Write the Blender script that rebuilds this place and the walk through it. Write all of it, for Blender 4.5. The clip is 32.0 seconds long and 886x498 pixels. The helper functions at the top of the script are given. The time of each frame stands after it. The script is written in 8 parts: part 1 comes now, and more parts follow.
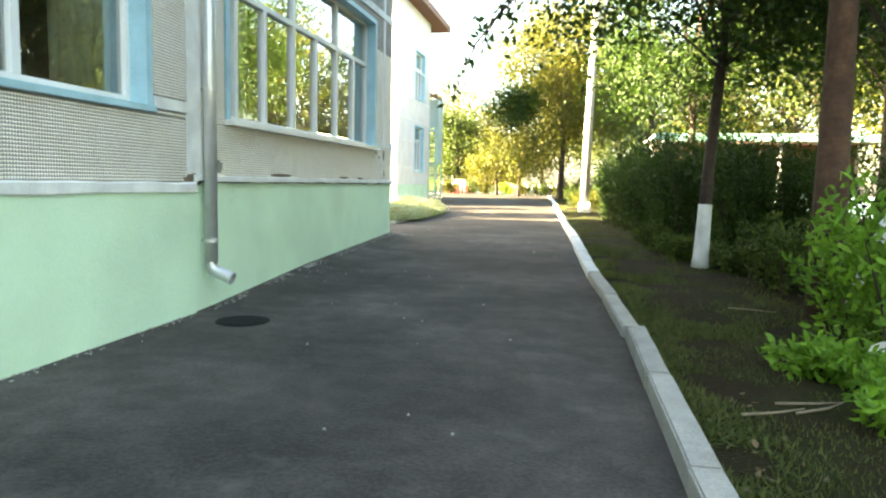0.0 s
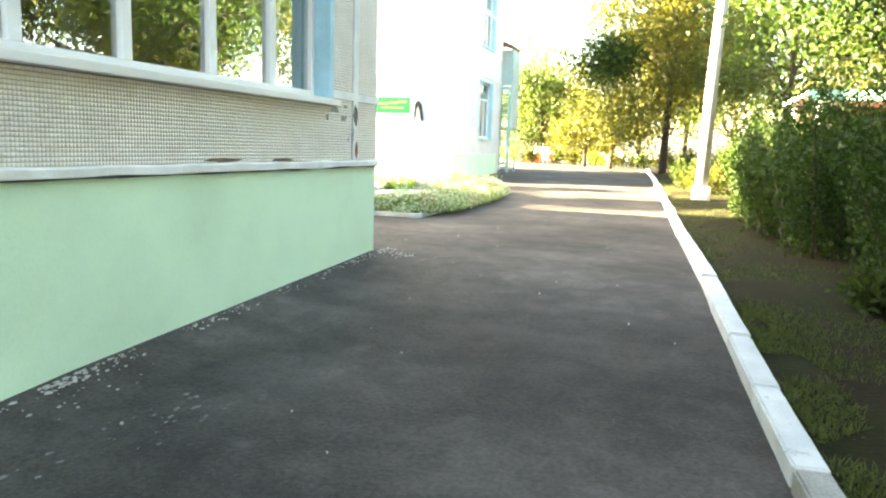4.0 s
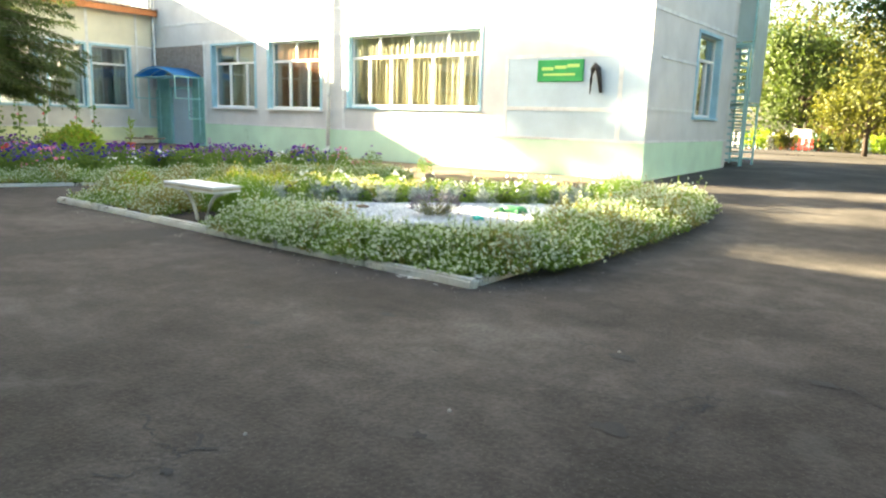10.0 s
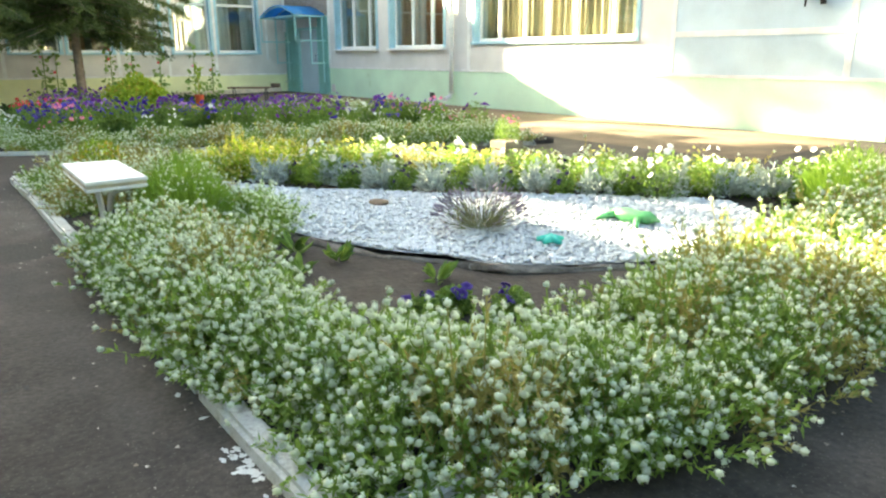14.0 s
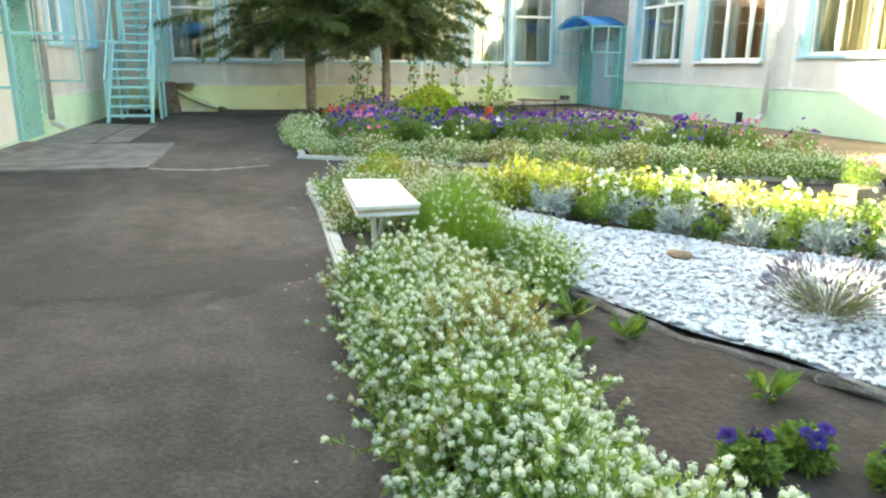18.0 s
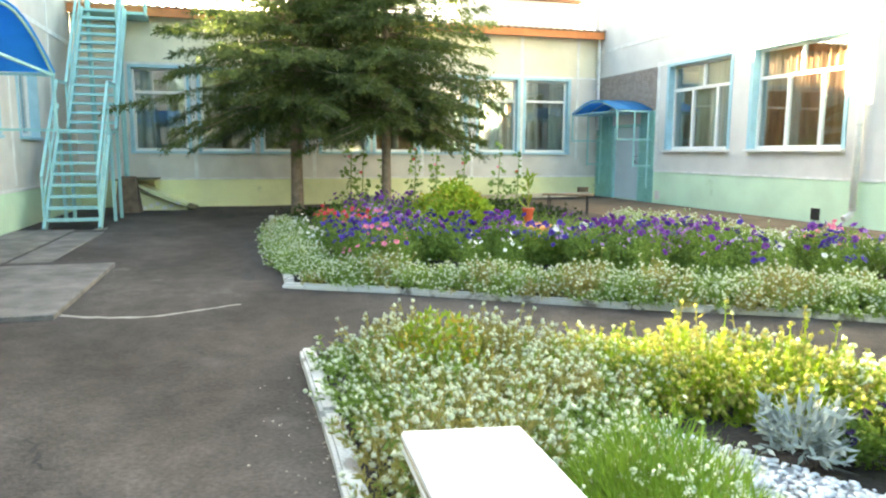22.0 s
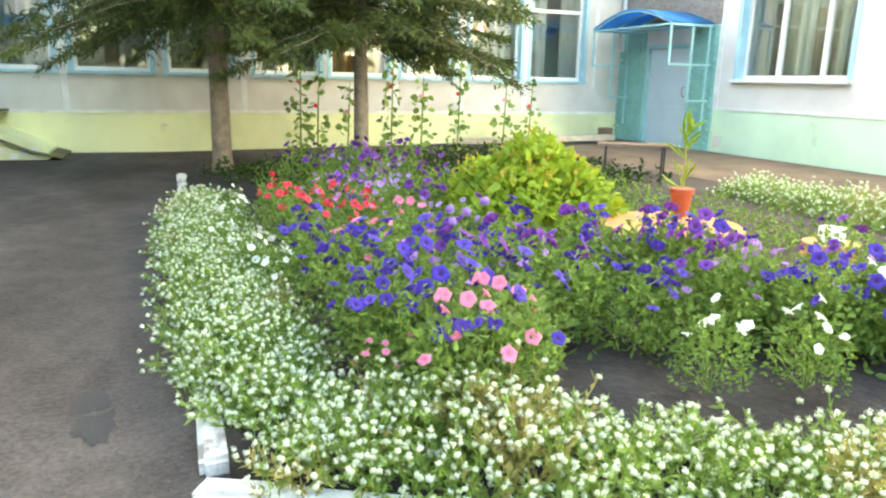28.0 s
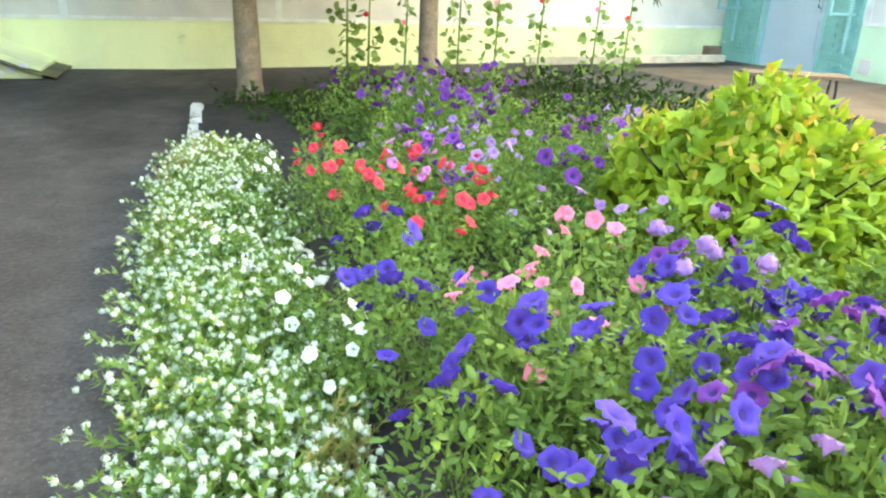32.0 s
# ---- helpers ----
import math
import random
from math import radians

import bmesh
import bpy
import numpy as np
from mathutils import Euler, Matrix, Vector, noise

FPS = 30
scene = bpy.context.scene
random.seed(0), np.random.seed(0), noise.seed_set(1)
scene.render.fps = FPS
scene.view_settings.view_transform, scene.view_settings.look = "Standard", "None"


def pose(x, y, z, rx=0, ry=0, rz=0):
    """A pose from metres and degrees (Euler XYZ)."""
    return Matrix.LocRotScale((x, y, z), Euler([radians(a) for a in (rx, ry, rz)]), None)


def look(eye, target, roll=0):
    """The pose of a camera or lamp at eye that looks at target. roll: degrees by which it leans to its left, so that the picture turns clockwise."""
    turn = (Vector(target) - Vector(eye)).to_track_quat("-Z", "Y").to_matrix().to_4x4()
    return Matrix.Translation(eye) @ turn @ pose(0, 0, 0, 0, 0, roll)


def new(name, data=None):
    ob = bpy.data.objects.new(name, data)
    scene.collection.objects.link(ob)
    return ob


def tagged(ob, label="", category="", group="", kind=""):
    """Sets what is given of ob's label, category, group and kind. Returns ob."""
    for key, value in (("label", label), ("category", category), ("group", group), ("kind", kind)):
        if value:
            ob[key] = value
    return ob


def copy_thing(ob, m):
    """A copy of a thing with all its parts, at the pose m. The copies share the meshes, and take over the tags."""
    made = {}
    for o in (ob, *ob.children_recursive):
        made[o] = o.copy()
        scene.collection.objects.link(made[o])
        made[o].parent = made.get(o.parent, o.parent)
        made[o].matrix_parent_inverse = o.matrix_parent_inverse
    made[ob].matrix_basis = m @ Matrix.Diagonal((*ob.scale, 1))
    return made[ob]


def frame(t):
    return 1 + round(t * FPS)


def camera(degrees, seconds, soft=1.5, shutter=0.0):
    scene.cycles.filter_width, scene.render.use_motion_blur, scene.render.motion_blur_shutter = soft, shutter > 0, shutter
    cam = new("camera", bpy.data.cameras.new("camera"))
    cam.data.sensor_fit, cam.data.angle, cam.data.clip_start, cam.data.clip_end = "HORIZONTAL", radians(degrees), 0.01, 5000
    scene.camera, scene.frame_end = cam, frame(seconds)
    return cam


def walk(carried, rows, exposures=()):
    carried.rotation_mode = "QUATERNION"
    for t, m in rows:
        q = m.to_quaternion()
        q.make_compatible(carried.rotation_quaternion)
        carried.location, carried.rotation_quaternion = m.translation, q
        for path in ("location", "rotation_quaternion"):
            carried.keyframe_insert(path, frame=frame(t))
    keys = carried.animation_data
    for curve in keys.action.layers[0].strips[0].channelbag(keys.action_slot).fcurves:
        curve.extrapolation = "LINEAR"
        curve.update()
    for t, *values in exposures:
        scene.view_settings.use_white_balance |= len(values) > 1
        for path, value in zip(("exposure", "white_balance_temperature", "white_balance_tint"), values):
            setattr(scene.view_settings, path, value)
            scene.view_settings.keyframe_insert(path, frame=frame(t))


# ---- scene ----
cam = camera(65.1, 32.0, soft=2.2)

# the walk
PATH = [
    (0, (0.562, 1.948, 1.072), (0.178, 3.902, 0.882), 1.2),
    (0.5, (0.431, 2.642, 1.124), (0.039, 4.591, 0.901), -0.8),
    (1, (0.349, 3.336, 1.116), (-0.055, 5.283, 0.903), -0.2),
    (1.5, (0.249, 4.054, 1.134), (-0.147, 5.994, 0.851), 0.4),
    (2, (0.266, 4.753, 1.115), (-0.137, 6.701, 0.911), 0.6),
    (4.5, (0.044, 8.594, 1.314), (-0.603, 10.461, 1.005), 2.2),
    (5, (-0.031, 9.236, 1.312), (-0.657, 11.112, 1.017), 1.2),
    (5.5, (-0.102, 9.77, 1.3), (-0.859, 11.599, 1.016), 2.3),
    (6, (-0.211, 10.389, 1.301), (-0.93, 12.233, 1.012), 0.4),
    (6.5, (-0.297, 10.979, 1.302), (-1.074, 12.801, 1.02), 1.9),
    (7, (-0.382, 11.56, 1.29), (-1.174, 13.369, 0.975), 1.9),
    (7.5, (-0.431, 12.13, 1.293), (-1.324, 13.891, 0.971), 0.7),
    (8, (-0.5, 12.669, 1.302), (-1.418, 14.421, 1.003), 1.6),
    (8.5, (-0.592, 13.204, 1.273), (-1.57, 14.927, 1.004), 1.3),
    (9, (-0.646, 13.698, 1.318), (-1.703, 15.373, 1.04), 1.6),
    (9.5, (-0.798, 14.188, 1.331), (-1.902, 15.834, 1.061), 0.9),
    (10, (-0.931, 14.716, 1.352), (-2.132, 16.272, 0.983), 1.7),
    (10.5, (-1.152, 15.224, 1.379), (-2.319, 16.822, 1.091), 1.5),
    (11, (-1.362, 15.761, 1.382), (-2.663, 17.257, 1.118), 1.6),
    (11.5, (-1.637, 16.269, 1.358), (-2.988, 17.7, 1.002), 0.6),
    (12, (-1.859, 16.808, 1.324), (-3.198, 18.236, 0.914), 1.3),
    (12.5, (-2.058, 17.279, 1.327), (-3.457, 18.631, 0.861), 1.9),
    (13, (-2.261, 17.707, 1.348), (-3.735, 18.967, 0.855), -0.3),
    (13.5, (-2.473, 18.146, 1.327), (-4.021, 19.294, 0.791), 1.2),
    (14, (-2.684, 18.459, 1.317), (-4.226, 19.615, 0.78), -0.2),
    (16.5, (-2.796, 18.921, 1.336), (-4.396, 19.891, 0.63), 1.1),
    (17, (-2.923, 18.884, 1.326), (-4.668, 19.569, 0.628), 1.9),
    (17.5, (-3.226, 18.796, 1.34), (-5.052, 19.327, 0.721), -0.6),
    (18, (-3.541, 18.778, 1.361), (-5.415, 19.252, 0.849), 0.6),
    (18.5, (-3.916, 18.829, 1.407), (-5.812, 19.247, 0.927), 2.2),
    (19, (-4.311, 18.848, 1.403), (-6.219, 19.315, 1.028), 0.5),
    (19.5, (-4.71, 18.871, 1.387), (-6.628, 19.3, 1.015), 2.1),
    (20, (-5.115, 18.89, 1.412), (-7.045, 19.275, 1.053), 3.4),
    (20.5, (-5.518, 18.87, 1.415), (-7.436, 19.32, 1.067), 0.7),
    (21, (-5.894, 18.887, 1.414), (-7.819, 19.367, 1.168), 0.4),
    (21.5, (-6.276, 18.88, 1.423), (-8.202, 19.353, 1.164), 2.1),
    (22, (-6.697, 18.856, 1.42), (-8.602, 19.396, 1.145), 0.2),
    (22.5, (-7.116, 18.858, 1.409), (-9.014, 19.431, 1.146), 2.2),
    (23, (-7.555, 18.866, 1.384), (-9.466, 19.361, 1.063), 1.9),
    (23.5, (-8.004, 18.897, 1.389), (-9.927, 19.342, 1.064), 1.2),
    (24, (-8.476, 18.97, 1.39), (-10.415, 19.325, 1.049), 2.2),
    (24.5, (-8.931, 18.972, 1.362), (-10.863, 19.353, 1.013), 0.7),
    (26.5, (-10.649, 19.01, 1.414), (-12.555, 19.513, 1.073), 0.6),
    (27, (-11.075, 19.028, 1.404), (-12.939, 19.654, 1.035), -0.1),
    (27.5, (-11.465, 19.091, 1.378), (-13.275, 19.816, 0.93), -0.2),
    (28, (-11.871, 19.185, 1.379), (-13.675, 19.91, 0.908), 1.2),
    (28.5, (-12.257, 19.27, 1.352), (-14.033, 20.014, 0.81), 0.7),
    (29, (-12.598, 19.392, 1.321), (-14.373, 20.097, 0.729), 2.0),
    (29.5, (-12.908, 19.505, 1.322), (-14.717, 20.088, 0.698), 2.5),
    (30, (-13.221, 19.549, 1.312), (-15.031, 20.089, 0.656), 0.5),
    (30.5, (-13.466, 19.571, 1.295), (-15.262, 20.081, 0.578), 1.2),
    (31, (-13.728, 19.593, 1.287), (-15.523, 20.043, 0.527), 1.1),
    (31.5, (-13.945, 19.533, 1.303), (-15.756, 20.04, 0.622), 0.9),
    (32, (-14.124, 19.464, 1.318), (-15.891, 20.075, 0.609), 1.9),
]
walk(cam, [(t, look(eye, target, roll)) for t, eye, target, roll in PATH],
     exposures=[(0, 4.72, 8000, 6), (2.5, 5.17, 8000, 8), (5, 5.16, 7950, 8), (8, 4.43, 7450, 7), (11, 3.8, 7400, 5), (13, 3.97, 7400, 3), (14.5, 4.03, 7400, 2), (17, 4.33, 7500, 1), (20, 4.38, 7500, 4), (24, 4.68, 7700, 4), (27, 5.06, 7900, 8), (29, 5.3, 7900, 8), (32, 5.45, 7600, 4)])

# ---- light ----
SUN = Vector((1.0, 0.33, -0.36)).normalized()
world = bpy.data.worlds.new("sky")
scene.world = world
world.use_nodes = True
_nt = world.node_tree
_sky = _nt.nodes.new("ShaderNodeTexSky")
_sky.sky_type = 'NISHITA'
_sky.sun_disc = False
_sky.sun_elevation = math.asin(-SUN.z)
_sky.sun_rotation = math.atan2(-SUN.x, -SUN.y)
_sky.air_density, _sky.dust_density, _sky.ozone_density = 1.0, 2.5, 1.0
_nt.nodes["Background"].inputs[1].default_value = 0.063
_nt.links.new(_sky.outputs[0], _nt.nodes["Background"].inputs[0])
_l = bpy.data.lights.new("sun", 'SUN')
_l.energy, _l.angle, _l.color = 5.0, radians(0.6), (1.0, 0.86, 0.62)
_sun = new("sun", _l)
_sun.matrix_world = look((-30, -10, 20), Vector((-30, -10, 20)) + SUN)


# ---- materials ----
def mat(name, col, rough=0.7, var=0.25, scale=6.0, fine=60.0, bump=0.2, metal=0.0, col2=None, spec=0.4, translucent=0.0, per_object=0.0, island=0.0, stain=None):
    """A surface with colour that varies at two scales and a fine relief."""
    m = bpy.data.materials.new(name)
    m.use_nodes = True
    nt = m.node_tree
    b = nt.nodes["Principled BSDF"]
    N, L = nt.nodes.new, nt.links.new
    b.inputs["Roughness"].default_value = rough
    b.inputs["Metallic"].default_value = metal
    b.inputs["Specular IOR Level"].default_value = spec
    co = N("ShaderNodeTexCoord")
    n1 = N("ShaderNodeTexNoise")
    n1.inputs["Scale"].default_value, n1.inputs["Detail"].default_value = scale, 5
    n2 = N("ShaderNodeTexNoise")
    n2.inputs["Scale"].default_value, n2.inputs["Detail"].default_value = fine, 3
    geo = N("ShaderNodeNewGeometry")
    for n in (n1, n2):
        L(geo.outputs["Position"], n.inputs["Vector"])
    c2 = col2 or tuple(max(0, c * (1 - var)) for c in col)
    mix = N("ShaderNodeMix")
    mix.data_type = 'RGBA'
    ramp = N("ShaderNodeMapRange")
    ramp.inputs["From Min"].default_value, ramp.inputs["From Max"].default_value = 0.35, 0.65
    L(n1.outputs["Fac"], ramp.inputs["Value"])
    fac = ramp.outputs["Result"]
    if per_object or island:
        src = N("ShaderNodeObjectInfo").outputs["Random"] if per_object else geo.outputs["Random Per Island"]
        mm = N("ShaderNodeMix")
        mm.inputs[0].default_value = per_object or island
        L(fac, mm.inputs[2])
        L(src, mm.inputs[3])
        fac = mm.outputs[0]
    L(fac, mix.inputs[0])
    mix.inputs[6].default_value, mix.inputs[7].default_value = (*col, 1), (*c2, 1)
    m2 = N("ShaderNodeMix")
    m2.data_type, m2.blend_type = 'RGBA', 'OVERLAY'
    m2.inputs[0].default_value = min(0.6, var)
    L(mix.outputs[2], m2.inputs[6])
    L(n2.outputs["Fac"], m2.inputs[7])
    out = m2.outputs[2]
    if stain:
        n3 = N("ShaderNodeTexNoise")
        n3.inputs["Scale"].default_value, n3.inputs["Detail"].default_value, n3.inputs["Roughness"].default_value = stain[1], 8, 0.65
        L(geo.outputs["Position"], n3.inputs["Vector"])
        r3 = N("ShaderNodeMapRange")
        r3.inputs["From Min"].default_value, r3.inputs["From Max"].default_value = stain[2], stain[2] + 0.08
        L(n3.outputs["Fac"], r3.inputs["Value"])
        m3 = N("ShaderNodeMix")
        m3.data_type = 'RGBA'
        L(r3.outputs["Result"], m3.inputs[0])
        L(out, m3.inputs[6])
        m3.inputs[7].default_value = (*stain[0], 1)
        out = m3.outputs[2]
    L(out, b.inputs["Base Color"])
    if bump:
        bp = N("ShaderNodeBump")
        bp.inputs["Strength"].default_value, bp.inputs["Distance"].default_value = bump, 0.01
        L(n2.outputs["Fac"], bp.inputs["Height"])
        L(bp.outputs["Normal"], b.inputs["Normal"])
    if translucent:
        tr = N("ShaderNodeBsdfTranslucent")
        L(out, tr.inputs["Color"])
        ms = N("ShaderNodeMixShader")
        ms.inputs[0].default_value = translucent
        L(b.outputs[0], ms.inputs[1])
        L(tr.outputs[0], ms.inputs[2])
        L(ms.outputs[0], nt.nodes["Material Output"].inputs["Surface"])
    return m


def glass_mat():
    m = bpy.data.materials.new("window_glass")
    m.use_nodes = True
    nt = m.node_tree
    N, L = nt.nodes.new, nt.links.new
    t, g, f, ms = N("ShaderNodeBsdfTransparent"), N("ShaderNodeBsdfGlossy"), N("ShaderNodeLayerWeight"), N("ShaderNodeMixShader")
    t.inputs[0].default_value = (0.86, 0.9, 0.88, 1)
    g.inputs["Roughness"].default_value = 0.01
    f.inputs["Blend"].default_value = 0.5
    pw, mr = N("ShaderNodeMath"), N("ShaderNodeMapRange")
    pw.operation = 'POWER'
    pw.inputs[1].default_value = 2.0
    mr.inputs["To Min"].default_value, mr.inputs["To Max"].default_value = 0.15, 0.9
    L(f.outputs["Facing"], pw.inputs[0])
    L(pw.outputs[0], mr.inputs["Value"])
    L(mr.outputs["Result"], ms.inputs[0])
    L(t.outputs[0], ms.inputs[1])
    L(g.outputs[0], ms.inputs[2])
    L(ms.outputs[0], nt.nodes["Material Output"].inputs["Surface"])
    return m


GLASS = glass_mat()
ASPHALT = mat("asphalt", (0.079, 0.0695, 0.061), 0.88, 0.6, 0.8, 38, 0.9, col2=(0.0535, 0.047, 0.0412), spec=0.25, stain=((0.091, 0.084, 0.075), 1.7, 0.6))


def weathered(m, wide, streak, grain):
    """Old asphalt: wide patches, worn streaks along the way walked and pale grit in the surface."""
    nt = m.node_tree
    N, L = nt.nodes.new, nt.links.new
    b = nt.nodes["Principled BSDF"]
    out = b.inputs["Base Color"].links[0].from_socket
    geo = N("ShaderNodeNewGeometry")
    for scale, stretch, amount, lo, hi in ((0.45, (1, 1, 1), wide, 0.4, 0.62), (4.5, (1, 1, 1), streak * 1.1, 0.4, 0.64), (1.3, (0.6, 1.5, 1), streak, 0.42, 0.66)):
        mp, nz, mr, mx = N("ShaderNodeMapping"), N("ShaderNodeTexNoise"), N("ShaderNodeMapRange"), N("ShaderNodeMix")
        mp.inputs["Scale"].default_value = stretch
        L(geo.outputs["Position"], mp.inputs["Vector"])
        L(mp.outputs[0], nz.inputs["Vector"])
        nz.inputs["Scale"].default_value, nz.inputs["Detail"].default_value = scale, 6
        mr.inputs["From Min"].default_value, mr.inputs["From Max"].default_value = lo, hi
        mr.inputs["To Min"].default_value, mr.inputs["To Max"].default_value = 1 - amount, 1 + amount
        L(nz.outputs["Fac"], mr.inputs["Value"])
        mx.data_type, mx.blend_type = 'RGBA', 'MULTIPLY'
        mx.inputs[0].default_value = 1.0
        L(out, mx.inputs[6])
        L(mr.outputs[0], mx.inputs[7])
        out = mx.outputs[2]
    vo, mr, mx = N("ShaderNodeTexVoronoi"), N("ShaderNodeMapRange"), N("ShaderNodeMix")
    vo.inputs["Scale"].default_value = 55
    L(geo.outputs["Position"], vo.inputs["Vector"])
    mr.inputs["From Min"].default_value, mr.inputs["From Max"].default_value = 0.22, 0.1
    mr.inputs["To Min"].default_value, mr.inputs["To Max"].default_value = 0.0, grain
    L(vo.outputs["Distance"], mr.inputs["Value"])
    mx.data_type = 'RGBA'
    L(mr.outputs[0], mx.inputs[0])
    L(out, mx.inputs[6])
    mx.inputs[7].default_value = (0.2, 0.19, 0.17, 1)
    L(mx.outputs[2], b.inputs["Base Color"])


weathered(ASPHALT, 0.24, 0.14, 0.35)
ASPHALT_PATCH = mat("patched_asphalt", (0.052, 0.048, 0.043), 0.88, 0.5, 1.4, 40, 0.9, col2=(0.043, 0.04, 0.036), spec=0.25)
ASPHALT_DARK = mat("dark_patch", (0.03, 0.03, 0.03), 0.8, 0.3, 3, 120, 0.4)
CONCRETE = mat("concrete", (0.22, 0.205, 0.185), 0.9, 0.45, 3, 60, 0.7, stain=((0.12, 0.112, 0.1), 2.2, 0.55))
KERB_GREY = mat("kerb_concrete", (0.42, 0.41, 0.37), 0.9, 0.35, 4, 70, 0.5, per_object=0.4, stain=((0.25, 0.23, 0.19), 5, 0.62))
WHITEWASH = mat("whitewash", (0.74, 0.76, 0.74), 0.85, 0.25, 5, 70, 0.5, per_object=0.3, stain=((0.4, 0.4, 0.37), 9, 0.61))
WHITEWASH_DIRTY = mat("dirty_whitewash", (0.74, 0.76, 0.74), 0.9, 0.35, 4, 60, 0.9, per_object=0.5, col2=(0.4, 0.4, 0.37), stain=((0.2, 0.19, 0.165), 3.5, 0.5))
WHITEWASH_WORN = mat("worn_whitewash", (0.74, 0.76, 0.74), 0.9, 0.35, 4, 60, 0.9, per_object=0.5, col2=(0.45, 0.45, 0.42), stain=((0.27, 0.26, 0.23), 5, 0.56))
SMEAR = mat("pale_cement_smear", (0.2, 0.2, 0.19), 0.9, 0.4, 20, 90, 0.2, col2=(0.1, 0.1, 0.095))
MANHOLE = mat("dull_manhole_iron", (0.012, 0.012, 0.012), 0.9, 0.4, 12, 60, 0.6, spec=0.15)
SOIL = mat("soil", (0.047, 0.04, 0.034), 0.95, 0.8, 6, 30, 1.0, col2=(0.03, 0.025, 0.021), stain=((0.085, 0.072, 0.06), 14, 0.63))
EDGING = mat("soil_stained_cement", (0.2, 0.18, 0.155), 0.9, 0.6, 7, 50, 0.7, col2=(0.085, 0.072, 0.06), stain=((0.42, 0.41, 0.39), 9, 0.62))
EARTH = mat("trodden_earth", (0.17, 0.125, 0.085), 0.95, 0.35, 2, 50, 0.7)
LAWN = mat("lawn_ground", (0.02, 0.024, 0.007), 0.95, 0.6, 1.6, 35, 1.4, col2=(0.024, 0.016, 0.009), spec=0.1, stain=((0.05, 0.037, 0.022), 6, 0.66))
LEAF_FRESH = mat("fresh_green_leaf", (0.22, 0.44, 0.035), 0.55, 0.4, 2.0, 20, 0.0, col2=(0.07, 0.16, 0.025), translucent=0.45, island=0.6)
MINT = mat("mint_plinth_paint", (0.63, 0.84, 0.62), 0.75, 0.14, 1.2, 40, 0.25, stain=((0.36, 0.52, 0.3), 1.1, 0.66))
LIME = mat("lime_plinth_paint", (0.82, 0.85, 0.5), 0.75, 0.2, 1.0, 40, 0.25, stain=((0.45, 0.54, 0.3), 1.4, 0.66))
PANEL = mat("grey_panel", (0.68, 0.66, 0.61), 0.88, 0.18, 1.5, 90, 0.4, stain=((0.5, 0.48, 0.44), 1.5, 0.66))
PANEL_B = mat("pale_panel", (0.7, 0.69, 0.66), 0.88, 0.14, 1.5, 90, 0.35)
SCREEN = mat("pale_teal_sheet", (0.5, 0.62, 0.6), 0.6, 0.15, 2, 60, 0.1)
PALE_BLUE = mat("pale_blue_panel", (0.52, 0.64, 0.7), 0.88, 0.14, 1.5, 90, 0.35)
CREAM = mat("cream_panel", (0.76, 0.73, 0.58), 0.88, 0.16, 1.3, 80, 0.3)
JOINT = mat("joint_filler", (0.8, 0.81, 0.78), 0.85, 0.2, 4, 70, 0.3)
TILE = mat("wall_tile", (0.9, 0.86, 0.77), 0.5, 0.2, 5, 90, 0.1, col2=(0.76, 0.7, 0.6), per_object=0.5)
TILE_J = mat("wall_tile_field", (0.9, 0.86, 0.77), 0.5, 0.2, 5, 90, 0.1, col2=(0.76, 0.7, 0.6), island=0.5)
BROWN_TILE = mat("brown_facing_tile", (0.4, 0.35, 0.31), 0.8, 0.3, 5, 70, 0.3, col2=(0.26, 0.22, 0.19), island=0.7)
MORTAR = mat("tile_mortar", (0.33, 0.31, 0.28), 0.95, 0.3, 6, 80, 0.4)
RUST = mat("bare_brown_cement", (0.2, 0.15, 0.11), 0.95, 0.4, 8, 70, 0.6)
RUST_ORANGE = mat("rusty_orange_filler", (0.4, 0.16, 0.04), 0.9, 0.6, 18, 70, 0.6)
PVC = mat("white_window_paint", (0.78, 0.78, 0.75), 0.4, 0.06, 3, 50, 0.05)
BLUE_FRAME = mat("light_blue_paint", (0.38, 0.62, 0.7), 0.5, 0.15, 4, 60, 0.1)
TEAL = mat("teal_paint", (0.25, 0.55, 0.5), 0.6, 0.18, 3, 50, 0.25)
TEAL_METAL = mat("teal_metal_paint", (0.33, 0.62, 0.62), 0.45, 0.12, 5, 50, 0.1)
DOOR_BLUE = mat("pale_blue_door_paint", (0.5, 0.62, 0.7), 0.5, 0.08, 2, 40, 0.08)
DOOR_WHITE = mat("white_door_paint", (0.74, 0.75, 0.7), 0.5, 0.08, 2, 40, 0.08)
CANOPY = mat("blue_polycarbonate", (0.05, 0.4, 0.8), 0.35, 0.1, 3, 40, 0.03, translucent=0.6)
HUMP = mat("dark_earthy_cement", (0.1, 0.085, 0.06), 0.95, 0.5, 3, 40, 1.0, col2=(0.16, 0.15, 0.06))
GALV = mat("galvanised_steel", (0.62, 0.63, 0.62), 0.35, 0.15, 5, 40, 0.05, metal=0.6)
ORANGE = mat("orange_fascia", (0.55, 0.2, 0.07), 0.6, 0.2, 3, 50, 0.1)
ROOFING = mat("corrugated_roofing", (0.42, 0.33, 0.27), 0.7, 0.25, 2, 40, 0.2)
BROWN_ROOF = mat("brown_roof", (0.22, 0.1, 0.06), 0.7, 0.2, 2, 40, 0.2)
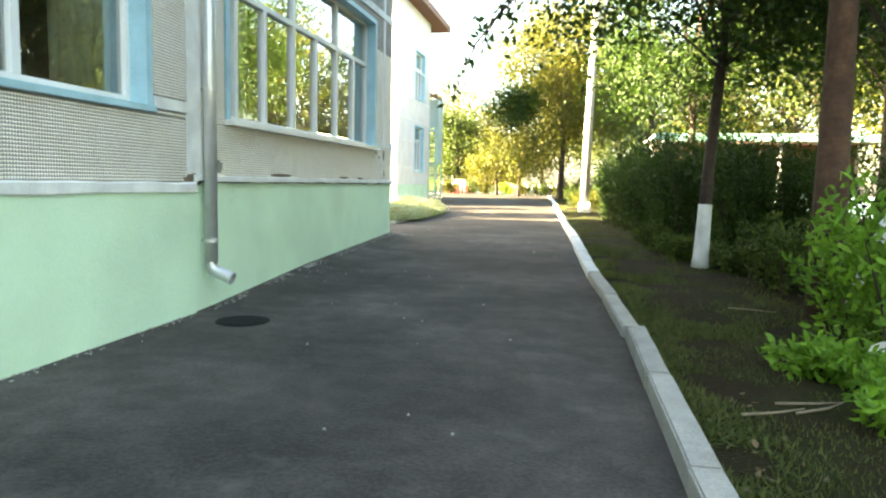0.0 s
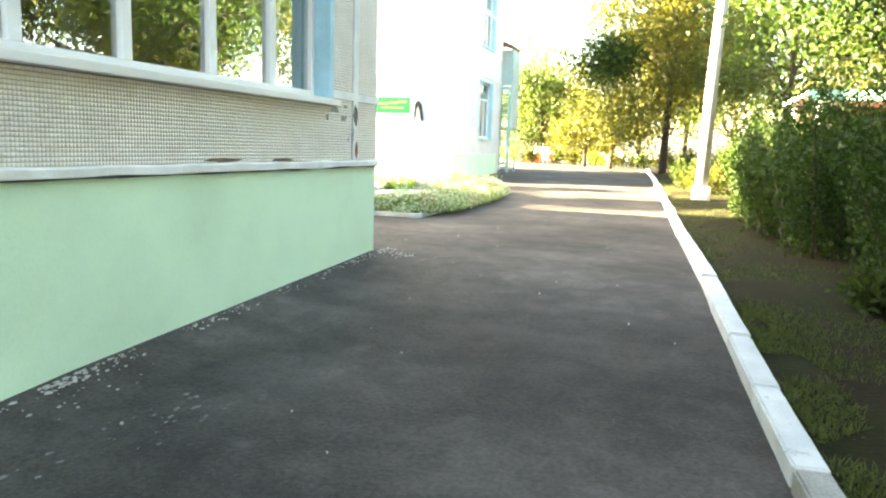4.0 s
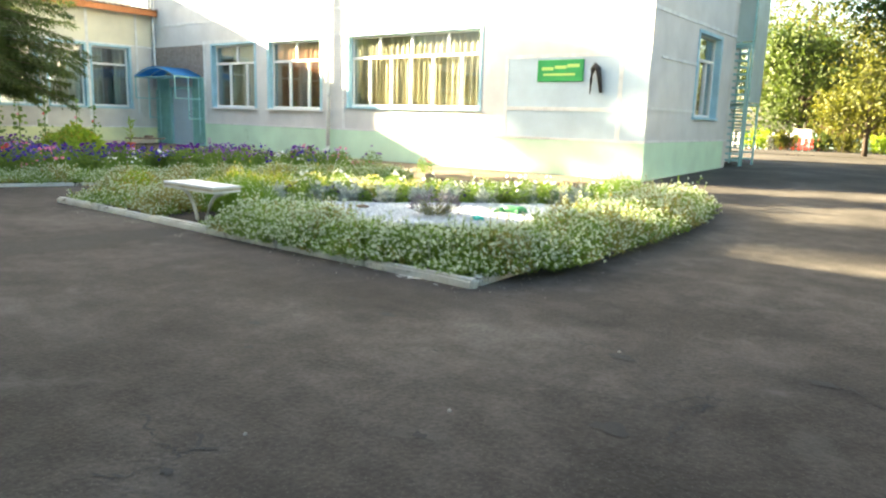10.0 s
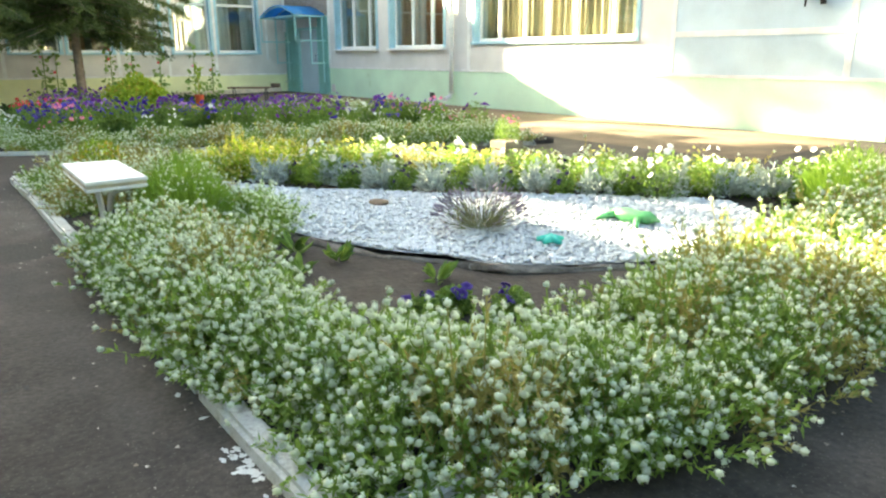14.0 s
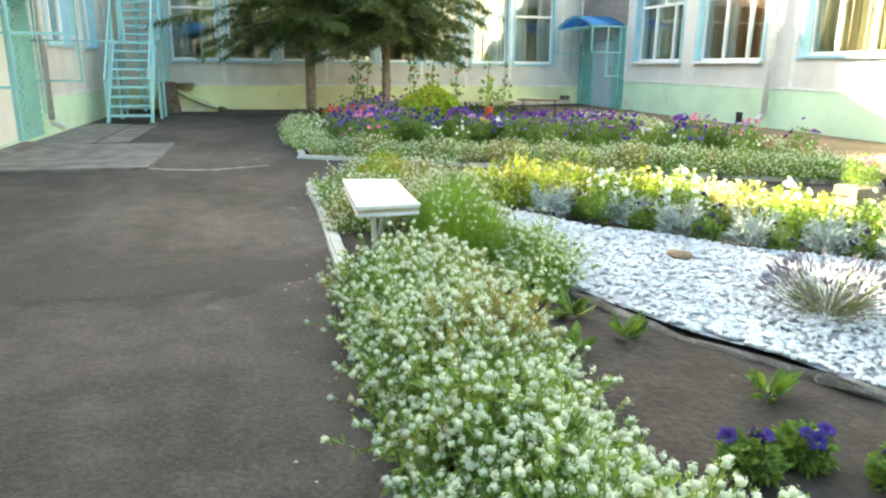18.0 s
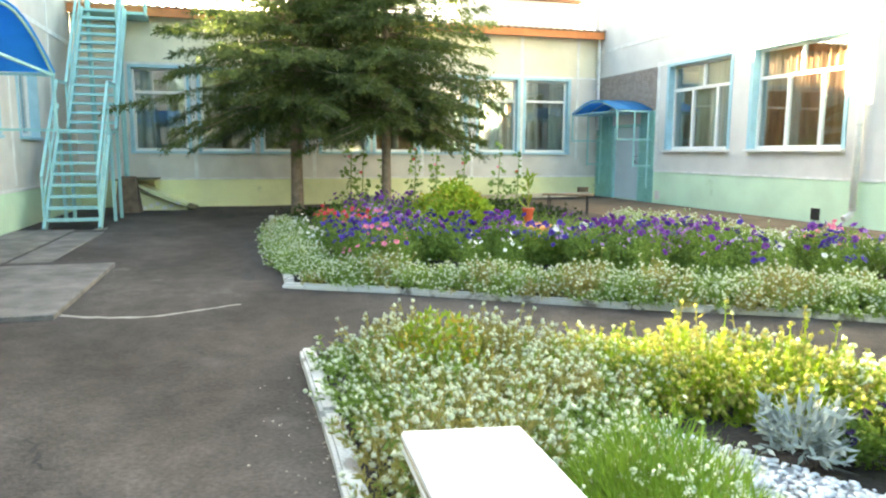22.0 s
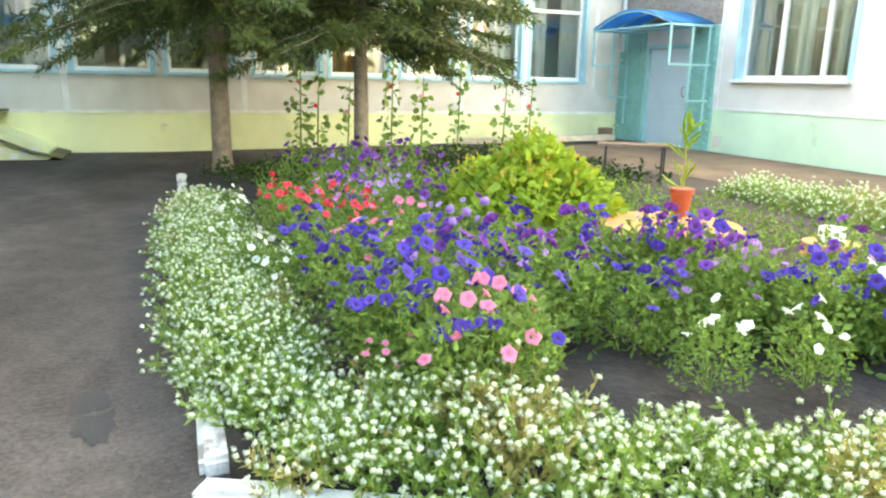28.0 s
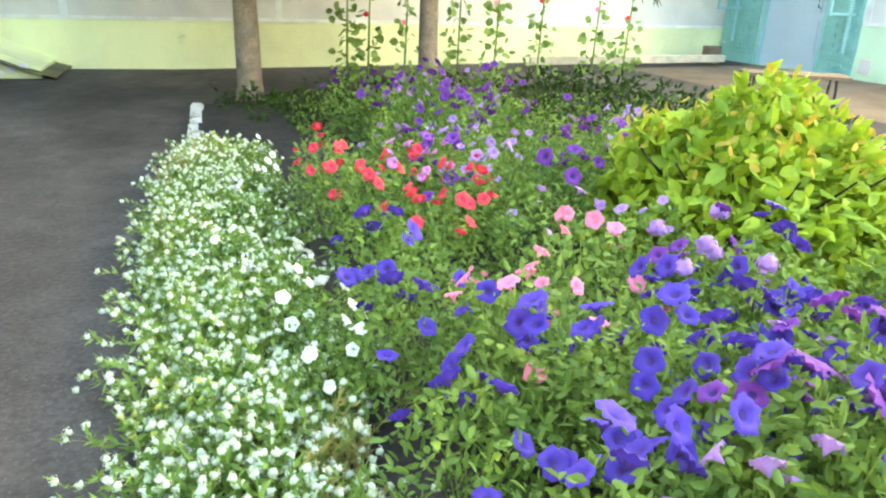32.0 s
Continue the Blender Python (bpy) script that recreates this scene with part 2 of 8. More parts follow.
CURTAIN_G = mat("gold_curtain", (0.84, 0.76, 0.56), 0.85, 0.2, 2, 60, 0.1, translucent=0.25)
CURTAIN_O = mat("orange_curtain", (0.75, 0.4, 0.24), 0.85, 0.2, 2, 60, 0.1, translucent=0.25)
CURTAIN_N = mat("pale_curtain", (0.72, 0.72, 0.66), 0.85, 0.2, 2, 60, 0.1, translucent=0.25)
ROOM = mat("room_plaster", (0.35, 0.33, 0.3), 0.9, 0.1, 1, 30, 0.05)
SIGN_GREEN = mat("green_sign", (0.02, 0.36, 0.09), 0.45, 0.1, 6, 40, 0.02)
SIGN_LIGHT = mat("yellow_sign_lettering", (0.5, 0.72, 0.2), 0.5, 0.05, 6, 40, 0.0)
BLACK = mat("black_iron", (0.02, 0.02, 0.022), 0.5, 0.2, 6, 40, 0.1)
BARK = mat("bark", (0.06, 0.043, 0.033), 0.95, 0.4, 9, 30, 1.0)
BARK_RED = mat("red_brown_bark", (0.1, 0.056, 0.036), 0.95, 0.4, 6, 25, 1.0)
BARK_SPRUCE = mat("spruce_bark", (0.3, 0.23, 0.17), 0.95, 0.35, 9, 30, 0.9)
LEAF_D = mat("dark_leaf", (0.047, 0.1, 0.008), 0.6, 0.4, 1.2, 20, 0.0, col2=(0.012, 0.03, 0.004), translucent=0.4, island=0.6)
LEAF_M = mat("mid_green_leaf", (0.085, 0.125, 0.016), 0.6, 0.4, 0.8, 20, 0.0, col2=(0.026, 0.05, 0.009), translucent=0.4, island=0.6)
LEAF_Y = mat("yellow_green_leaf", (0.15, 0.145, 0.014), 0.6, 0.4, 0.8, 20, 0.0, col2=(0.045, 0.065, 0.01), translucent=0.45, island=0.6)
LEAF_LIME = mat("golden_lime_leaf", (0.42, 0.52, 0.04), 0.55, 0.3, 4, 30, 0.0, col2=(0.2, 0.34, 0.03), translucent=0.35, island=0.6)
LEAF_P = mat("petunia_leaf", (0.25, 0.38, 0.07), 0.65, 0.4, 3, 30, 0.0, col2=(0.08, 0.16, 0.03), translucent=0.35, island=0.6)
LEAF_A = mat("alyssum_leaf", (0.33, 0.46, 0.1), 0.65, 0.4, 2.5, 30, 0.0, col2=(0.14, 0.25, 0.045), translucent=0.35, island=0.6)
LEAF_DRY = mat("straw_stem", (0.46, 0.38, 0.13), 0.7, 0.4, 4, 30, 0.0, col2=(0.28, 0.29, 0.08), translucent=0.3, island=0.6)
LEAF_ORANGE = mat("orange_leaf", (0.55, 0.33, 0.05), 0.65, 0.4, 4, 30, 0.0, col2=(0.42, 0.4, 0.06), translucent=0.3, island=0.6)
PETAL_LITTER = mat("petal_litter", (0.45, 0.43, 0.38), 0.8, 0.3, 5, 50, 0.0, col2=(0.12, 0.09, 0.06), island=0.9)
LITTER = mat("leaf_litter", (0.16, 0.1, 0.045), 0.8, 0.4, 3, 30, 0.0, col2=(0.05, 0.05, 0.02), island=0.8)
NEEDLE = mat("spruce_needle", (0.145, 0.19, 0.045), 0.7, 0.4, 1.1, 20, 0.0, col2=(0.045, 0.075, 0.024), translucent=0.3, island=0.5)
GRASS = mat("grass_blade", (0.105, 0.12, 0.028), 0.7, 0.4, 1.5, 20, 0.0, col2=(0.07, 0.1, 0.025), translucent=0.35, island=0.6)
SILVER_LEAF = mat("silver_leaf", (0.46, 0.53, 0.5), 0.8, 0.25, 8, 40, 0.0, island=0.4)
BL_WHITE = mat("white_blossom", (0.88, 0.9, 0.86), 0.7, 0.08, 8, 60, 0.0, translucent=0.2, island=0.5)
BL_ALYSSUM = mat("alyssum_blossom", (0.8, 0.84, 0.72), 0.75, 0.2, 8, 60, 0.0, col2=(0.62, 0.7, 0.48), translucent=0.25, island=0.8)
BL_YELLOW = mat("yellow_blossom", (0.72, 0.68, 0.2), 0.7, 0.2, 8, 60, 0.0, translucent=0.3, island=0.5)
BL_BLUE = mat("violet_blue_blossom", (0.08, 0.04, 0.43), 0.6, 0.3, 8, 60, 0.0, translucent=0.3, per_object=0.75)
BL_INDIGO = mat("indigo_blossom", (0.06, 0.025, 0.26), 0.6, 0.3, 8, 60, 0.0, translucent=0.2, per_object=0.75)
BL_PURPLE = mat("purple_blossom", (0.2, 0.04, 0.36), 0.6, 0.3, 8, 60, 0.0, translucent=0.3, per_object=0.75)
BL_LILAC = mat("lilac_blossom", (0.5, 0.28, 0.72), 0.6, 0.25, 8, 60, 0.0, translucent=0.3, per_object=0.75)
BL_PINK = mat("pink_blossom", (0.93, 0.28, 0.45), 0.6, 0.2, 8, 60, 0.0, translucent=0.3, per_object=0.75)
BL_MAGENTA = mat("magenta_lilac_blossom", (0.8, 0.28, 0.75), 0.6, 0.2, 8, 60, 0.0, translucent=0.3, per_object=0.75)
BL_RED = mat("red_blossom", (0.85, 0.06, 0.1), 0.6, 0.2, 8, 60, 0.0, translucent=0.3, per_object=0.75)
BL_DARK = mat("dark_violet_blossom", (0.035, 0.015, 0.09), 0.6, 0.3, 8, 60, 0.0, island=0.5)
FEATHER = mat("feathery_green", (0.27, 0.42, 0.05), 0.6, 0.3, 4, 30, 0.0, col2=(0.12, 0.24, 0.03), translucent=0.3, island=0.6)
HOLLY = mat("hollyhock_leaf", (0.32, 0.45, 0.12), 0.65, 0.3, 3, 30, 0.0, col2=(0.14, 0.26, 0.06), translucent=0.35, island=0.6)
LAVENDER_STEM = mat("dry_lavender_stem", (0.24, 0.24, 0.13), 0.8, 0.3, 8, 60, 0.0, col2=(0.16, 0.18, 0.07), island=0.5)
BL_GREYLILAC = mat("faded_lavender", (0.32, 0.27, 0.33), 0.7, 0.25, 8, 60, 0.0, island=0.5)
CORE = mat("blossom_throat", (0.07, 0.03, 0.22), 0.7, 0.2, 8, 60, 0.0)
PEBBLE = mat("white_pebble", (0.72, 0.75, 0.77), 0.7, 0.2, 9, 60, 0.2, col2=(0.5, 0.54, 0.58), island=0.6)
PEBBLE_O = mat("white_pebble_loose", (0.72, 0.75, 0.77), 0.7, 0.2, 9, 60, 0.2, col2=(0.5, 0.54, 0.58), per_object=0.6)
BENCH_WHITE = mat("worn_white_board", (0.8, 0.82, 0.82), 0.6, 0.15, 5, 50, 0.2, stain=((0.35, 0.3, 0.24), 11, 0.655))
DRY_TWIG = mat("dry_twig", (0.26, 0.21, 0.14), 0.8, 0.3, 6, 50, 0.25)
BENCH_PALE = mat("worn_cream_board", (0.62, 0.55, 0.42), 0.7, 0.25, 6, 50, 0.25)
WOOD_DARK = mat("weathered_wood", (0.2, 0.14, 0.09), 0.8, 0.3, 5, 50, 0.4)
TERRACOTTA = mat("terracotta", (0.42, 0.08, 0.03), 0.6, 0.2, 5, 50, 0.1)
SAND = mat("orange_sand", (0.62, 0.3, 0.11), 0.95, 0.25, 5, 60, 0.6)
TURQ = mat("turquoise_plastic", (0.03, 0.55, 0.45), 0.4, 0.1, 5, 40, 0.02)
FROG = mat("green_glaze", (0.1, 0.38, 0.16), 0.35, 0.25, 6, 40, 0.05)
BRICKWORK = mat("pale_pedestal_brick", (0.27, 0.22, 0.18), 0.85, 0.3, 6, 60, 0.4)
RED_PAINT = mat("red_paint", (0.5, 0.04, 0.03), 0.5, 0.15, 5, 40, 0.05)


# ---- helpers of the builder ----
GY = ((-10, -0.27), (4, -0.25), (8, -0.22), (12, -0.08), (15, 0.03), (17, 0.02), (19.2, 0.0), (24, 0.07), (29, 0.15), (35, 0.25), (60, 0.3))
KERB_LINE = ((-14, 1.6), (5, 1.04), (8, 0.955), (9.5, 0.85), (11, 0.69), (13, 0.53), (19, 0.2), (30, -0.47), (40, -1.08), (47, -1.5))
rng = np.random.default_rng(7)


def ground(y):
    return float(np.interp(y, [a for a, b in GY], [b for a, b in GY]))


def kerb_x(y):
    return float(np.interp(y, [a for a, b in KERB_LINE], [b for a, b in KERB_LINE]))


PLACE = {}


def thing(name, at, label, category, group="", kind=""):
    """An empty at the base of a thing, which carries its parts."""
    ob = new(name)
    ob.empty_display_size = 0.1
    ob.location = at
    PLACE[ob.name] = Vector(at)
    return tagged(ob, label, category, group, kind)


def part(name, bm, material, parent=None, label="", smooth=False):
    """Links a bmesh, drawn in world metres, as one mesh under its thing."""
    at = PLACE.get(parent.name, Vector()) if parent else Vector()
    bmesh.ops.translate(bm, verts=bm.verts, vec=-at)
    bmesh.ops.recalc_face_normals(bm, faces=bm.faces)
    me = bpy.data.meshes.new(name)
    bm.to_mesh(me)
    bm.free()
    me.materials.append(material)
    if smooth:
        me.polygons.foreach_set("use_smooth", [True] * len(me.polygons))
    ob = new(name, me)
    if parent:
        ob.parent = parent
        PLACE[ob.name] = at
    return tagged(ob, label)


def fast(name, verts, faces, material, parent=None, smooth=False):
    """A mesh from arrays: verts n x 3, faces m x k; under a thing the arrays are local to it."""
    verts, faces = np.asarray(verts, np.float32), np.asarray(faces, np.int32)
    me = bpy.data.meshes.new(name)
    k = faces.shape[1]
    me.vertices.add(len(verts))
    me.vertices.foreach_set("co", verts.ravel())
    me.loops.add(faces.size)
    me.loops.foreach_set("vertex_index", faces.ravel())
    me.polygons.add(len(faces))
    me.polygons.foreach_set("loop_start", np.arange(0, faces.size, k, dtype=np.int32))
    if smooth:
        me.polygons.foreach_set("use_smooth", np.ones(len(faces), bool))
    me.update(calc_edges=True)
    me.materials.append(material)
    ob = new(name, me)
    if parent:
        ob.parent = parent
        PLACE[ob.name] = PLACE.get(parent.name, Vector())
    return ob


def box(bm, x0, x1, y0, y1, z0, z1, bevel=0.0):
    v = [bm.verts.new(p) for p in ((x0, y0, z0), (x1, y0, z0), (x1, y1, z0), (x0, y1, z0), (x0, y0, z1), (x1, y0, z1), (x1, y1, z1), (x0, y1, z1))]
    fs = [bm.faces.new([v[i] for i in f]) for f in ((3, 2, 1, 0), (4, 5, 6, 7), (0, 1, 5, 4), (1, 2, 6, 5), (2, 3, 7, 6), (3, 0, 4, 7))]
    if bevel:
        es = {e for f in fs for e in f.edges}
        bmesh.ops.bevel(bm, geom=list(es), offset=bevel, segments=2, affect='EDGES', profile=0.6)
    return bm


def obox(x0, x1, y0, y1, z0, z1, bevel=0.0):
    return box(bmesh.new(), x0, x1, y0, y1, z0, z1, bevel)


def tube(bm, pts, radii, n=8, cap=True):
    """A tube along points."""
    pts = [Vector(p) for p in pts]
    rings = []
    for i, p in enumerate(pts):
        d = (pts[min(i + 1, len(pts) - 1)] - pts[max(i - 1, 0)]).normalized()
        a = d.cross(Vector((0, 0, 1)) if abs(d.z) < 0.95 else Vector((1, 0, 0))).normalized()
        b = d.cross(a)
        r = radii[i] if isinstance(radii, (list, tuple)) else radii
        rings.append([bm.verts.new(p + (a * math.cos(2 * math.pi * k / n) + b * math.sin(2 * math.pi * k / n)) * r) for k in range(n)])
    for r0, r1 in zip(rings, rings[1:]):
        for k in range(n):
            bm.faces.new((r0[k], r0[(k + 1) % n], r1[(k + 1) % n], r1[k]))
    if cap:
        bm.faces.new(rings[0][::-1])
        bm.faces.new(rings[-1])
    return bm


def bar(bm, p, q, w, h=None):
    """A straight square bar from p to q."""
    p, q = Vector(p), Vector(q)
    d = (q - p).normalized()
    a = d.cross(Vector((0, 0, 1)) if abs(d.z) < 0.95 else Vector((0, 1, 0))).normalized()
    b = d.cross(a)
    h = h or w
    c = [[bm.verts.new(e + a * sx * w / 2 + b * sy * h / 2) for sx, sy in ((-1, -1), (1, -1), (1, 1), (-1, 1))] for e in (p, q)]
    for k in range(4):
        bm.faces.new((c[0][k], c[0][(k + 1) % 4], c[1][(k + 1) % 4], c[1][k]))
    bm.faces.new(c[0][::-1])
    bm.faces.new(c[1])
    return bm


# A wall side is (letter, coordinate): E faces +x, S faces -y, N faces +y; u runs along it, v outwards.
def wbox(bm, side, u0, u1, v0, v1, z0, z1, bevel=0.0):
    k, c = side
    if k == "E":
        return box(bm, c + v0, c + v1, u0, u1, z0, z1, bevel)
    if k == "S":
        return box(bm, u0, u1, c - v1, c - v0, z0, z1, bevel)
    return box(bm, u0, u1, c + v0, c + v1, z0, z1, bevel)


def wpt(side, u, v, z):
    k, c = side
    return Vector((c + v, u, z)) if k == "E" else Vector((u, c - v, z)) if k == "S" else Vector((u, c + v, z))


def wall(name, side, u0, u1, z0, z1, openings, material, label, thick=0.35):
    bm = bmesh.new()
    us = sorted({u0, u1, *[o[0] for o in openings], *[o[1] for o in openings]})
    for a, b in zip(us, us[1:]):
        mid = (a + b) / 2
        holes = sorted((o[2], o[3]) for o in openings if o[0] < mid < o[1])
        z = z0
        for h0, h1 in holes:
            if h0 > z:
                wbox(bm, side, a, b, -thick, 0, z, h0)
            z = h1
        if z < z1:
            wbox(bm, side, a, b, -thick, 0, z, z1)
    bmesh.ops.remove_doubles(bm, verts=bm.verts, dist=0.0005)
    return tagged(part(name, bm, material), label, "wall", kind="structure")

# ---- ground ----
def sheet(name, xs, ys, zf, material, label, category="ground"):
    v = [(x, y, zf(x, y)) for y in ys for x in xs]
    n = len(xs)
    f = [(j * n + i, j * n + i + 1, (j + 1) * n + i + 1, (j + 1) * n + i) for j in range(len(ys) - 1) for i in range(n - 1)]
    return tagged(fast(name, v, f, material, smooth=True), label, category, kind="structure")


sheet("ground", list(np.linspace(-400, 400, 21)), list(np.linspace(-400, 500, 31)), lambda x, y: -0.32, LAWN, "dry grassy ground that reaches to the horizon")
_v, _f = [], []
_ys = list(np.linspace(-14, 47, 123))
for y in _ys:
    for s in (0.0, 0.25, 0.5, 0.75, 1.0):
        x = -26.0 + (kerb_x(y) + 0.02 + 26.0) * s
        _v.append((x, y, ground(y)))
for j in range(len(_ys) - 1):
    for i in range(4):
        _f.append((j * 5 + i, j * 5 + i + 1, (j + 1) * 5 + i + 1, (j + 1) * 5 + i))
tagged(fast("road", _v, _f, ASPHALT, smooth=True), "worn dark grey asphalt drive and yard", "asphalt", kind="structure")


def skirt(x, y):
    """Height of the asphalt fillet laid against the foot of the near building."""
    return 0.065 * max(0.0, 1 - (x + 3.05) / 0.55) ** 1.4 * min(1.0, max(0.0, (y - 8.3) / 2.5))


sheet("pavement_skirt", list(np.linspace(-3.06, -2.48, 9)), list(np.linspace(8.2, 14.95, 40)), lambda x, y: ground(y) + skirt(x, y) + 0.003 + 0.006 * noise.noise((x * 4, y * 2, 0)) * min(1, (x + 3.06) * 4), ASPHALT, "dark asphalt fillet sloping up to the foot of the wall", "asphalt")
# cross road past the far end of the drive
sheet("pavement", [-60, -30, -1.0, 30, 60], [47, 50, 53], lambda x, y: 0.3, ASPHALT, "grey asphalt cross path at the end of the drive", "asphalt")
# the verge behind the kerb
_v, _f = [], []
for y in _ys:
    for k, dx in enumerate((0.14, 0.7, 1.6, 3.0, 6.0, 14.0, 40.0)):
        _v.append((kerb_x(y) + dx, y, ground(y) + 0.05 + 0.05 * noise.noise((dx * 1.3, y * 0.8, 0)) + (0.04 if dx > 0.5 else 0)))
for j in range(len(_ys) - 1):
    for i in range(6):
        _f.append((j * 7 + i, j * 7 + i + 1, (j + 1) * 7 + i + 1, (j + 1) * 7 + i))
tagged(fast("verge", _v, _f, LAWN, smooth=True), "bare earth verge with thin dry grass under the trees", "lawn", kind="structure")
# trodden earth along the pale building
sheet("earth_path", list(np.linspace(-24.5, -7.0, 12)), list(np.linspace(26.2, 28.95, 6)), lambda x, y: ground(y) + 0.008 + 0.004 * math.sin(x * 3), EARTH, "brown trodden earth strip along the building", "earth")


def kerb_run(name, pts, label, material, w=0.15, h=0.1, length=1.0, drop=0.08):
    """Kerb stones laid end to end along points."""
    k = thing(name, (pts[0][0], pts[0][1], ground(pts[0][1])), label, "kerb", kind="structure")
    for p, q in zip(pts, pts[1:]):
        p, q = Vector((*p, 0)), Vector((*q, 0))
        d = q - p
        n = max(1, round(d.length / length))
        for i in range(n):
            a, b = p + d * (i / n), p + d * ((i + 1) / n)
            u = d.normalized()
            s = Vector((-u.y, u.x, 0))
            bm = bmesh.new()
            jit = rng.normal(0, 0.006, 4)
            a2, b2 = a + u * 0.006 + s * jit[0], b - u * 0.006 + s * jit[1]
            lo, top = [], []
            for e, jz in ((a2, jit[2]), (b2, jit[3])):
                g = ground(e.y)
                for sd in (-w / 2, w / 2):
                    lo.append(bm.verts.new((e.x + s.x * sd, e.y + s.y * sd, g - drop)))
                    top.append(bm.verts.new((e.x + s.x * sd, e.y + s.y * sd, g + h + jz)))
            for f in ((top[0], top[1], top[3], top[2]), (lo[0], lo[2], lo[3], lo[1]), (lo[0], lo[1], top[1], top[0]), (lo[2], top[2], top[3], lo[3]), (lo[0], top[0], top[2], lo[2]), (lo[1], lo[3], top[3], top[1])):
                bm.faces.new(f)
            bmesh.ops.subdivide_edges(bm, edges=[e for e in bm.edges if e.calc_length() > 0.5], cuts=5)
            bmesh.ops.bevel(bm, geom=[e for e in bm.edges if e.calc_face_angle(0) > 0.8], offset=0.02 if w < 0.14 else 0.012, segments=2, affect='EDGES')
            for v in bm.verts:
                v.co += Vector((noise.noise(v.co * 3.1), noise.noise(v.co * 3.1 + Vector((5, 0, 0))), noise.noise(v.co * 4 + Vector((0, 9, 0))))) * (0.007 if w < 0.14 else 0.004)
            part("kerb_stone", bm, material, k)
    return k


kerb_run("kerb_verge", [(kerb_x(y) + 0.1, y) for y in (-10, 1, 5, 7.95)], "grey concrete kerb stones standing a little proud along the drive", KERB_GREY, h=0.125, length=1.5)
kerb_run("kerb_verge_far", [(kerb_x(y) + 0.07, y) for y in (8, 9.5, 11)], "grey concrete kerb stones along the drive", KERB_GREY, length=1.5)
kerb_run("kerb_verge_white", [(kerb_x(y) + 0.07, y) for y in (11, 14, 19, 25, 30, 40, 47)], "worn whitewashed concrete kerb stones along the drive", WHITEWASH, length=1.0)

BED1 = [(-4.18, 19.3), (-11.38, 19.3), (-11.15, 20.2), (-10.35, 21.6), (-8.3, 23.5), (-4.0, 25.4)]
BED2 = [(-14.15, 19.32), (-22.0, 19.39), (-22.9, 24.6), (-18.6, 26.0), (-12.9, 26.2), (-9.75, 25.75), (-9.9, 25.4), (-11.42, 23.42), (-12.14, 22.18), (-13.38, 20.45)]


def bed(name, poly, label, h=0.06):
    bm = bmesh.new()
    top = [bm.verts.new((x, y, ground(y) + h)) for x, y in poly]
    lo = [bm.verts.new((x, y, ground(y) - 0.05)) for x, y in poly]
    bm.faces.new(top)
    for i in range(len(poly)):
        j = (i + 1) % len(poly)
        bm.faces.new((lo[i], lo[j], top[j], top[i]))
    bmesh.ops.triangulate(bm, faces=bm.faces[:])
    bmesh.ops.subdivide_edges(bm, edges=bm.edges[:], cuts=5, use_grid_fill=True)
    for v in bm.verts:
        v.co.z += 0.03 * noise.noise(v.co * 2.5)
    return tagged(part(name, bm, SOIL, smooth=True), label, "flower bed", kind="structure")


bed("flower_bed_soil_1", BED1, "dark crumbly soil of the triangular flower bed")
bed("flower_bed_soil_2", BED2, "dark crumbly soil of the flower bed under the spruces")
kerb_run("kerb_bed_1", [(-11.46, 19.235), (-4.06, 19.235)], "worn whitewashed kerb stones along a flower bed", WHITEWASH_WORN, w=0.105, h=0.078, length=1.2)
kerb_run("kerb_bed_1_side", [(-4.15, 19.3), (-4.08, 25.3)], "grey kerb stones along a flower bed", WHITEWASH_WORN, w=0.13, h=0.078, length=1.2)
kerb_run("kerb_bed_2", [(-22.0, 19.37), (-14.2, 19.29)], "whitewashed kerb stones along a flower bed", WHITEWASH_WORN, w=0.13, h=0.078, length=1.2)
kerb_run("kerb_bed_2_corner", [(-14.1, 19.2), (-13.42, 20.33)], "white painted kerb stone at the corner of a flower bed", WHITEWASH, w=0.11, h=0.055, length=1.2)
kerb_run("kerb_bed_2_front", [(-13.41, 20.34), (-12.1, 22.15), (-11.35, 23.4), (-9.8, 25.45)], "worn whitewashed kerb stones across the front of a flower bed", WHITEWASH_DIRTY, w=0.11, h=0.055, length=1.1)

# ---- buildings ----
A_E, A_N, B_S, B_E, W_E = ("E", -3.05), ("N", 14.92), ("S", 29.03), ("E", -6.69), ("E", -25.71)
HA, HB, HW = 7.6, 8.5, 4.75
A_E_WIN = [(1.6, 7.27, 1.66, 3.8), (8.66, 13.82, 1.66, 3.8), (-5.0, 0.6, 1.66, 3.8), (8.66, 13.82, 4.6, 6.2), (1.6, 7.27, 4.6, 6.2)]
A_N_WIN = [(-20.05, -18.35, 1.68, 3.55), (-22.4, -21.2, 1.68, 3.55), (-16.25, -14.75, 0.1, 2.2)]
B_S_WIN = [(-22.1, -19.8, 1.5, 3.55), (-19.1, -16.72, 1.5, 3.55), (-15.55, -11.0, 1.6, 3.55), (-24.75, -23.3, 0.16, 2.2),
           (-15.45, -14.2, 4.98, 6.8)]
B_E_WIN = [(31.9, 33.6, 1.55, 3.55), (31.9, 33.6, 4.75, 6.8)]
W_WIN = [(16.2, 17.5, 1.42, 3.5), (17.8, 19.05, 1.42, 3.5), (19.33, 20.45, 1.42, 3.5), (20.85, 22.1, 1.42, 3.5), (22.3, 23.5, 1.42, 3.5), (23.75, 24.9, 1.42, 3.5), (25.27, 26.47, 1.42, 3.5), (26.7, 28.05, 1.42, 3.5)]

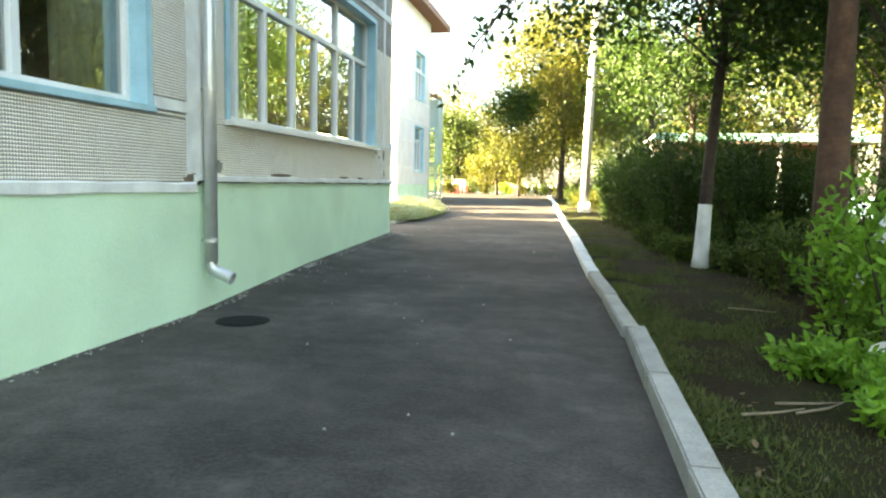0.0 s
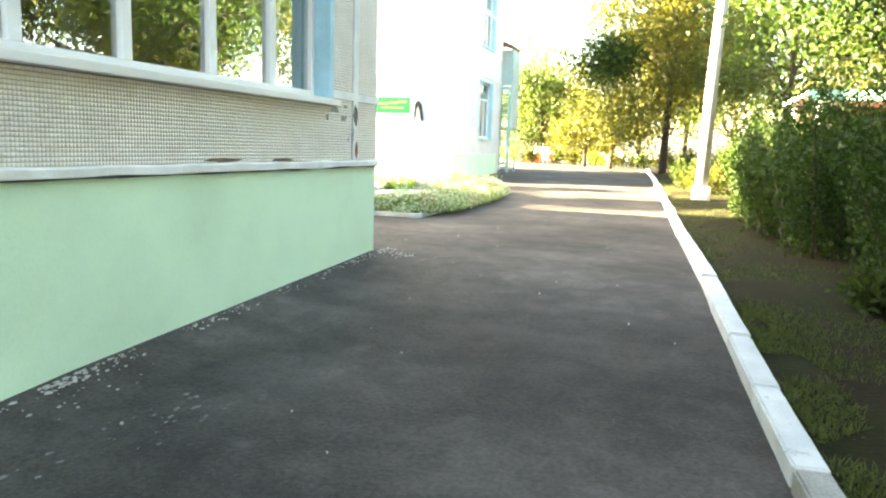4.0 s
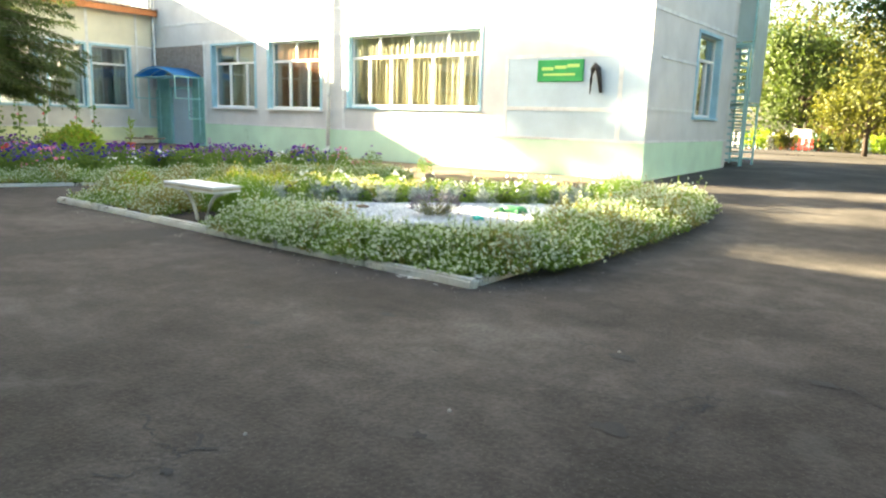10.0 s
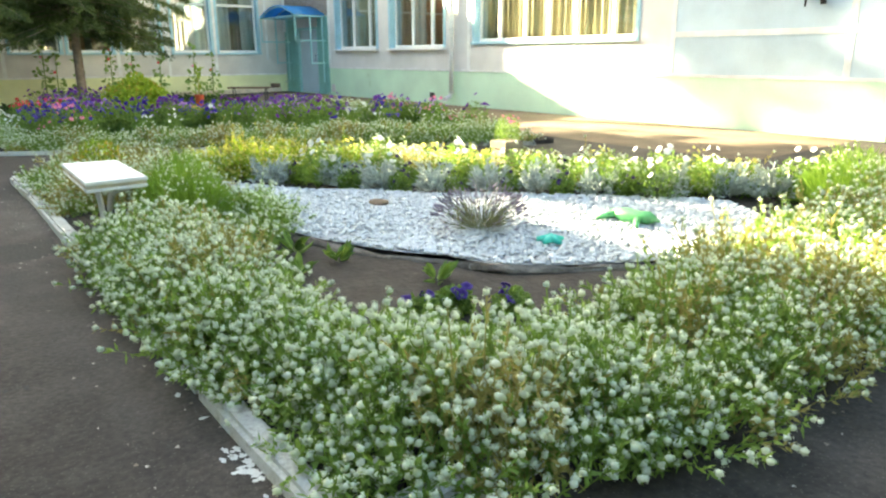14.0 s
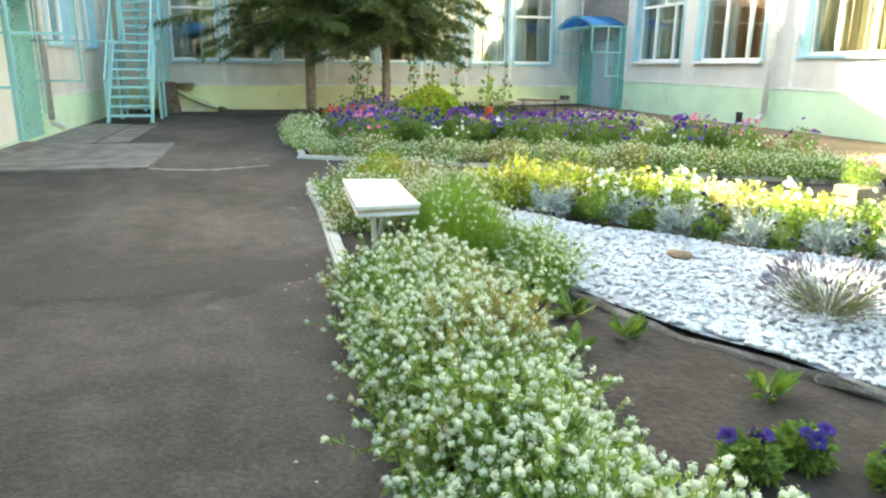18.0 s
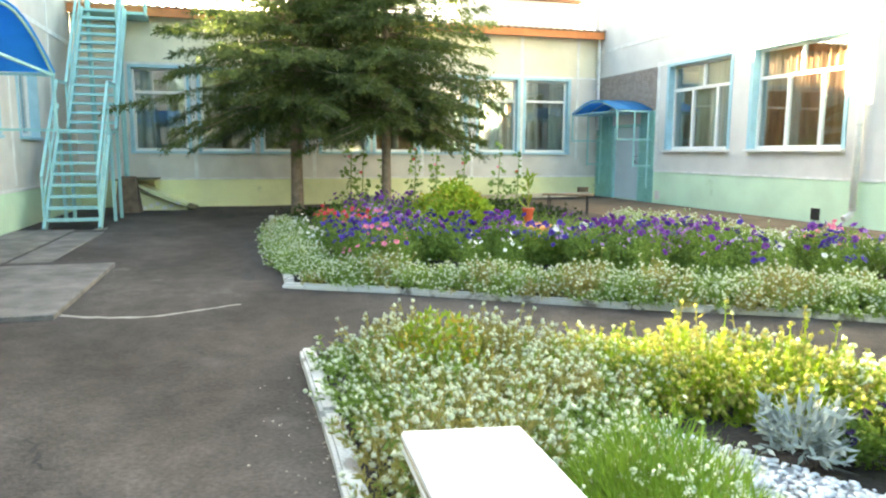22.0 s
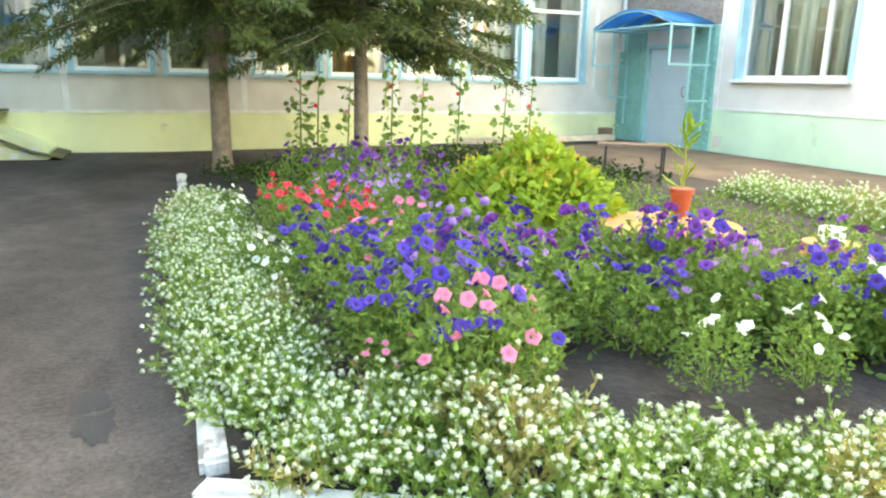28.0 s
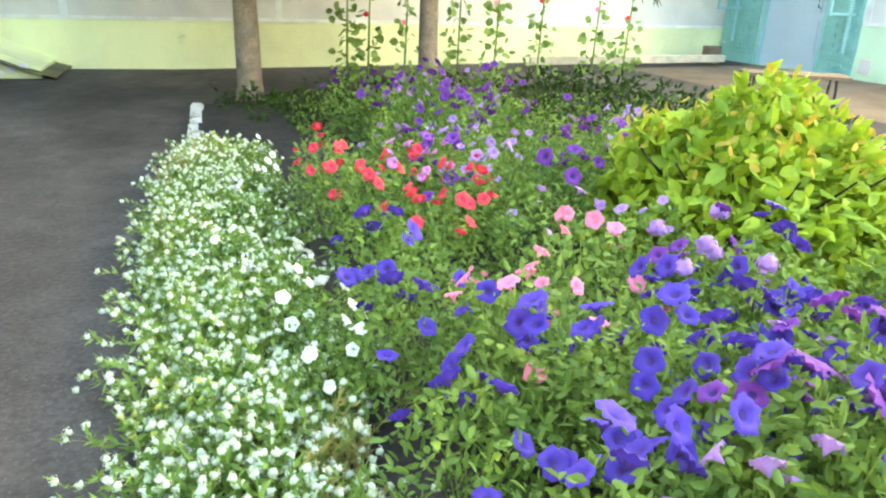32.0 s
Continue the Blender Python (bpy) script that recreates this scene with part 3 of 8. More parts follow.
wall("wall_near_east", A_E, 7.95, 14.92, 1.04, HA, [o for o in A_E_WIN if o[0] > 8], MORTAR, "grey tiled panel wall of the near building")
wall("wall_near_east_south", A_E, -12, 7.95, 0.94, HA, [o for o in A_E_WIN if o[0] < 8], MORTAR, "grey tiled panel wall of the near building")
wall("wall_near_plinth", A_E, 7.95, 14.92, -0.5, 1.04, [], MINT, "mint green painted plinth of the near building")
wall("wall_near_plinth_south", ("E", -3.015), -12, 7.95, -0.5, 0.94, [], MINT, "mint green painted plinth standing a little proud of the wall")
wall("wall_near_north", A_N, -25.7, -3.4, 0.72, HA, A_N_WIN, PANEL, "grey panel wall with pale joints beside the yard")
wall("wall_near_north_plinth", A_N, -25.7, -3.4, -0.3, 0.72, [(-16.25, -14.75, 0.1, 0.72)], MINT, "mint green plinth beside the yard")
wall("wall_pale_south", B_S, -25.7, -6.69, 0.96, HB, B_S_WIN[:3] + [(-24.75, -23.3, 0.96, 2.2)] + B_S_WIN[4:], PANEL_B, "pale grey panel wall of the two storey building")
wall("wall_pale_south_plinth", B_S, -25.7, -6.69, -0.2, 0.96, [(-24.75, -23.3, 0.16, 0.96)], MINT, "mint green plinth of the two storey building")
wall("wall_pale_east", B_E, 29.38, 34.55, 1.0, HB, B_E_WIN, PANEL_B, "pale grey end wall of the two storey building")
wall("wall_pale_east_plinth", B_E, 29.38, 34.55, -0.2, 1.0, [], MINT, "mint green plinth of the end wall")
wall("wall_yard_end", W_E, 14.92, 29.03, 0.73, 3.6, W_WIN, PANEL, "grey panel wall with a row of windows at the end of the yard")
wall("wall_yard_end_plinth", W_E, 14.92, 29.03, -0.3, 0.73, [], LIME, "yellowish green plinth at the end of the yard")
wall("wall_yard_end_top", W_E, 14.92, 29.03, 3.6, HW, [], CREAM, "cream upper wall under the orange eaves")
# hidden sides that close the buildings; the wing is added unseen to block sun
for nm, args in (("wall_near_back", (-3.4, -26.06, -12.2, -12.0, -0.5, HA)), ("wall_pale_back", (-26.06, -6.69, 34.55, 34.85, -0.2, HB)), ("wall_yard_back", (-32.0, -31.7, -12.0, 35.2, -0.3, HW)),
                 ("wall_near_west", (-26.06, -25.71, -12.0, 14.57, -0.3, HA)), ("wall_pale_west", (-26.06, -25.71, 29.03, 34.55, HW, HB)), ("wall_near_wing", (-28.6, -26.06, 6.0, 14.9, HW + 0.7, HA)), ("wall_yard_north", (-31.7, -26.06, 35.2, 35.5, -0.3, HW)), ("wall_yard_south", (-31.7, -26.06, -12.2, -12.0, -0.3, HW))):
    a = args
    tagged(part(nm, obox(min(a[0], a[1]), max(a[0], a[1]), a[2], a[3], a[4], a[5]), PANEL), "plain grey outer wall", "wall", kind="structure")
for nm, a, z in (("ceiling_near", (-26.0, -3.4, -12, 14.57), 3.95), ("ceiling_pale", (-25.7, -7.04, 29.38, 34.55), 3.9), ("ceiling_yard_end", (-31.7, -26.06, -12, 35.2), 3.9)):
    tagged(part(nm, obox(*a, z, z + 0.2), ROOM), "plain plastered ceiling", "ceiling", kind="structure")
for nm, a, z in (("floor_near", (-26.0, -3.4, -12, 14.57), 0.8), ("floor_pale", (-25.7, -7.04, 29.38, 34.55), 0.8), ("floor_yard_end", (-31.7, -26.06, -12, 35.2), 0.8)):
    tagged(part(nm, obox(*a, z - 0.2, z), ROOM), "plain room floor", "floor", kind="structure")
for nm, a in (("wall_room_near", (-7.2, -7.0, -12, 14.5, 0.8, HA)), ("wall_room_north", (-26.0, -7.2, 11.0, 11.2, 0.8, HA)), ("wall_room_pale", (-25.7, -7.04, 33.9, 34.0, 0.8, HB)), ("wall_room_yard", (-29.2, -29.0, -12, 35, 0.8, HW))):
    tagged(part(nm, obox(*a), ROOM), "plain plastered room wall", "wall", kind="structure")
# roof height and its westward reach are unseen, set so it shades the beds
tagged(part("roof_near", obox(-28.9, -2.6, -12.5, 15.02, HA, HA + 0.14), ROOFING), "flat roof slab of the near building", "roof", kind="structure")
bm = obox(-26.3, -6.1, 28.4, 36.7, HB, HB + 0.3)
v = [bm.verts.new(p) for p in ((-26.3, 28.4, HB + 0.3), (-6.1, 28.4, HB + 0.3), (-6.1, 36.7, HB + 0.3), (-26.3, 36.7, HB + 0.3), (-23, 32.5, HB + 2.0), (-9.5, 32.5, HB + 2.0))]
for f in ((0, 1, 5, 4), (1, 2, 5), (2, 3, 4, 5), (3, 0, 4)):
    bm.faces.new([v[i] for i in f])
tagged(part("roof_pale", bm, BROWN_ROOF), "brown hipped roof with wide eaves", "roof", kind="structure")
# roof over the yard end: corrugated sheet on an orange fascia
bm = bmesh.new()
cols = []
for i in range(320):
    y = 14.6 + (29.0 - 14.6) * i / 319
    dz = 0.02 * math.sin(i * 1.35)
    cols.append([bm.verts.new((x, y, z + dz)) for x, z in ((-25.3, HW + 0.16), (-32.2, HW + 0.75), (-32.2, HW + 0.72), (-25.3, HW + 0.13))])
for a, b in zip(cols, cols[1:]):
    for k in range(4):
        bm.faces.new((a[k], a[(k + 1) % 4], b[(k + 1) % 4], b[k]))
tagged(part("roof_yard_end", bm, ROOFING), "weathered corrugated roof sheets", "roof", kind="structure")
tagged(part("trim_fascia", obox(-25.4, -25.35, 14.95, 28.98, HW - 0.08, HW + 0.12), ORANGE), "orange painted fascia board under the roof edge", "fascia", kind="structure")
tagged(part("trim_soffit", obox(-25.7, -25.4, 14.95, 28.98, HW - 0.04, HW), ORANGE), "orange boarded soffit", "soffit", kind="structure")
tagged(part("parapet", obox(-27.6, -26.6, 25.0, 28.7, HW + 0.2, HW + 1.15, 0.01), PANEL_B), "pale rendered roof parapet with a dark coping", "parapet", kind="structure")
tagged(part("trim_coping", obox(-27.7, -26.5, 24.9, 28.8, HW + 1.15, HW + 1.25), BROWN_ROOF), "dark coping strip on the parapet", "coping", kind="structure")


def strip(name, side, u0, u1, z0, z1, material=None, label="pale filler in a panel joint", out=0.012):
    out += 0.004 if (u1 - u0) > (z1 - z0) else 0.0
    return tagged(part(name, wbox(bmesh.new(), side, u0, u1, -0.01, out, z0, z1), material or JOINT), label, "trim", kind="structure")


# ledges and panel joints
def ledge(name, u0, u1, z0, z1, out):
    """A hand-trowelled cement ledge with an uneven lower and upper edge."""
    bm = bmesh.new()
    n = int((u1 - u0) / 0.12)
    rows = []
    for i in range(n + 1):
        u = u0 + (u1 - u0) * i / n
        a, b = 0.012 * noise.noise((u * 1.9, z0, 1.0)), 0.012 * noise.noise((u * 2.3, z1, 4.0))
        o = out + 0.006 * noise.noise((u * 1.1, 2.0, z0))
        rows.append([bm.verts.new((-3.05 + q, u, z)) for q, z in ((-0.01, z0 + a), (o - 0.006, z0 + a), (o, z0 + a + 0.008), (o, z1 + b - 0.014), (o - 0.012, z1 + b), (-0.01, z1 + b))])
    for p, q in zip(rows, rows[1:]):
        for k in range(6):
            bm.faces.new((p[k], p[(k + 1) % 6], q[(k + 1) % 6], q[k]))
    bm.faces.new(rows[0])
    bm.faces.new(rows[-1][::-1])
    return tagged(part(name, bm, JOINT), "worn pale cement ledge over the plinth", "ledge", kind="structure")


ledge("trim_ledge", 7.95, 14.94, 1.03, 1.1, 0.03)
ledge("trim_ledge_south", -12, 7.95, 0.935, 1.03, 0.055)
for u0, u1, z0, z1 in ((7.86, 8.1, 1.035, HA), (14.33, 14.43, 1.035, HA), (13.895, 14.92, 1.69, 1.77), (7.345, 7.86, 1.66, 1.76), (0.675, 1.525, 1.66, 1.76), (-12, 14.9, 3.98, 4.1)):
    strip("trim_joint", A_E, u0, u1, z0, z1, out=0.016)
for u0, u1, z0, z1 in ((-20.75, -20.65, 0.8, HA), (-17.95, -17.85, 0.8, HA), (-23.6, -23.5, 0.8, HA), (-25.7, -17.4, 0.7, 0.76), (-13.5, -3.4, 0.7, 0.76), (-25.7, -3.4, 3.9, 4.0)):
    strip("trim_joint", A_N, u0, u1, z0, z1)
for u0, u1, z0, z1 in ((-22.6, -6.7, 0.95, 1.0), (-10.26, -10.17, 0.98, 2.86), (-7.37, -7.27, 0.98, 2.86), (-10.2, -6.7, 1.6, 1.69), (-10.2, -7.3, 2.78, 2.87), (-22.6, -15.7, 3.6, 3.7), (-22.62, -22.5, 1.0, 3.7), (-15.8, -15.7, 1.0, 8.4), (-25.7, -6.7, 4.3, 4.38), (-10.2, -10.16, 4.4, 8.4)):
    strip("trim_joint", B_S, u0, u1, z0, z1)
for u0, u1, z0, z1 in ((29.05, 34.84, 0.97, 1.02), (29.05, 31.85, 1.66, 1.72), (29.6, 31.85, 2.76, 2.82), (29.05, 34.84, 3.7, 3.78), (29.05, 34.84, 4.6, 4.68), (29.05, 34.84, 5.9, 5.96)):
    strip("trim_joint", B_E, u0, u1, z0, z1)
for u0, u1, z0, z1 in ((14.95, 29.0, 3.56, 3.62), (14.95, 29.0, 0.71, 0.76), (17.6, 17.7, 0.76, 3.56), (20.6, 20.7, 0.76, 3.56), (23.58, 23.68, 0.76, 4.7), (25.05, 25.13, 0.76, 3.56), (26.53, 26.63, 0.76, 4.7), (28.3, 28.38, 1.2, 4.7)):
    strip("trim_joint", W_E, u0, u1, z0, z1)

tagged(part("wall_repaint", wbox(bmesh.new(), B_S, -10.2, -6.7, -0.01, 0.004, 1.0, 2.8), PALE_BLUE), "pale blue panel under the green sign", "wall", kind="structure")
_wn = [0]


def window(side, u0, u1, z0, z1, mullions, transom, label, curtain=None, reveal=BLUE_FRAME, short=(), depth=0.14, sill_out=0.09, upper=None):
    """A window in its opening: painted reveal, frame bars, sill and one pane for each light."""
    _wn[0] += 1
    w = thing("window_%d" % _wn[0], wpt(side, (u0 + u1) / 2, -depth, z0), label, "window", kind="structure")
    f = 0.055
    bm = bmesh.new()
    wbox(bm, side, u0 - 0.07, u0 + 0.012, -depth - 0.12, 0.02, z0, z1 + 0.03)
    part("window_reveal", bm, reveal, w, "light blue painted reveal")
    part("window_reveal", wbox(bmesh.new(), side, u1 - 0.012, u1 + 0.07, -depth - 0.12, 0.02, z0, z1 + 0.03), reveal, w, "light blue painted reveal")
    part("window_head", wbox(bmesh.new(), side, u0 - 0.07, u1 + 0.07, -depth - 0.12, 0.015, z1 - 0.012, z1 + 0.06), reveal, w)
    part("window_sill", wbox(bmesh.new(), side, u0 - 0.08, u1 + 0.08, -depth, sill_out, z0 - 0.045, z0 + 0.012, 0.006), PVC if sill_out > 0.06 else reveal, w, "sheet metal sill")
    a, b = u0 + 0.012, u1 - 0.012
    for q0, q1, r0, r1 in ((a, a + f, z0 + 0.012, z1 - 0.012), (b - f, b, z0 + 0.012, z1 - 0.012), (a + f, b - f, z0 + 0.012, z0 + 0.012 + f * 1.3), (a + f, b - f, z1 - 0.012 - f, z1 - 0.012)):
        part("window_frame", wbox(bmesh.new(), side, q0, q1, -depth - 0.07, -depth, r0, r1, 0.006), PVC, w)
    edges = [a + f * 0.5, *mullions, b - f * 0.5]
    for m in mullions:
        top = transom if (transom and (upper is not None or m not in short)) else z1 - 0.06
        part("mullion", wbox(bmesh.new(), side, m - 0.04, m + 0.04, -depth - 0.068, -depth + 0.003, z0 + 0.08, top, 0.006), PVC, w)
    if transom:
        part("transom", wbox(bmesh.new(), side, a + f, b - f, -depth - 0.068, -depth + 0.006, transom - 0.035, transom + 0.035, 0.006), PVC, w)
        for m in upper or ():
            part("mullion", wbox(bmesh.new(), side, m - 0.04, m + 0.04, -depth - 0.068, -depth + 0.003, transom, z1 - 0.06, 0.006), PVC, w)
        up = [a + f * 0.5, *(upper if upper is not None else [m for m in mullions if m in short]), b - f * 0.5]
        for p, q in zip(up, up[1:]):
            o = part("pane", wbox(bmesh.new(), side, p + 0.02, q - 0.02, -depth - 0.045, -depth - 0.041, transom + 0.02, z1 - 0.05), GLASS, w)
            o.visible_shadow = False
    for p, q in zip(edges, edges[1:]):
        o = part("pane", wbox(bmesh.new(), side, p + 0.02, q - 0.02, -depth - 0.045, -depth - 0.041, z0 + 0.06, (transom or z1) - 0.02), GLASS, w)
        o.visible_shadow = False
    if curtain:
        c, spans = curtain
        for s0, s1 in spans:
            bm = bmesh.new()
            n = max(6, int((s1 - s0) / 0.035))
            rows = []
            for zz in (z0 - 0.1, z1 + 0.15):
                rows.append([bm.verts.new(wpt(side, s0 + (s1 - s0) * i / n, -depth - 0.13 + 0.025 * math.sin(i * 1.15) + 0.01 * math.sin(i * 0.37), zz)) for i in range(n + 1)])
            for i in range(n):
                bm.faces.new((rows[0][i], rows[0][i + 1], rows[1][i + 1], rows[1][i]))
            o = tagged(part("curtain", bm, c, smooth=True), "hanging pleated curtain behind the window", "curtain")
            sm = o.modifiers.new("cloth", 'SOLIDIFY')
            sm.thickness = 0.004
    return w


LA = "white framed window with a light blue reveal in the tiled wall"
window(A_E, 8.66, 13.82, 1.66, 3.8, [9.1, 9.82, 10.67, 11.45, 12.3, 13.1], 3.08, LA, short=(10.67, 12.3), curtain=(CURTAIN_N, [(8.7, 9.6), (12.9, 13.75)]), sill_out=0.1)
window(A_E, 1.6, 7.27, 1.66, 3.8, [2.6, 4.2, 5.3, 6.05], 3.08, LA, short=(4.2,), curtain=(CURTAIN_G, [(1.7, 2.4), (6.5, 7.2)]), sill_out=0.05)
window(A_E, -5.0, 0.6, 1.66, 3.8, [-4, -2.6, -1.2], 3.08, LA, sill_out=0.05)
window(A_E, 8.66, 13.82, 4.6, 6.2, [10, 11.4, 12.6], None, LA)
window(A_E, 1.6, 7.27, 4.6, 6.2, [3, 4.4, 5.8], None, LA)
window(A_N, -20.05, -18.35, 1.68, 3.55, [-19.2], 2.95, "white window with a light blue reveal beside the steel stair", curtain=(CURTAIN_N, [(-20.0, -19.5), (-18.8, -18.4)]), sill_out=0.05)
window(A_N, -22.4, -21.2, 1.68, 3.55, [-21.8], 2.95, "white window with a light blue reveal behind the steel stair", sill_out=0.05)
LB = "three light white window with drawn %s curtains"
window(B_S, -22.1, -19.8, 1.5, 3.55, [-21.3, -20.4], 2.95, LB % "gold and orange", upper=[-20.9], curtain=(CURTAIN_G, [(-21.3, -20.1)]), sill_out=0.1)
window(B_S, -19.1, -16.72, 1.5, 3.55, [-18.25, -17.4], 2.95, LB % "orange", upper=[-17.93], curtain=(CURTAIN_O, [(-19.0, -16.8)]), sill_out=0.1)
window(B_S, -15.55, -11.0, 1.6, 3.55, [-14.85, -14.05, -13.35, -12.6, -11.65], 2.95, "wide white window with drawn gold curtains", upper=[-14.48, -13.32, -12.1], curtain=(CURTAIN_G, [(-15.5, -11.05)]), sill_out=0.06)
window(B_S, -15.45, -14.2, 4.98, 6.8, [-14.85], 6.1, "narrow upper white window with drawn gold curtains", curtain=(CURTAIN_G, [(-15.4, -14.25)]))
window(B_E, 31.9, 33.6, 1.55, 3.55, [32.45, 33.0], 2.95, "white window with a light blue reveal in the end wall", curtain=(CURTAIN_N, [(32.0, 32.6)]), sill_out=0.06)
window(B_E, 31.9, 33.6, 4.75, 6.8, [32.45, 33.0], 6.1, "upper white window with a light blue reveal in the end wall", sill_out=0.06)
for i, (a, b, c, d) in enumerate(W_WIN):
    window(W_E, a, b, c, d, [], 2.9, "white framed window in the row at the end of the yard", curtain=(CURTAIN_N if i != 4 else CURTAIN_O, [(a + 0.02, b - 0.02)] if i in (3, 5, 6) else [(a + 0.05, a + 0.5), (b - 0.5, b - 0.05)]), sill_out=0.06)


# ---- doors and canopies ----
def door(side, u0, u1, z0, z1, material, label, name):
    d = thing(name, wpt(side, (u0 + u1) / 2, -0.1, z0), label, "door", kind="structure")
    f = 0.07
    for a, b, c, e in ((u0, u0 + f, z0, z1), (u1 - f, u1, z0, z1), (u0 + f, u1 - f, z1 - f, z1)):
        part("door_frame", wbox(bmesh.new(), side, a, b, -0.16, 0.02, c, e, 0.005), TEAL_METAL, d)
    leaf = part("door_leaf", wbox(bmesh.new(), side, u0 + f + 0.006, u1 - f - 0.006, -0.12, -0.05, z0 + 0.01, z1 - f - 0.006, 0.006), material, d)
    for k, (c, e) in enumerate(((z0 + 0.12, z0 + 0.8), (z0 + 0.92, z1 - 0.2))):
        part("door_panel", wbox(bmesh.new(), side, u0 + f + 0.12, u1 - f - 0.12, -0.051, -0.04, c, e, 0.004), material, leaf)
    part("door_handle", tube(bmesh.new(), [wpt(side, u1 - 0.2, -0.03, z0 + 1.0), wpt(side, u1 - 0.2, 0.03, z0 + 1.03), wpt(side, u1 - 0.2, 0.03, z0 + 1.17), wpt(side, u1 - 0.2, -0.03, z0 + 1.2)], 0.011), BLACK, leaf, "dark metal pull handle")
    part("threshold", wbox(bmesh.new(), side, u0, u1, -0.16, 0.25, z0 - 0.14, z0 - 0.01, 0.01), CONCRETE, d)
    return d


door(B_S, -24.75, -23.3, 0.16, 2.2, DOOR_BLUE, "pale blue steel door in a teal painted wall under a canopy", "door_1")
door(A_N, -16.25, -14.75, 0.1, 2.2, DOOR_WHITE, "white panelled door between teal painted brick piers", "door_2")


def pier(name, side, u0, u1, z0, z1, label):
    """A painted brick facing laid brick by brick in running bond."""
    p = thing(name, wpt(side, (u0 + u1) / 2, 0, z0), label, "brick wall", kind="structure")
    part("backing", wbox(bmesh.new(), side, u0, u1, 0.002, 0.022, z0, z1), TEAL, p)
    me = bmesh.new()
    wbox(me, side, -0.118, 0.118, 0.0, 0.028, 0, 0.064, 0.004)
    bmesh.ops.translate(me, verts=me.verts, vec=(0, -side[1], 0))
    first = None
    row, z = 0, z0
    while z + 0.07 < z1:
        u = u0 + (0.12 if row % 2 else 0.0) + 0.12
        while u + 0.12 <= u1 + 0.01:
            o = wpt(side, u, 0.012 + 0.003 * float(rng.random()), z + 0.004) - PLACE[p.name]
            if first is None:
                m = bpy.data.meshes.new("brick")
                me.to_mesh(m)
                m.materials.append(TEAL)
                first = m
            ob = new("brick", first)
            ob.parent = p
            ob.location = o
            u += 0.248
        row += 1
        z += 0.074
    me.free()
    return p


pier("wall_pier_1", B_S, -23.28, -22.62, 0.15, 2.5, "teal painted brickwork beside the pale blue door")
pier("wall_pier_2", B_S, -25.68, -24.78, 0.15, 2.5, "teal painted brickwork in the corner beside the door")
pier("wall_pier_3", A_N, -17.3, -16.3, 0.1, 2.6, "teal painted brick pier beside the white door")
tagged(part("trim_lintel", wbox(bmesh.new(), A_N, -17.3, -13.6, 0.0, 0.045, 2.6, 2.75, 0.01), TEAL), "teal painted lintel over the white door", "lintel", kind="structure")
tagged(part("trim_brick_tiles", wbox(bmesh.new(), B_S, -25.68, -22.62, 0.0, 0.012, 2.52, 3.6), MORTAR), "brownish tiled field over the door canopy", "wall tiles", kind="structure")
_t = [(u, z) for u in np.arange(-25.64, -22.66, 0.08) for z in np.arange(2.55, 3.58, 0.055)]
_n = len(_t)
_tv = np.array([(x, y, z) for x in (-0.037, 0.037) for y in (0.0, -0.009) for z in (-0.025, 0.025)])[None] + np.array([(u + 0.04, 29.016 - 0.002 * float(rng.random()), z) for u, z in _t])[:, None, :]
_tf = (np.array([(2, 3, 7, 6), (0, 2, 6, 4), (1, 5, 7, 3), (0, 1, 3, 2), (4, 6, 7, 5)])[None] + (np.arange(_n) * 8)[:, None, None]).reshape(-1, 4)
tagged(fast("wall_brick_field", _tv.reshape(-1, 3), _tf, BROWN_TILE), "weathered brownish facing tiles over the door", "wall tiles", kind="structure")


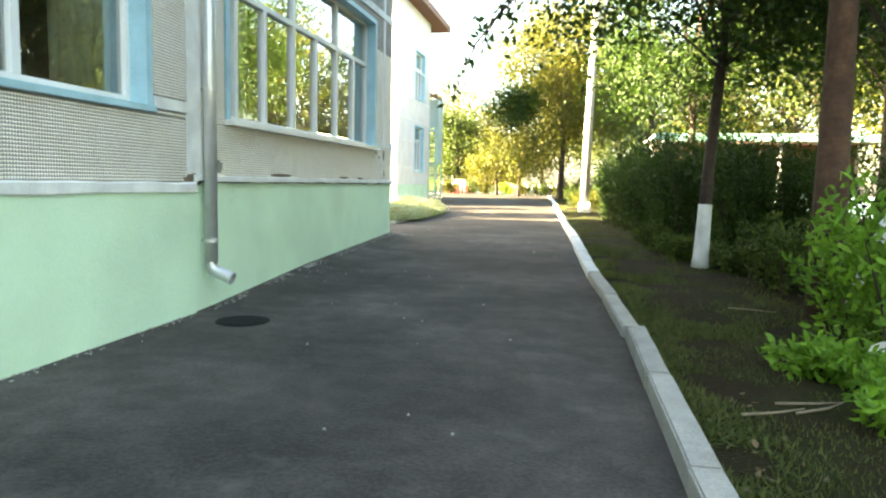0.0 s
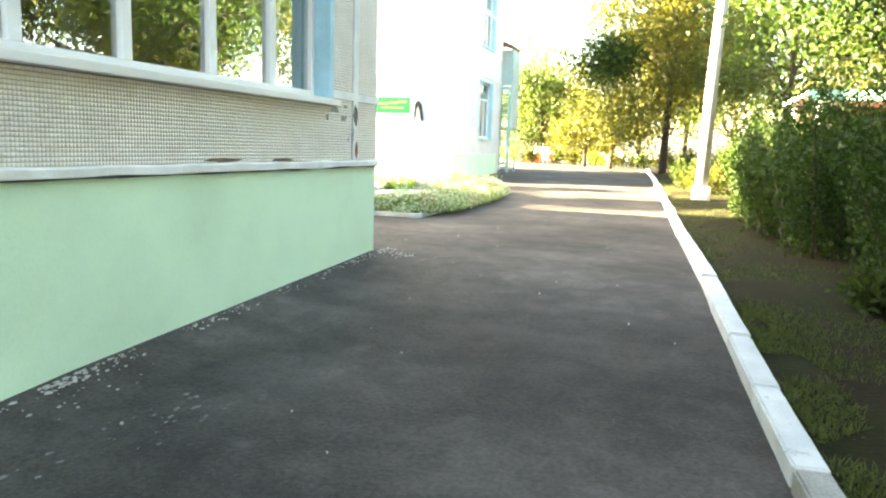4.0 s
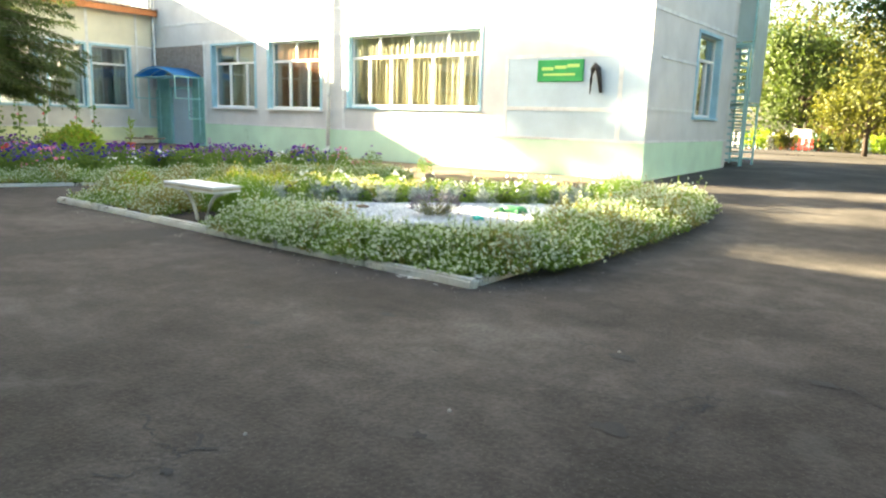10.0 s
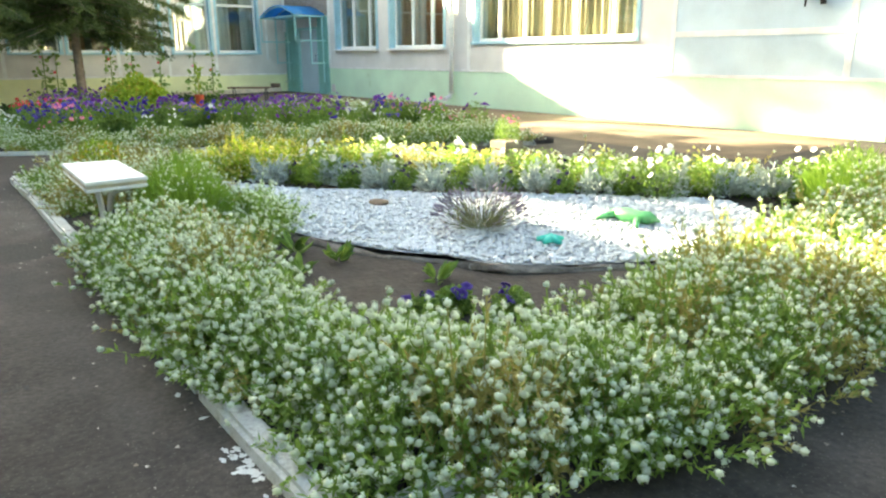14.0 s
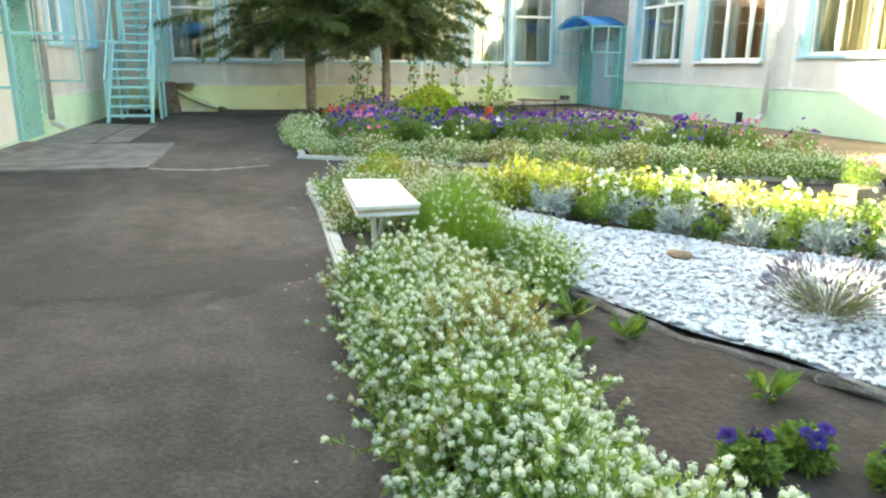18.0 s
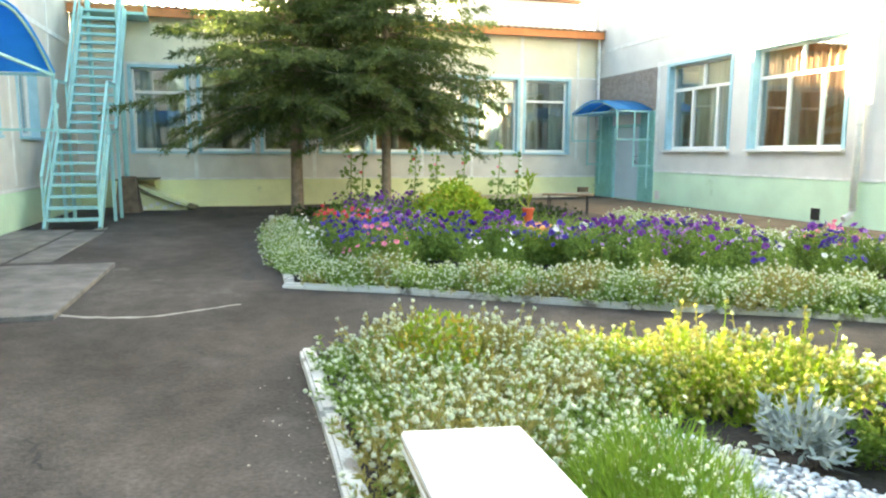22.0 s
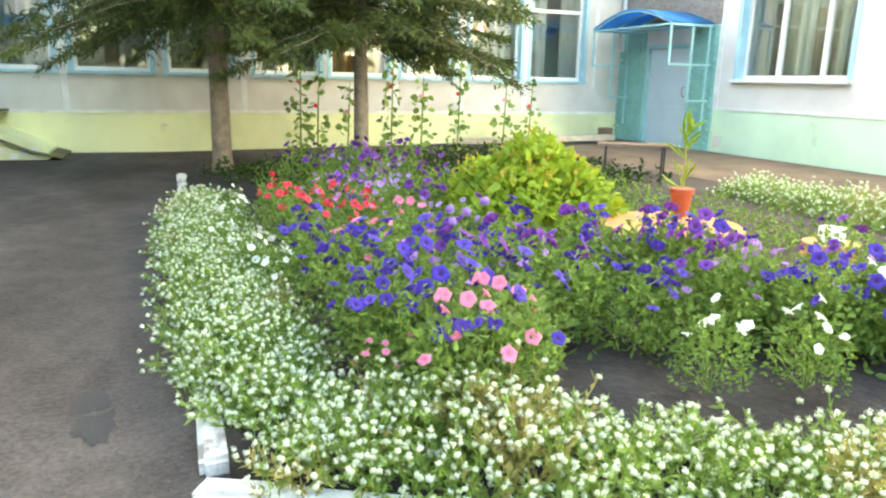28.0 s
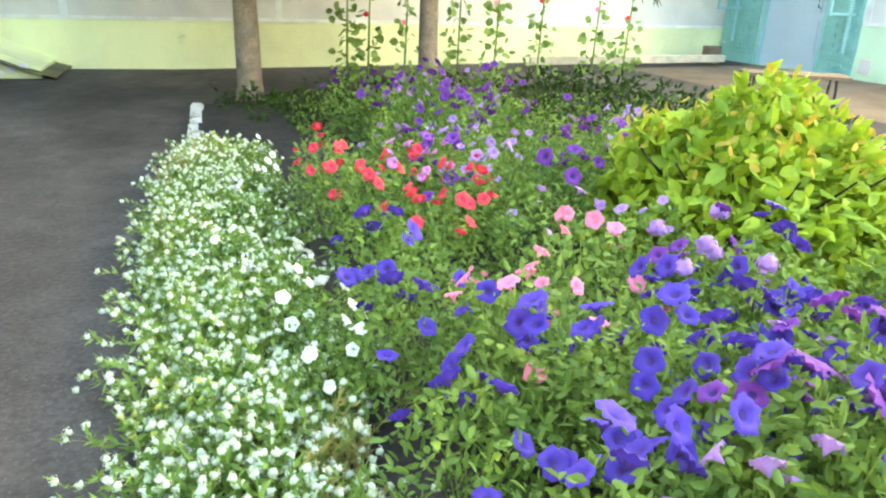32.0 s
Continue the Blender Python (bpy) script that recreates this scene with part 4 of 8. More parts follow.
def canopy(name, side, u0, u1, z, rise, out, label):
    c = thing(name, wpt(side, (u0 + u1) / 2, 0, z), label, "canopy")
    n = 14
    bm = bmesh.new()
    prof = [(u0 + (u1 - u0) * i / n, z + rise * math.sin(math.pi * i / n)) for i in range(n + 1)]
    lay = [[bm.verts.new(wpt(side, u, v, zz + t)) for u, zz in prof] for v, t in ((0.02, 0.0), (out, 0.0), (out, 0.02), (0.02, 0.02))]
    for a, b in zip(lay, lay[1:] + lay[:1]):
        for i in range(n):
            bm.faces.new((a[i], a[i + 1], b[i + 1], b[i]))
    roof = part("roof_sheet", bm, CANOPY, c, "arched blue polycarbonate sheet", smooth=True)
    for v in (0.05, out / 2, out - 0.03):
        bm = bmesh.new()
        tube(bm, [wpt(side, u, v, zz - 0.025) for u, zz in prof], 0.02, 6)
        part("arch_rib", bm, TEAL_METAL, roof)
        part("tie_bar", bar(bmesh.new(), wpt(side, u0, v, z - 0.03), wpt(side, u1, v, z - 0.03), 0.035), TEAL_METAL, c)
    for u in (u0 + 0.02, u1 - 0.02):
        part("edge_bar", bar(bmesh.new(), wpt(side, u, 0.02, z - 0.03), wpt(side, u, out, z - 0.03), 0.04), TEAL_METAL, c)
        # hanging lattice with its posts
        part("post", bar(bmesh.new(), wpt(side, u, 0.12, z - 2.0), wpt(side, u, 0.12, z), 0.035), TEAL_METAL, c)
        part("post", bar(bmesh.new(), wpt(side, u, out * 0.5, z - 1.45), wpt(side, u, out * 0.5, z), 0.035), TEAL_METAL, c)
        part("post", bar(bmesh.new(), wpt(side, u, out - 0.03, z - 0.75), wpt(side, u, out - 0.03, z), 0.035), TEAL_METAL, c)
        part("rail", bar(bmesh.new(), wpt(side, u, 0.02, z - 0.75), wpt(side, u, out - 0.02, z - 0.75), 0.035), TEAL_METAL, c)
        part("rail", bar(bmesh.new(), wpt(side, u, 0.02, z - 1.42), wpt(side, u, out * 0.5, z - 1.42), 0.035), TEAL_METAL, c)
    return c


canopy("door_canopy", B_S, -25.3, -22.75, 2.52, 0.3, 1.05, "arched blue canopy on a pale teal steel frame over the door")
canopy("door_canopy", A_N, -17.2, -13.7, 2.45, 0.55, 1.55, "large arched blue canopy on teal steel over the white door")


# ---- downpipes ----
def downpipe(side, u, z0, z1, r, material, label, kick=0.18):
    d = thing("downpipe", wpt(side, u, 0.1, z0), label, "downpipe")
    pipe = part("pipe", tube(bmesh.new(), [wpt(side, u, 0.1, z0 + 0.14), wpt(side, u, 0.1, 2.1), wpt(side, u, 0.1, z1)], r, 14), material, d, smooth=True)
    part("upper_sleeve", tube(bmesh.new(), [wpt(side, u, 0.1, 2.1), wpt(side, u, 0.1, 2.14)], r * 1.12, 14), material, pipe)
    part("spout", tube(bmesh.new(), [wpt(side, u, 0.1, z0 + 0.16), wpt(side, u, 0.12, z0 + 0.08), wpt(side, u, 0.1 + kick, z0)], [r, r, r * 1.05], 14, cap=False), material, pipe, smooth=True)
    for zz in (0.45, 1.9, 3.4):
        bm = tube(bmesh.new(), [wpt(side, u, 0.1, zz), wpt(side, u, 0.1, zz + 0.03)], r * 1.15, 14)
        bar(bm, wpt(side, u, 0.0, zz + 0.015), wpt(side, u, 0.1, zz + 0.015), 0.02)
        part("bracket", bm, GALV, d)
    return d


downpipe(A_E, 8.12, 0.1, HA, 0.06, GALV, "galvanised downpipe on the tiled wall with a kicked spout", 0.22)
downpipe(B_S, -16.3, 0.3, HB, 0.055, JOINT, "pale painted downpipe on the two storey building")
downpipe(A_N, -17.6, 0.2, HA, 0.055, GALV, "pale painted downpipe beside the teal brick pier", 0.2)
downpipe(B_S, -25.55, 2.6, HB, 0.05, JOINT, "pale downpipe in the corner of the yard")

# ---- sign and wall things ----
s = thing("wall_sign", (-8.78, 29.0, 2.25), "green sign board with yellow-green lettering on the pale wall", "sign")
board = part("board", wbox(bmesh.new(), B_S, -9.36, -8.2, 0.01, 0.035, 2.25, 2.73, 0.004), SIGN_GREEN, s)
for k, (a, b, z) in enumerate(((-9.25, -8.95, 2.5), (-8.92, -8.62, 2.53), (-8.6, -8.3, 2.56), (-9.2, -8.4, 2.38))):
    part("lettering_bar", wbox(bmesh.new(), B_S, a, b, 0.035, 0.039, z, z + 0.05 + 0.02 * (k < 3)), SIGN_LIGHT, board)
bm = bmesh.new()
tube(bm, [(-8.0, 28.97, 1.98), (-7.98, 28.95, 2.3), (-7.94, 28.93, 2.5), (-7.88, 28.93, 2.58), (-7.82, 28.93, 2.52), (-7.78, 28.95, 2.3), (-7.74, 28.97, 2.0)], [0.012, 0.03, 0.06, 0.075, 0.065, 0.05, 0.04], 8)
tagged(part("wall_ornament", bm, BLACK, smooth=True), "black arched iron ornament fixed on the pale wall", "ornament")
for u, z, side in ((-17.2, 0.2, B_S), (-22.4, 0.25, B_S)):
    v = thing("plinth_vent", wpt(side, u, 0.0, z), "small dark ventilation opening in the mint plinth", "vent")
    part("grille", wbox(bmesh.new(), side, u - 0.1, u + 0.1, 0.0, 0.02, z, z + 0.22, 0.004), BLACK if u > -20 else PANEL, v)


# ---- steel stair ----
def steel_stair(x_foot, y0, y1, label):
    s = thing("steel_stair", (x_foot, (y0 + y1) / 2, ground(15.9)), label, "outdoor stair")
    g = ground(15.9)
    flights = ((x_foot, g, 9, 0.17, 0.2), (x_foot - 9 * 0.17 - 0.75, g + 1.82, 14, 0.15, 0.2))
    for k, (x, z, n, run, rise) in enumerate(flights):
        ex, ez = x - n * run, z + n * rise
        for y in (y0, y1):
            part("stringer", bar(bmesh.new(), (x + 0.05, y, z), (ex, y, ez), 0.05, 0.16), TEAL_METAL, s)
        for i in range(n):
            part("tread", obox(x - (i + 1) * run - 0.02, x - i * run, y0 + 0.03, y1 - 0.03, z + (i + 1) * rise - 0.055, z + (i + 1) * rise, 0.005), TEAL_METAL, s)
        for y in (y0, y1):
            part("handrail", bar(bmesh.new(), (x, y, z + 0.95), (ex, y, ez + 0.95), 0.045), TEAL_METAL, s)
            part("mid_rail", bar(bmesh.new(), (x, y, z + 0.5), (ex, y, ez + 0.5), 0.03), TEAL_METAL, s)
            for i in range(0, n + 1, 4):
                part("baluster", bar(bmesh.new(), (x - i * run, y, z + i * rise), (x - i * run, y, z + i * rise + 0.95), 0.035), TEAL_METAL, s)
    lx = x_foot - 9 * 0.17
    part("landing", obox(lx - 0.78, lx, y0, y1, g + 1.76, g + 1.82), TEAL_METAL, s)
    for y in (y0, y1):
        part("handrail", bar(bmesh.new(), (lx, y, g + 2.75), (lx - 0.75, y, g + 2.77), 0.045), TEAL_METAL, s)
        for xx in (lx, lx - 0.75):
            part("landing_post", bar(bmesh.new(), (xx, y, g if xx != lx else g + 0.0), (xx, y, g + 1.8), 0.06), TEAL_METAL, s)
    tx, tz = flights[1][0] - 14 * 0.15, g + 1.82 + 2.8
    part("top_platform", obox(-25.7, tx, y0, y1 + 0.4, tz - 0.06, tz), TEAL_METAL, s)
    part("column", tube(bmesh.new(), [(-24.2, 16.22, g + 0.8), (-24.2, 16.22, tz + 1.0)], 0.055, 10), TEAL_METAL, s)
    part("column", tube(bmesh.new(), [(tx, y0 + 0.1, g), (tx, y0 + 0.1, tz + 1.0)], 0.055, 10), TEAL_METAL, s)
    for k in range(9):
        part("baluster", bar(bmesh.new(), (tx - k * 0.1, y1 + 0.4, tz), (tx - k * 0.1, y1 + 0.4, tz + 1.0), 0.02), TEAL_METAL, s)
    for y in (y0, y1):
        part("foot_plate", obox(x_foot - 0.12, x_foot + 0.16, y - 0.1, y + 0.1, g - 0.01, g + 0.02, 0.004), CONCRETE, s)
    return s


steel_stair(-20.42, 15.4, 16.3, "steep pale teal steel stair up the side of the building")

# basement entrance hump and slabs
b = thing("basement_entrance", (-25.0, 17.2, 0.02), "low yellowish green brick basement entrance with a dark sloping roof", "basement entrance", kind="structure")
bm = bmesh.new()
pr = [(15.9, -0.1), (15.9, 0.72), (16.1, 0.78), (17.45, 0.15), (17.45, -0.1)]
va, vb = [bm.verts.new((-24.6, y, z)) for y, z in pr], [bm.verts.new((-25.71, y, z)) for y, z in pr]
bm.faces.new(va), bm.faces.new(vb[::-1])
for i in range(5):
    bm.faces.new((va[i], va[(i + 1) % 5], vb[(i + 1) % 5], vb[i]))
part("side_wall", bm, LIME, b)
bm = bmesh.new()
_prof = [(15.85, 0.74), (16.15, 0.74), (16.45, 0.52), (16.8, 0.33), (17.2, 0.16), (17.65, 0.035)]
for (y0, z0), (y1, z1) in zip(_prof, _prof[1:]):
    q = [bm.verts.new((x, y, z + dz)) for x in (-24.45, -25.71) for y, z in ((y0, z0), (y1, z1)) for dz in (0.0, 0.02)]
    for f in ((0, 2, 3, 1), (4, 5, 7, 6), (0, 1, 5, 4), (2, 6, 7, 3), (1, 3, 7, 5), (0, 4, 6, 2)):
        bm.faces.new([q[i] for i in f])
part("sloping_roof", bm, HUMP, b, "dark sagging earthy roof")
part("roof_plank", obox(-25.7, -24.5, 16.0, 16.78, 0.745, 0.775, 0.005), HUMP, b)
bm = bmesh.new()
q = [bm.verts.new(p) for p in ((-24.45, 15.95, 0), (-23.95, 15.95, 0), (-23.95, 16.5, 0), (-24.45, 16.5, 0), (-24.35, 16.05, 0.85), (-24.05, 16.05, 0.85), (-24.05, 16.4, 0.85), (-24.35, 16.4, 0.85))]
for f in ((3, 2, 1, 0), (4, 5, 6, 7), (0, 1, 5, 4), (1, 2, 6, 5), (2, 3, 7, 6), (3, 0, 4, 7)):
    bm.faces.new([q[i] for i in f])
part("pedestal", bm, RUST, b, "brown tapered concrete footing")
for k in range(9):
    part("brick_edge", obox(-24.6, -24.57, 16.0 + k * 0.15, 16.11 + k * 0.15, 0.04 + (k % 3) * 0.05, 0.12 + (k % 3) * 0.05, 0.004), JOINT, b)
tagged(part("pavement_slab", obox(-15.95, -13.05, 14.93, 17.27, -0.05, 0.065, 0.012), CONCRETE), "cracked grey concrete slab before the white door", "slab", kind="structure")
tagged(part("pavement_apron", obox(-20.3, -15.98, 14.93, 15.9, -0.05, 0.04, 0.01), CONCRETE), "narrow grey concrete apron along the wall", "slab", kind="structure")
tagged(part("pavement_apron_edge", obox(-19.9, -16.4, 15.95, 16.45, -0.05, 0.032, 0.008), CONCRETE), "thin concrete strip beside the apron", "slab", kind="structure")
# painted line and stains on the asphalt
bm = bmesh.new()
pts = [(-13.2, 17.28), (-13.08, 17.5), (-13.0, 17.75), (-12.98, 18.05), (-13.06, 18.25), (-13.2, 18.5), (-13.33, 18.77)]
pts = [(p[0] + (q[0] - p[0]) * k / 5, p[1] + (q[1] - p[1]) * k / 5) for p, q in zip(pts, pts[1:]) for k in range(5)] + [pts[-1]]
rows = [[bm.verts.new((x + 0.012 * noise.noise((i * 0.5, 1, 2)) + s_ * (0.038 - 0.0006 * i + 0.03 * noise.noise((i * 0.45, s_ * 3, 4))), y, ground(y) + 0.006)) for s_ in (-1, 1)] for i, (x, y) in enumerate(pts)]
for a, c in zip(rows, rows[1:]):
    bm.faces.new((a[0], a[1], c[1], c[0]))
tagged(part("ground_line", bm, KERB_GREY), "thin pale cement line across the asphalt", "ground line", kind="structure")


def blot(name, x, y, rx, ry, material, label):
    bm = bmesh.new()
    n = 22
    c = [bm.verts.new((x + rx * math.cos(6.283 * i / n) * (1 + 0.7 * noise.noise((i * 0.6, x * 5, y * 5))), y + ry * math.sin(6.283 * i / n) * (1 + 0.7 * noise.noise((i * 0.6, x * 5, y * 5))), ground(y) + 0.005)) for i in range(n)]
    bm.faces.new(c)
    return tagged(part(name, bm, material), label, "stain", kind="structure")


bm = bmesh.new()
_a = [(-8.44 + 0.03 * noise.noise((k * 0.7, 1, 0)), 16.4 + k * 0.07) for k in range(40)]
_b = [(-7.78 - 0.2 * max(0.0, (k - 26) / 13) + 0.07 * noise.noise((k * 0.45, 5, 0)), 16.4 + k * 0.07) for k in range(40)]
rows = [[bm.verts.new((x, y, ground(y) + 0.0035)) for x, y in pq] for pq in zip(_a, _b)]
for p, q in zip(rows, rows[1:]):
    bm.faces.new((p[0], p[1], q[1], q[0]))
tagged(part("pavement_patch", bm, ASPHALT_PATCH), "slightly darker strip of patched asphalt across the yard", "asphalt", kind="structure")
h = thing("manhole_cover", (-2.42, 7.72, ground(7.72)), "dark round iron manhole cover in the asphalt", "manhole")
part("rim", tube(bmesh.new(), [(-2.42, 7.72, ground(7.72) - 0.03), (-2.42, 7.72, ground(7.72) + 0.006)], 0.24, 28), MANHOLE, h)
part("lid", tube(bmesh.new(), [(-2.42, 7.72, ground(7.72)), (-2.42, 7.72, ground(7.72) + 0.008)], 0.2, 28), MANHOLE, h)
for x, y, n_ in ((-2.55, 10.6, 26), (-2.7, 10.2, 10), (-2.62, 14.95, 14), (-0.2, 14.0, 8)):
    for k in range(n_):
        w_ = 0.004 + 0.013 * float(rng.random()) ** 2
        blot("cement_smear", max(-2.45, x + 0.35 + float(rng.normal(0, 0.1))), y + float(rng.normal(0, 0.2)), w_, w_ * 1.5, SMEAR, "small pale cement smear on the asphalt")
blot("oil_stain", -14.95, 18.82, 0.1, 0.08, ASPHALT_DARK, "small dark oil stain on the asphalt")
blot("oil_stain", -14.72, 18.86, 0.14, 0.07, ASPHALT_DARK, "small dark oil stain on the asphalt")
for i in range(210):
    u = float(rng.uniform(3, 14.8)) if i < 50 else float(rng.normal(10.6, 0.25)) if i < 85 else float(rng.normal(15.0, 0.1))
    bm = bmesh.new()
    bmesh.ops.create_icosphere(bm, subdivisions=1, radius=0.004 + 0.011 * float(rng.random()) ** 3)
    for v in bm.verts:
        v.co = Vector((v.co.x * 0.9, v.co.y * 1.5, v.co.z * 0.5)) * (1 + 0.5 * noise.noise(v.co * 90 + Vector((i, 0, 0))))
    x = (-2.99 + 0.09 * float(rng.random())) if i < 50 else (-2.98 + 0.36 * float(rng.random()) ** 1.5)
    bmesh.ops.translate(bm, verts=bm.verts, vec=(x, u, ground(u) + skirt(x, u) + 0.007))
    tagged(part("cement_crumb", bm, KERB_GREY), "pale crumb of cement lying along the plinth", "rubble", "crumbs along the plinth")
for i in range(40):
    x, y = float(rng.uniform(-4, 0.3)), float(rng.uniform(3, 18.6))
    if x < -2.9 and y < 15:
        continue
    bm = bmesh.new()
    bmesh.ops.create_icosphere(bm, subdivisions=1, radius=0.005 + 0.006 * float(rng.random()))
    bmesh.ops.translate(bm, verts=bm.verts, vec=(x, y, ground(y) + 0.004))
    tagged(part("pebble", bm, KERB_GREY), "small pale pebble lying on the asphalt", "pebble", "pebbles on the asphalt")
for i in range(34):
    x = -4.84 + 0.24 * float(rng.random()) if i < 22 else float(rng.uniform(-8.0, -4.2))
    y = 19.165 - 0.07 * float(rng.random()) ** 2
    blot("paint_flake", x, y, 0.008 + 0.016 * float(rng.random()), 0.006 + 0.01 * float(rng.random()), WHITEWASH, "flake of white paint fallen beside the kerb")
# fallen petals and dry bits along the bed kerbs
_r = np.random.default_rng(77)
_pv, _pf = [], []
for i in range(260):
    if i < 190:
        x, y = float(_r.uniform(-11.3, -3.9)), 19.2 - 0.4 * float(_r.random()) ** 3
    else:
        s_ = float(_r.random())
        x, y = -3.95 + 0.5 * float(_r.random()) ** 3, 19.2 + 4 * s_
    a, w = float(_r.uniform(0, 6.28)), float(_r.uniform(0.004, 0.011))
    c_, s_ = math.cos(a) * w, math.sin(a) * w
    z = ground(y) + 0.006
    _pf.append([len(_pv) + q for q in range(4)])
    _pv += [(x + c_, y + s_, z), (x - s_, y + c_, z + 0.006), (x - c_, y - s_, z), (x + s_, y - c_, z + 0.004)]
tagged(fast("fallen_petals", np.array(_pv), np.array(_pf), PETAL_LITTER), "scattered pale petals and dry bits along the kerb", "litter", kind="stuff")
def CW(x, y):
    return 0.0062 * max(0.15, 0.8 + 1.3 * noise.noise((x * 4.1, y * 3.7, 0.5)))


# cracks
_hair = []
for i in range(26):
    x, y = (float(rng.uniform(-6.5, 0.2)), float(rng.uniform(15.3, 18.8))) if i < 18 else (float(rng.uniform(-12, -5)), float(rng.uniform(16.5, 19.0)))
    a = float(rng.uniform(0, 6.28))
    run = [(x, y)]
    for k in range(int(rng.integers(2, 5))):
        a += float(rng.normal(0, 0.6))
        run.append((run[-1][0] + 0.16 * math.cos(a), run[-1][1] + 0.16 * math.sin(a)))
    _hair.append(run)
for i in range(16):
    w_ = 0.03 + 0.07 * float(rng.random()) ** 2
    blot("dark_stain", float(rng.uniform(-5.5, 0.0)), float(rng.uniform(15.2, 18.8)), w_, w_ * 0.7, ASPHALT_DARK, "small dark stain on the asphalt")
for pts in ([(-2.8, 14.8), (-2.39, 14.68), (-2.08, 14.65), (-1.77, 14.72), (-0.96, 14.7), (-0.28, 14.7), (0.3, 14.65)], [(-4.1, 19.2), (-3.81, 19.21), (-3.48, 19.18), (-3.1, 19.22)], [(-8.6, 16.6), (-8.58, 17.0), (-8.52, 17.5), (-8.48, 18.07), (-8.45, 18.7), (-8.45, 19.15)], [(-2.83, 15.3), (-2.65, 15.22), (-2.5, 15.2)], [(-6.26, 18.68), (-6.2, 18.85), (-6.18, 18.97)], [(-7.43, 18.05), (-6.9, 18.2), (-6.4, 18.5), (-6.14, 18.63)], *_hair):
    bm = bmesh.new()
    fine = []
    for p, q in zip(pts, pts[1:]):
        for k in range(6):
            t = k / 6
            fine.append((p[0] + (q[0] - p[0]) * t + 0.05 * noise.noise((p[0] * 9 + k, p[1], 0)), p[1] + (q[1] - p[1]) * t + 0.06 * noise.noise((k * 1.7, p[1] * 5, 2))))
    turn = (1.3, 0) if abs(pts[0][1] - pts[-1][1]) < 0.5 else (0.4, 0.9)
    rows = [[bm.verts.new((x + s_ * CW(x, y) * turn[1], y + s_ * CW(x, y) * turn[0], ground(y) + 0.004)) for s_ in (-1, 1)] for x, y in fine]
    for a, c in zip(rows, rows[1:]):
        bm.faces.new((a[0], a[1], c[1], c[0]))
    tagged(part("asphalt_crack", bm, ASPHALT_DARK), "dark crack running across the asphalt", "crack", kind="structure")


# ---- plants: shared makers ----
def unit(v):
    return v / np.maximum(np.linalg.norm(v, axis=1, keepdims=True), 1e-6)


def leaves(cent, length, width, out=None, droop=0.0, seed=1, spread=1.0, fold=False):
    """Leaf blades, one pointed quad each, at the centres; out gives the way they mostly point."""
    r = np.random.default_rng(seed)
    n = len(cent)
    d = r.normal(size=(n, 3)) * spread
    if out is not None:
        d = d + out
    d[:, 2] -= droop
    d = unit(d)
    s = unit(np.cross(d, r.normal(size=(n, 3))))
    up = np.cross(s, d)
    L = (length * r.uniform(0.6, 1.3, n))[:, None]
    Wd = (width * r.uniform(0.7, 1.2, n))[:, None]
    c = np.asarray(cent)
    if fold:
        tip = c + d * L - up * L * 0.12
        v = np.stack([c, c + d * L * 0.3 + s * Wd * 0.46 + up * L * 0.07, c + d * L * 0.68 + s * Wd * 0.42 + up * L * 0.05, tip,
                      c + d * L * 0.68 - s * Wd * 0.42 + up * L * 0.05, c + d * L * 0.3 - s * Wd * 0.46 + up * L * 0.07], 1).reshape(-1, 3)
        k = np.arange(n)[:, None] * 6
        return v, np.concatenate([k + np.array([[0, 1, 2, 3]]), k + np.array([[0, 3, 4, 5]])])
    v = np.stack([c, c + d * L * 0.45 + s * Wd * 0.5 + up * L * 0.06, c + d * L, c + d * L * 0.45 - s * Wd * 0.5 + up * L * 0.06], 1).reshape(-1, 3)
    return v, np.arange(n * 4).reshape(-1, 4)


def merge(*vf):
    vs, fs, o = [], [], 0
    for v, f in vf:
        vs.append(v)
        fs.append(f + o)
        o += len(v)
    return np.concatenate(vs), np.concatenate(fs)


def petals(cent, out, r0, k, size, seed=2):
    """Small round heads of k petals each, spread over a dome."""
    r = np.random.default_rng(seed)
    n = len(cent)
    d = unit(r.normal(size=(n, k, 3)).reshape(-1, 3) * 0.95 + np.repeat(unit(out + np.array([0, 0, 0.8])) * 0.75, k, 0))
    c = np.repeat(cent, k, 0) + d * r0 * r.uniform(0.6, 1.1, (n * k, 1))
    a = unit(np.cross(d, r.normal(size=(n * k, 3))))
    b = np.cross(d, a)
    s = (size * r.uniform(0.7, 1.25, (n * k, 1)))
    v = np.stack([c - a * s, c - b * s * 0.8 - d * s * 0.2, c + a * s, c + b * s * 0.8 - d * s * 0.2], 1).reshape(-1, 3)
    return v, np.arange(n * k * 4).reshape(-1, 4)


def inside(x, y, poly):
    res = np.zeros(len(x), bool)
    j = len(poly) - 1
    for i in range(len(poly)):
        (xi, yi), (xj, yj) = poly[i], poly[j]
        res ^= ((yi > y) != (yj > y)) & (x < (xj - xi) * (y - yi) / (yj - yi + 1e-9) + xi)
        j = i
    return res


def gz(y):
    return np.interp(y, [a for a, b in GY], [b for a, b in GY])


# a small lumpy ball, the base of pebbles and flower heads
_ico = bmesh.new()
bmesh.ops.create_icosphere(_ico, subdivisions=1, radius=1.0)
ICO_V = np.array([v.co[:] for v in _ico.verts])
ICO_F = np.array([[v.index for v in f.verts] for f in _ico.faces])
_ico.free()


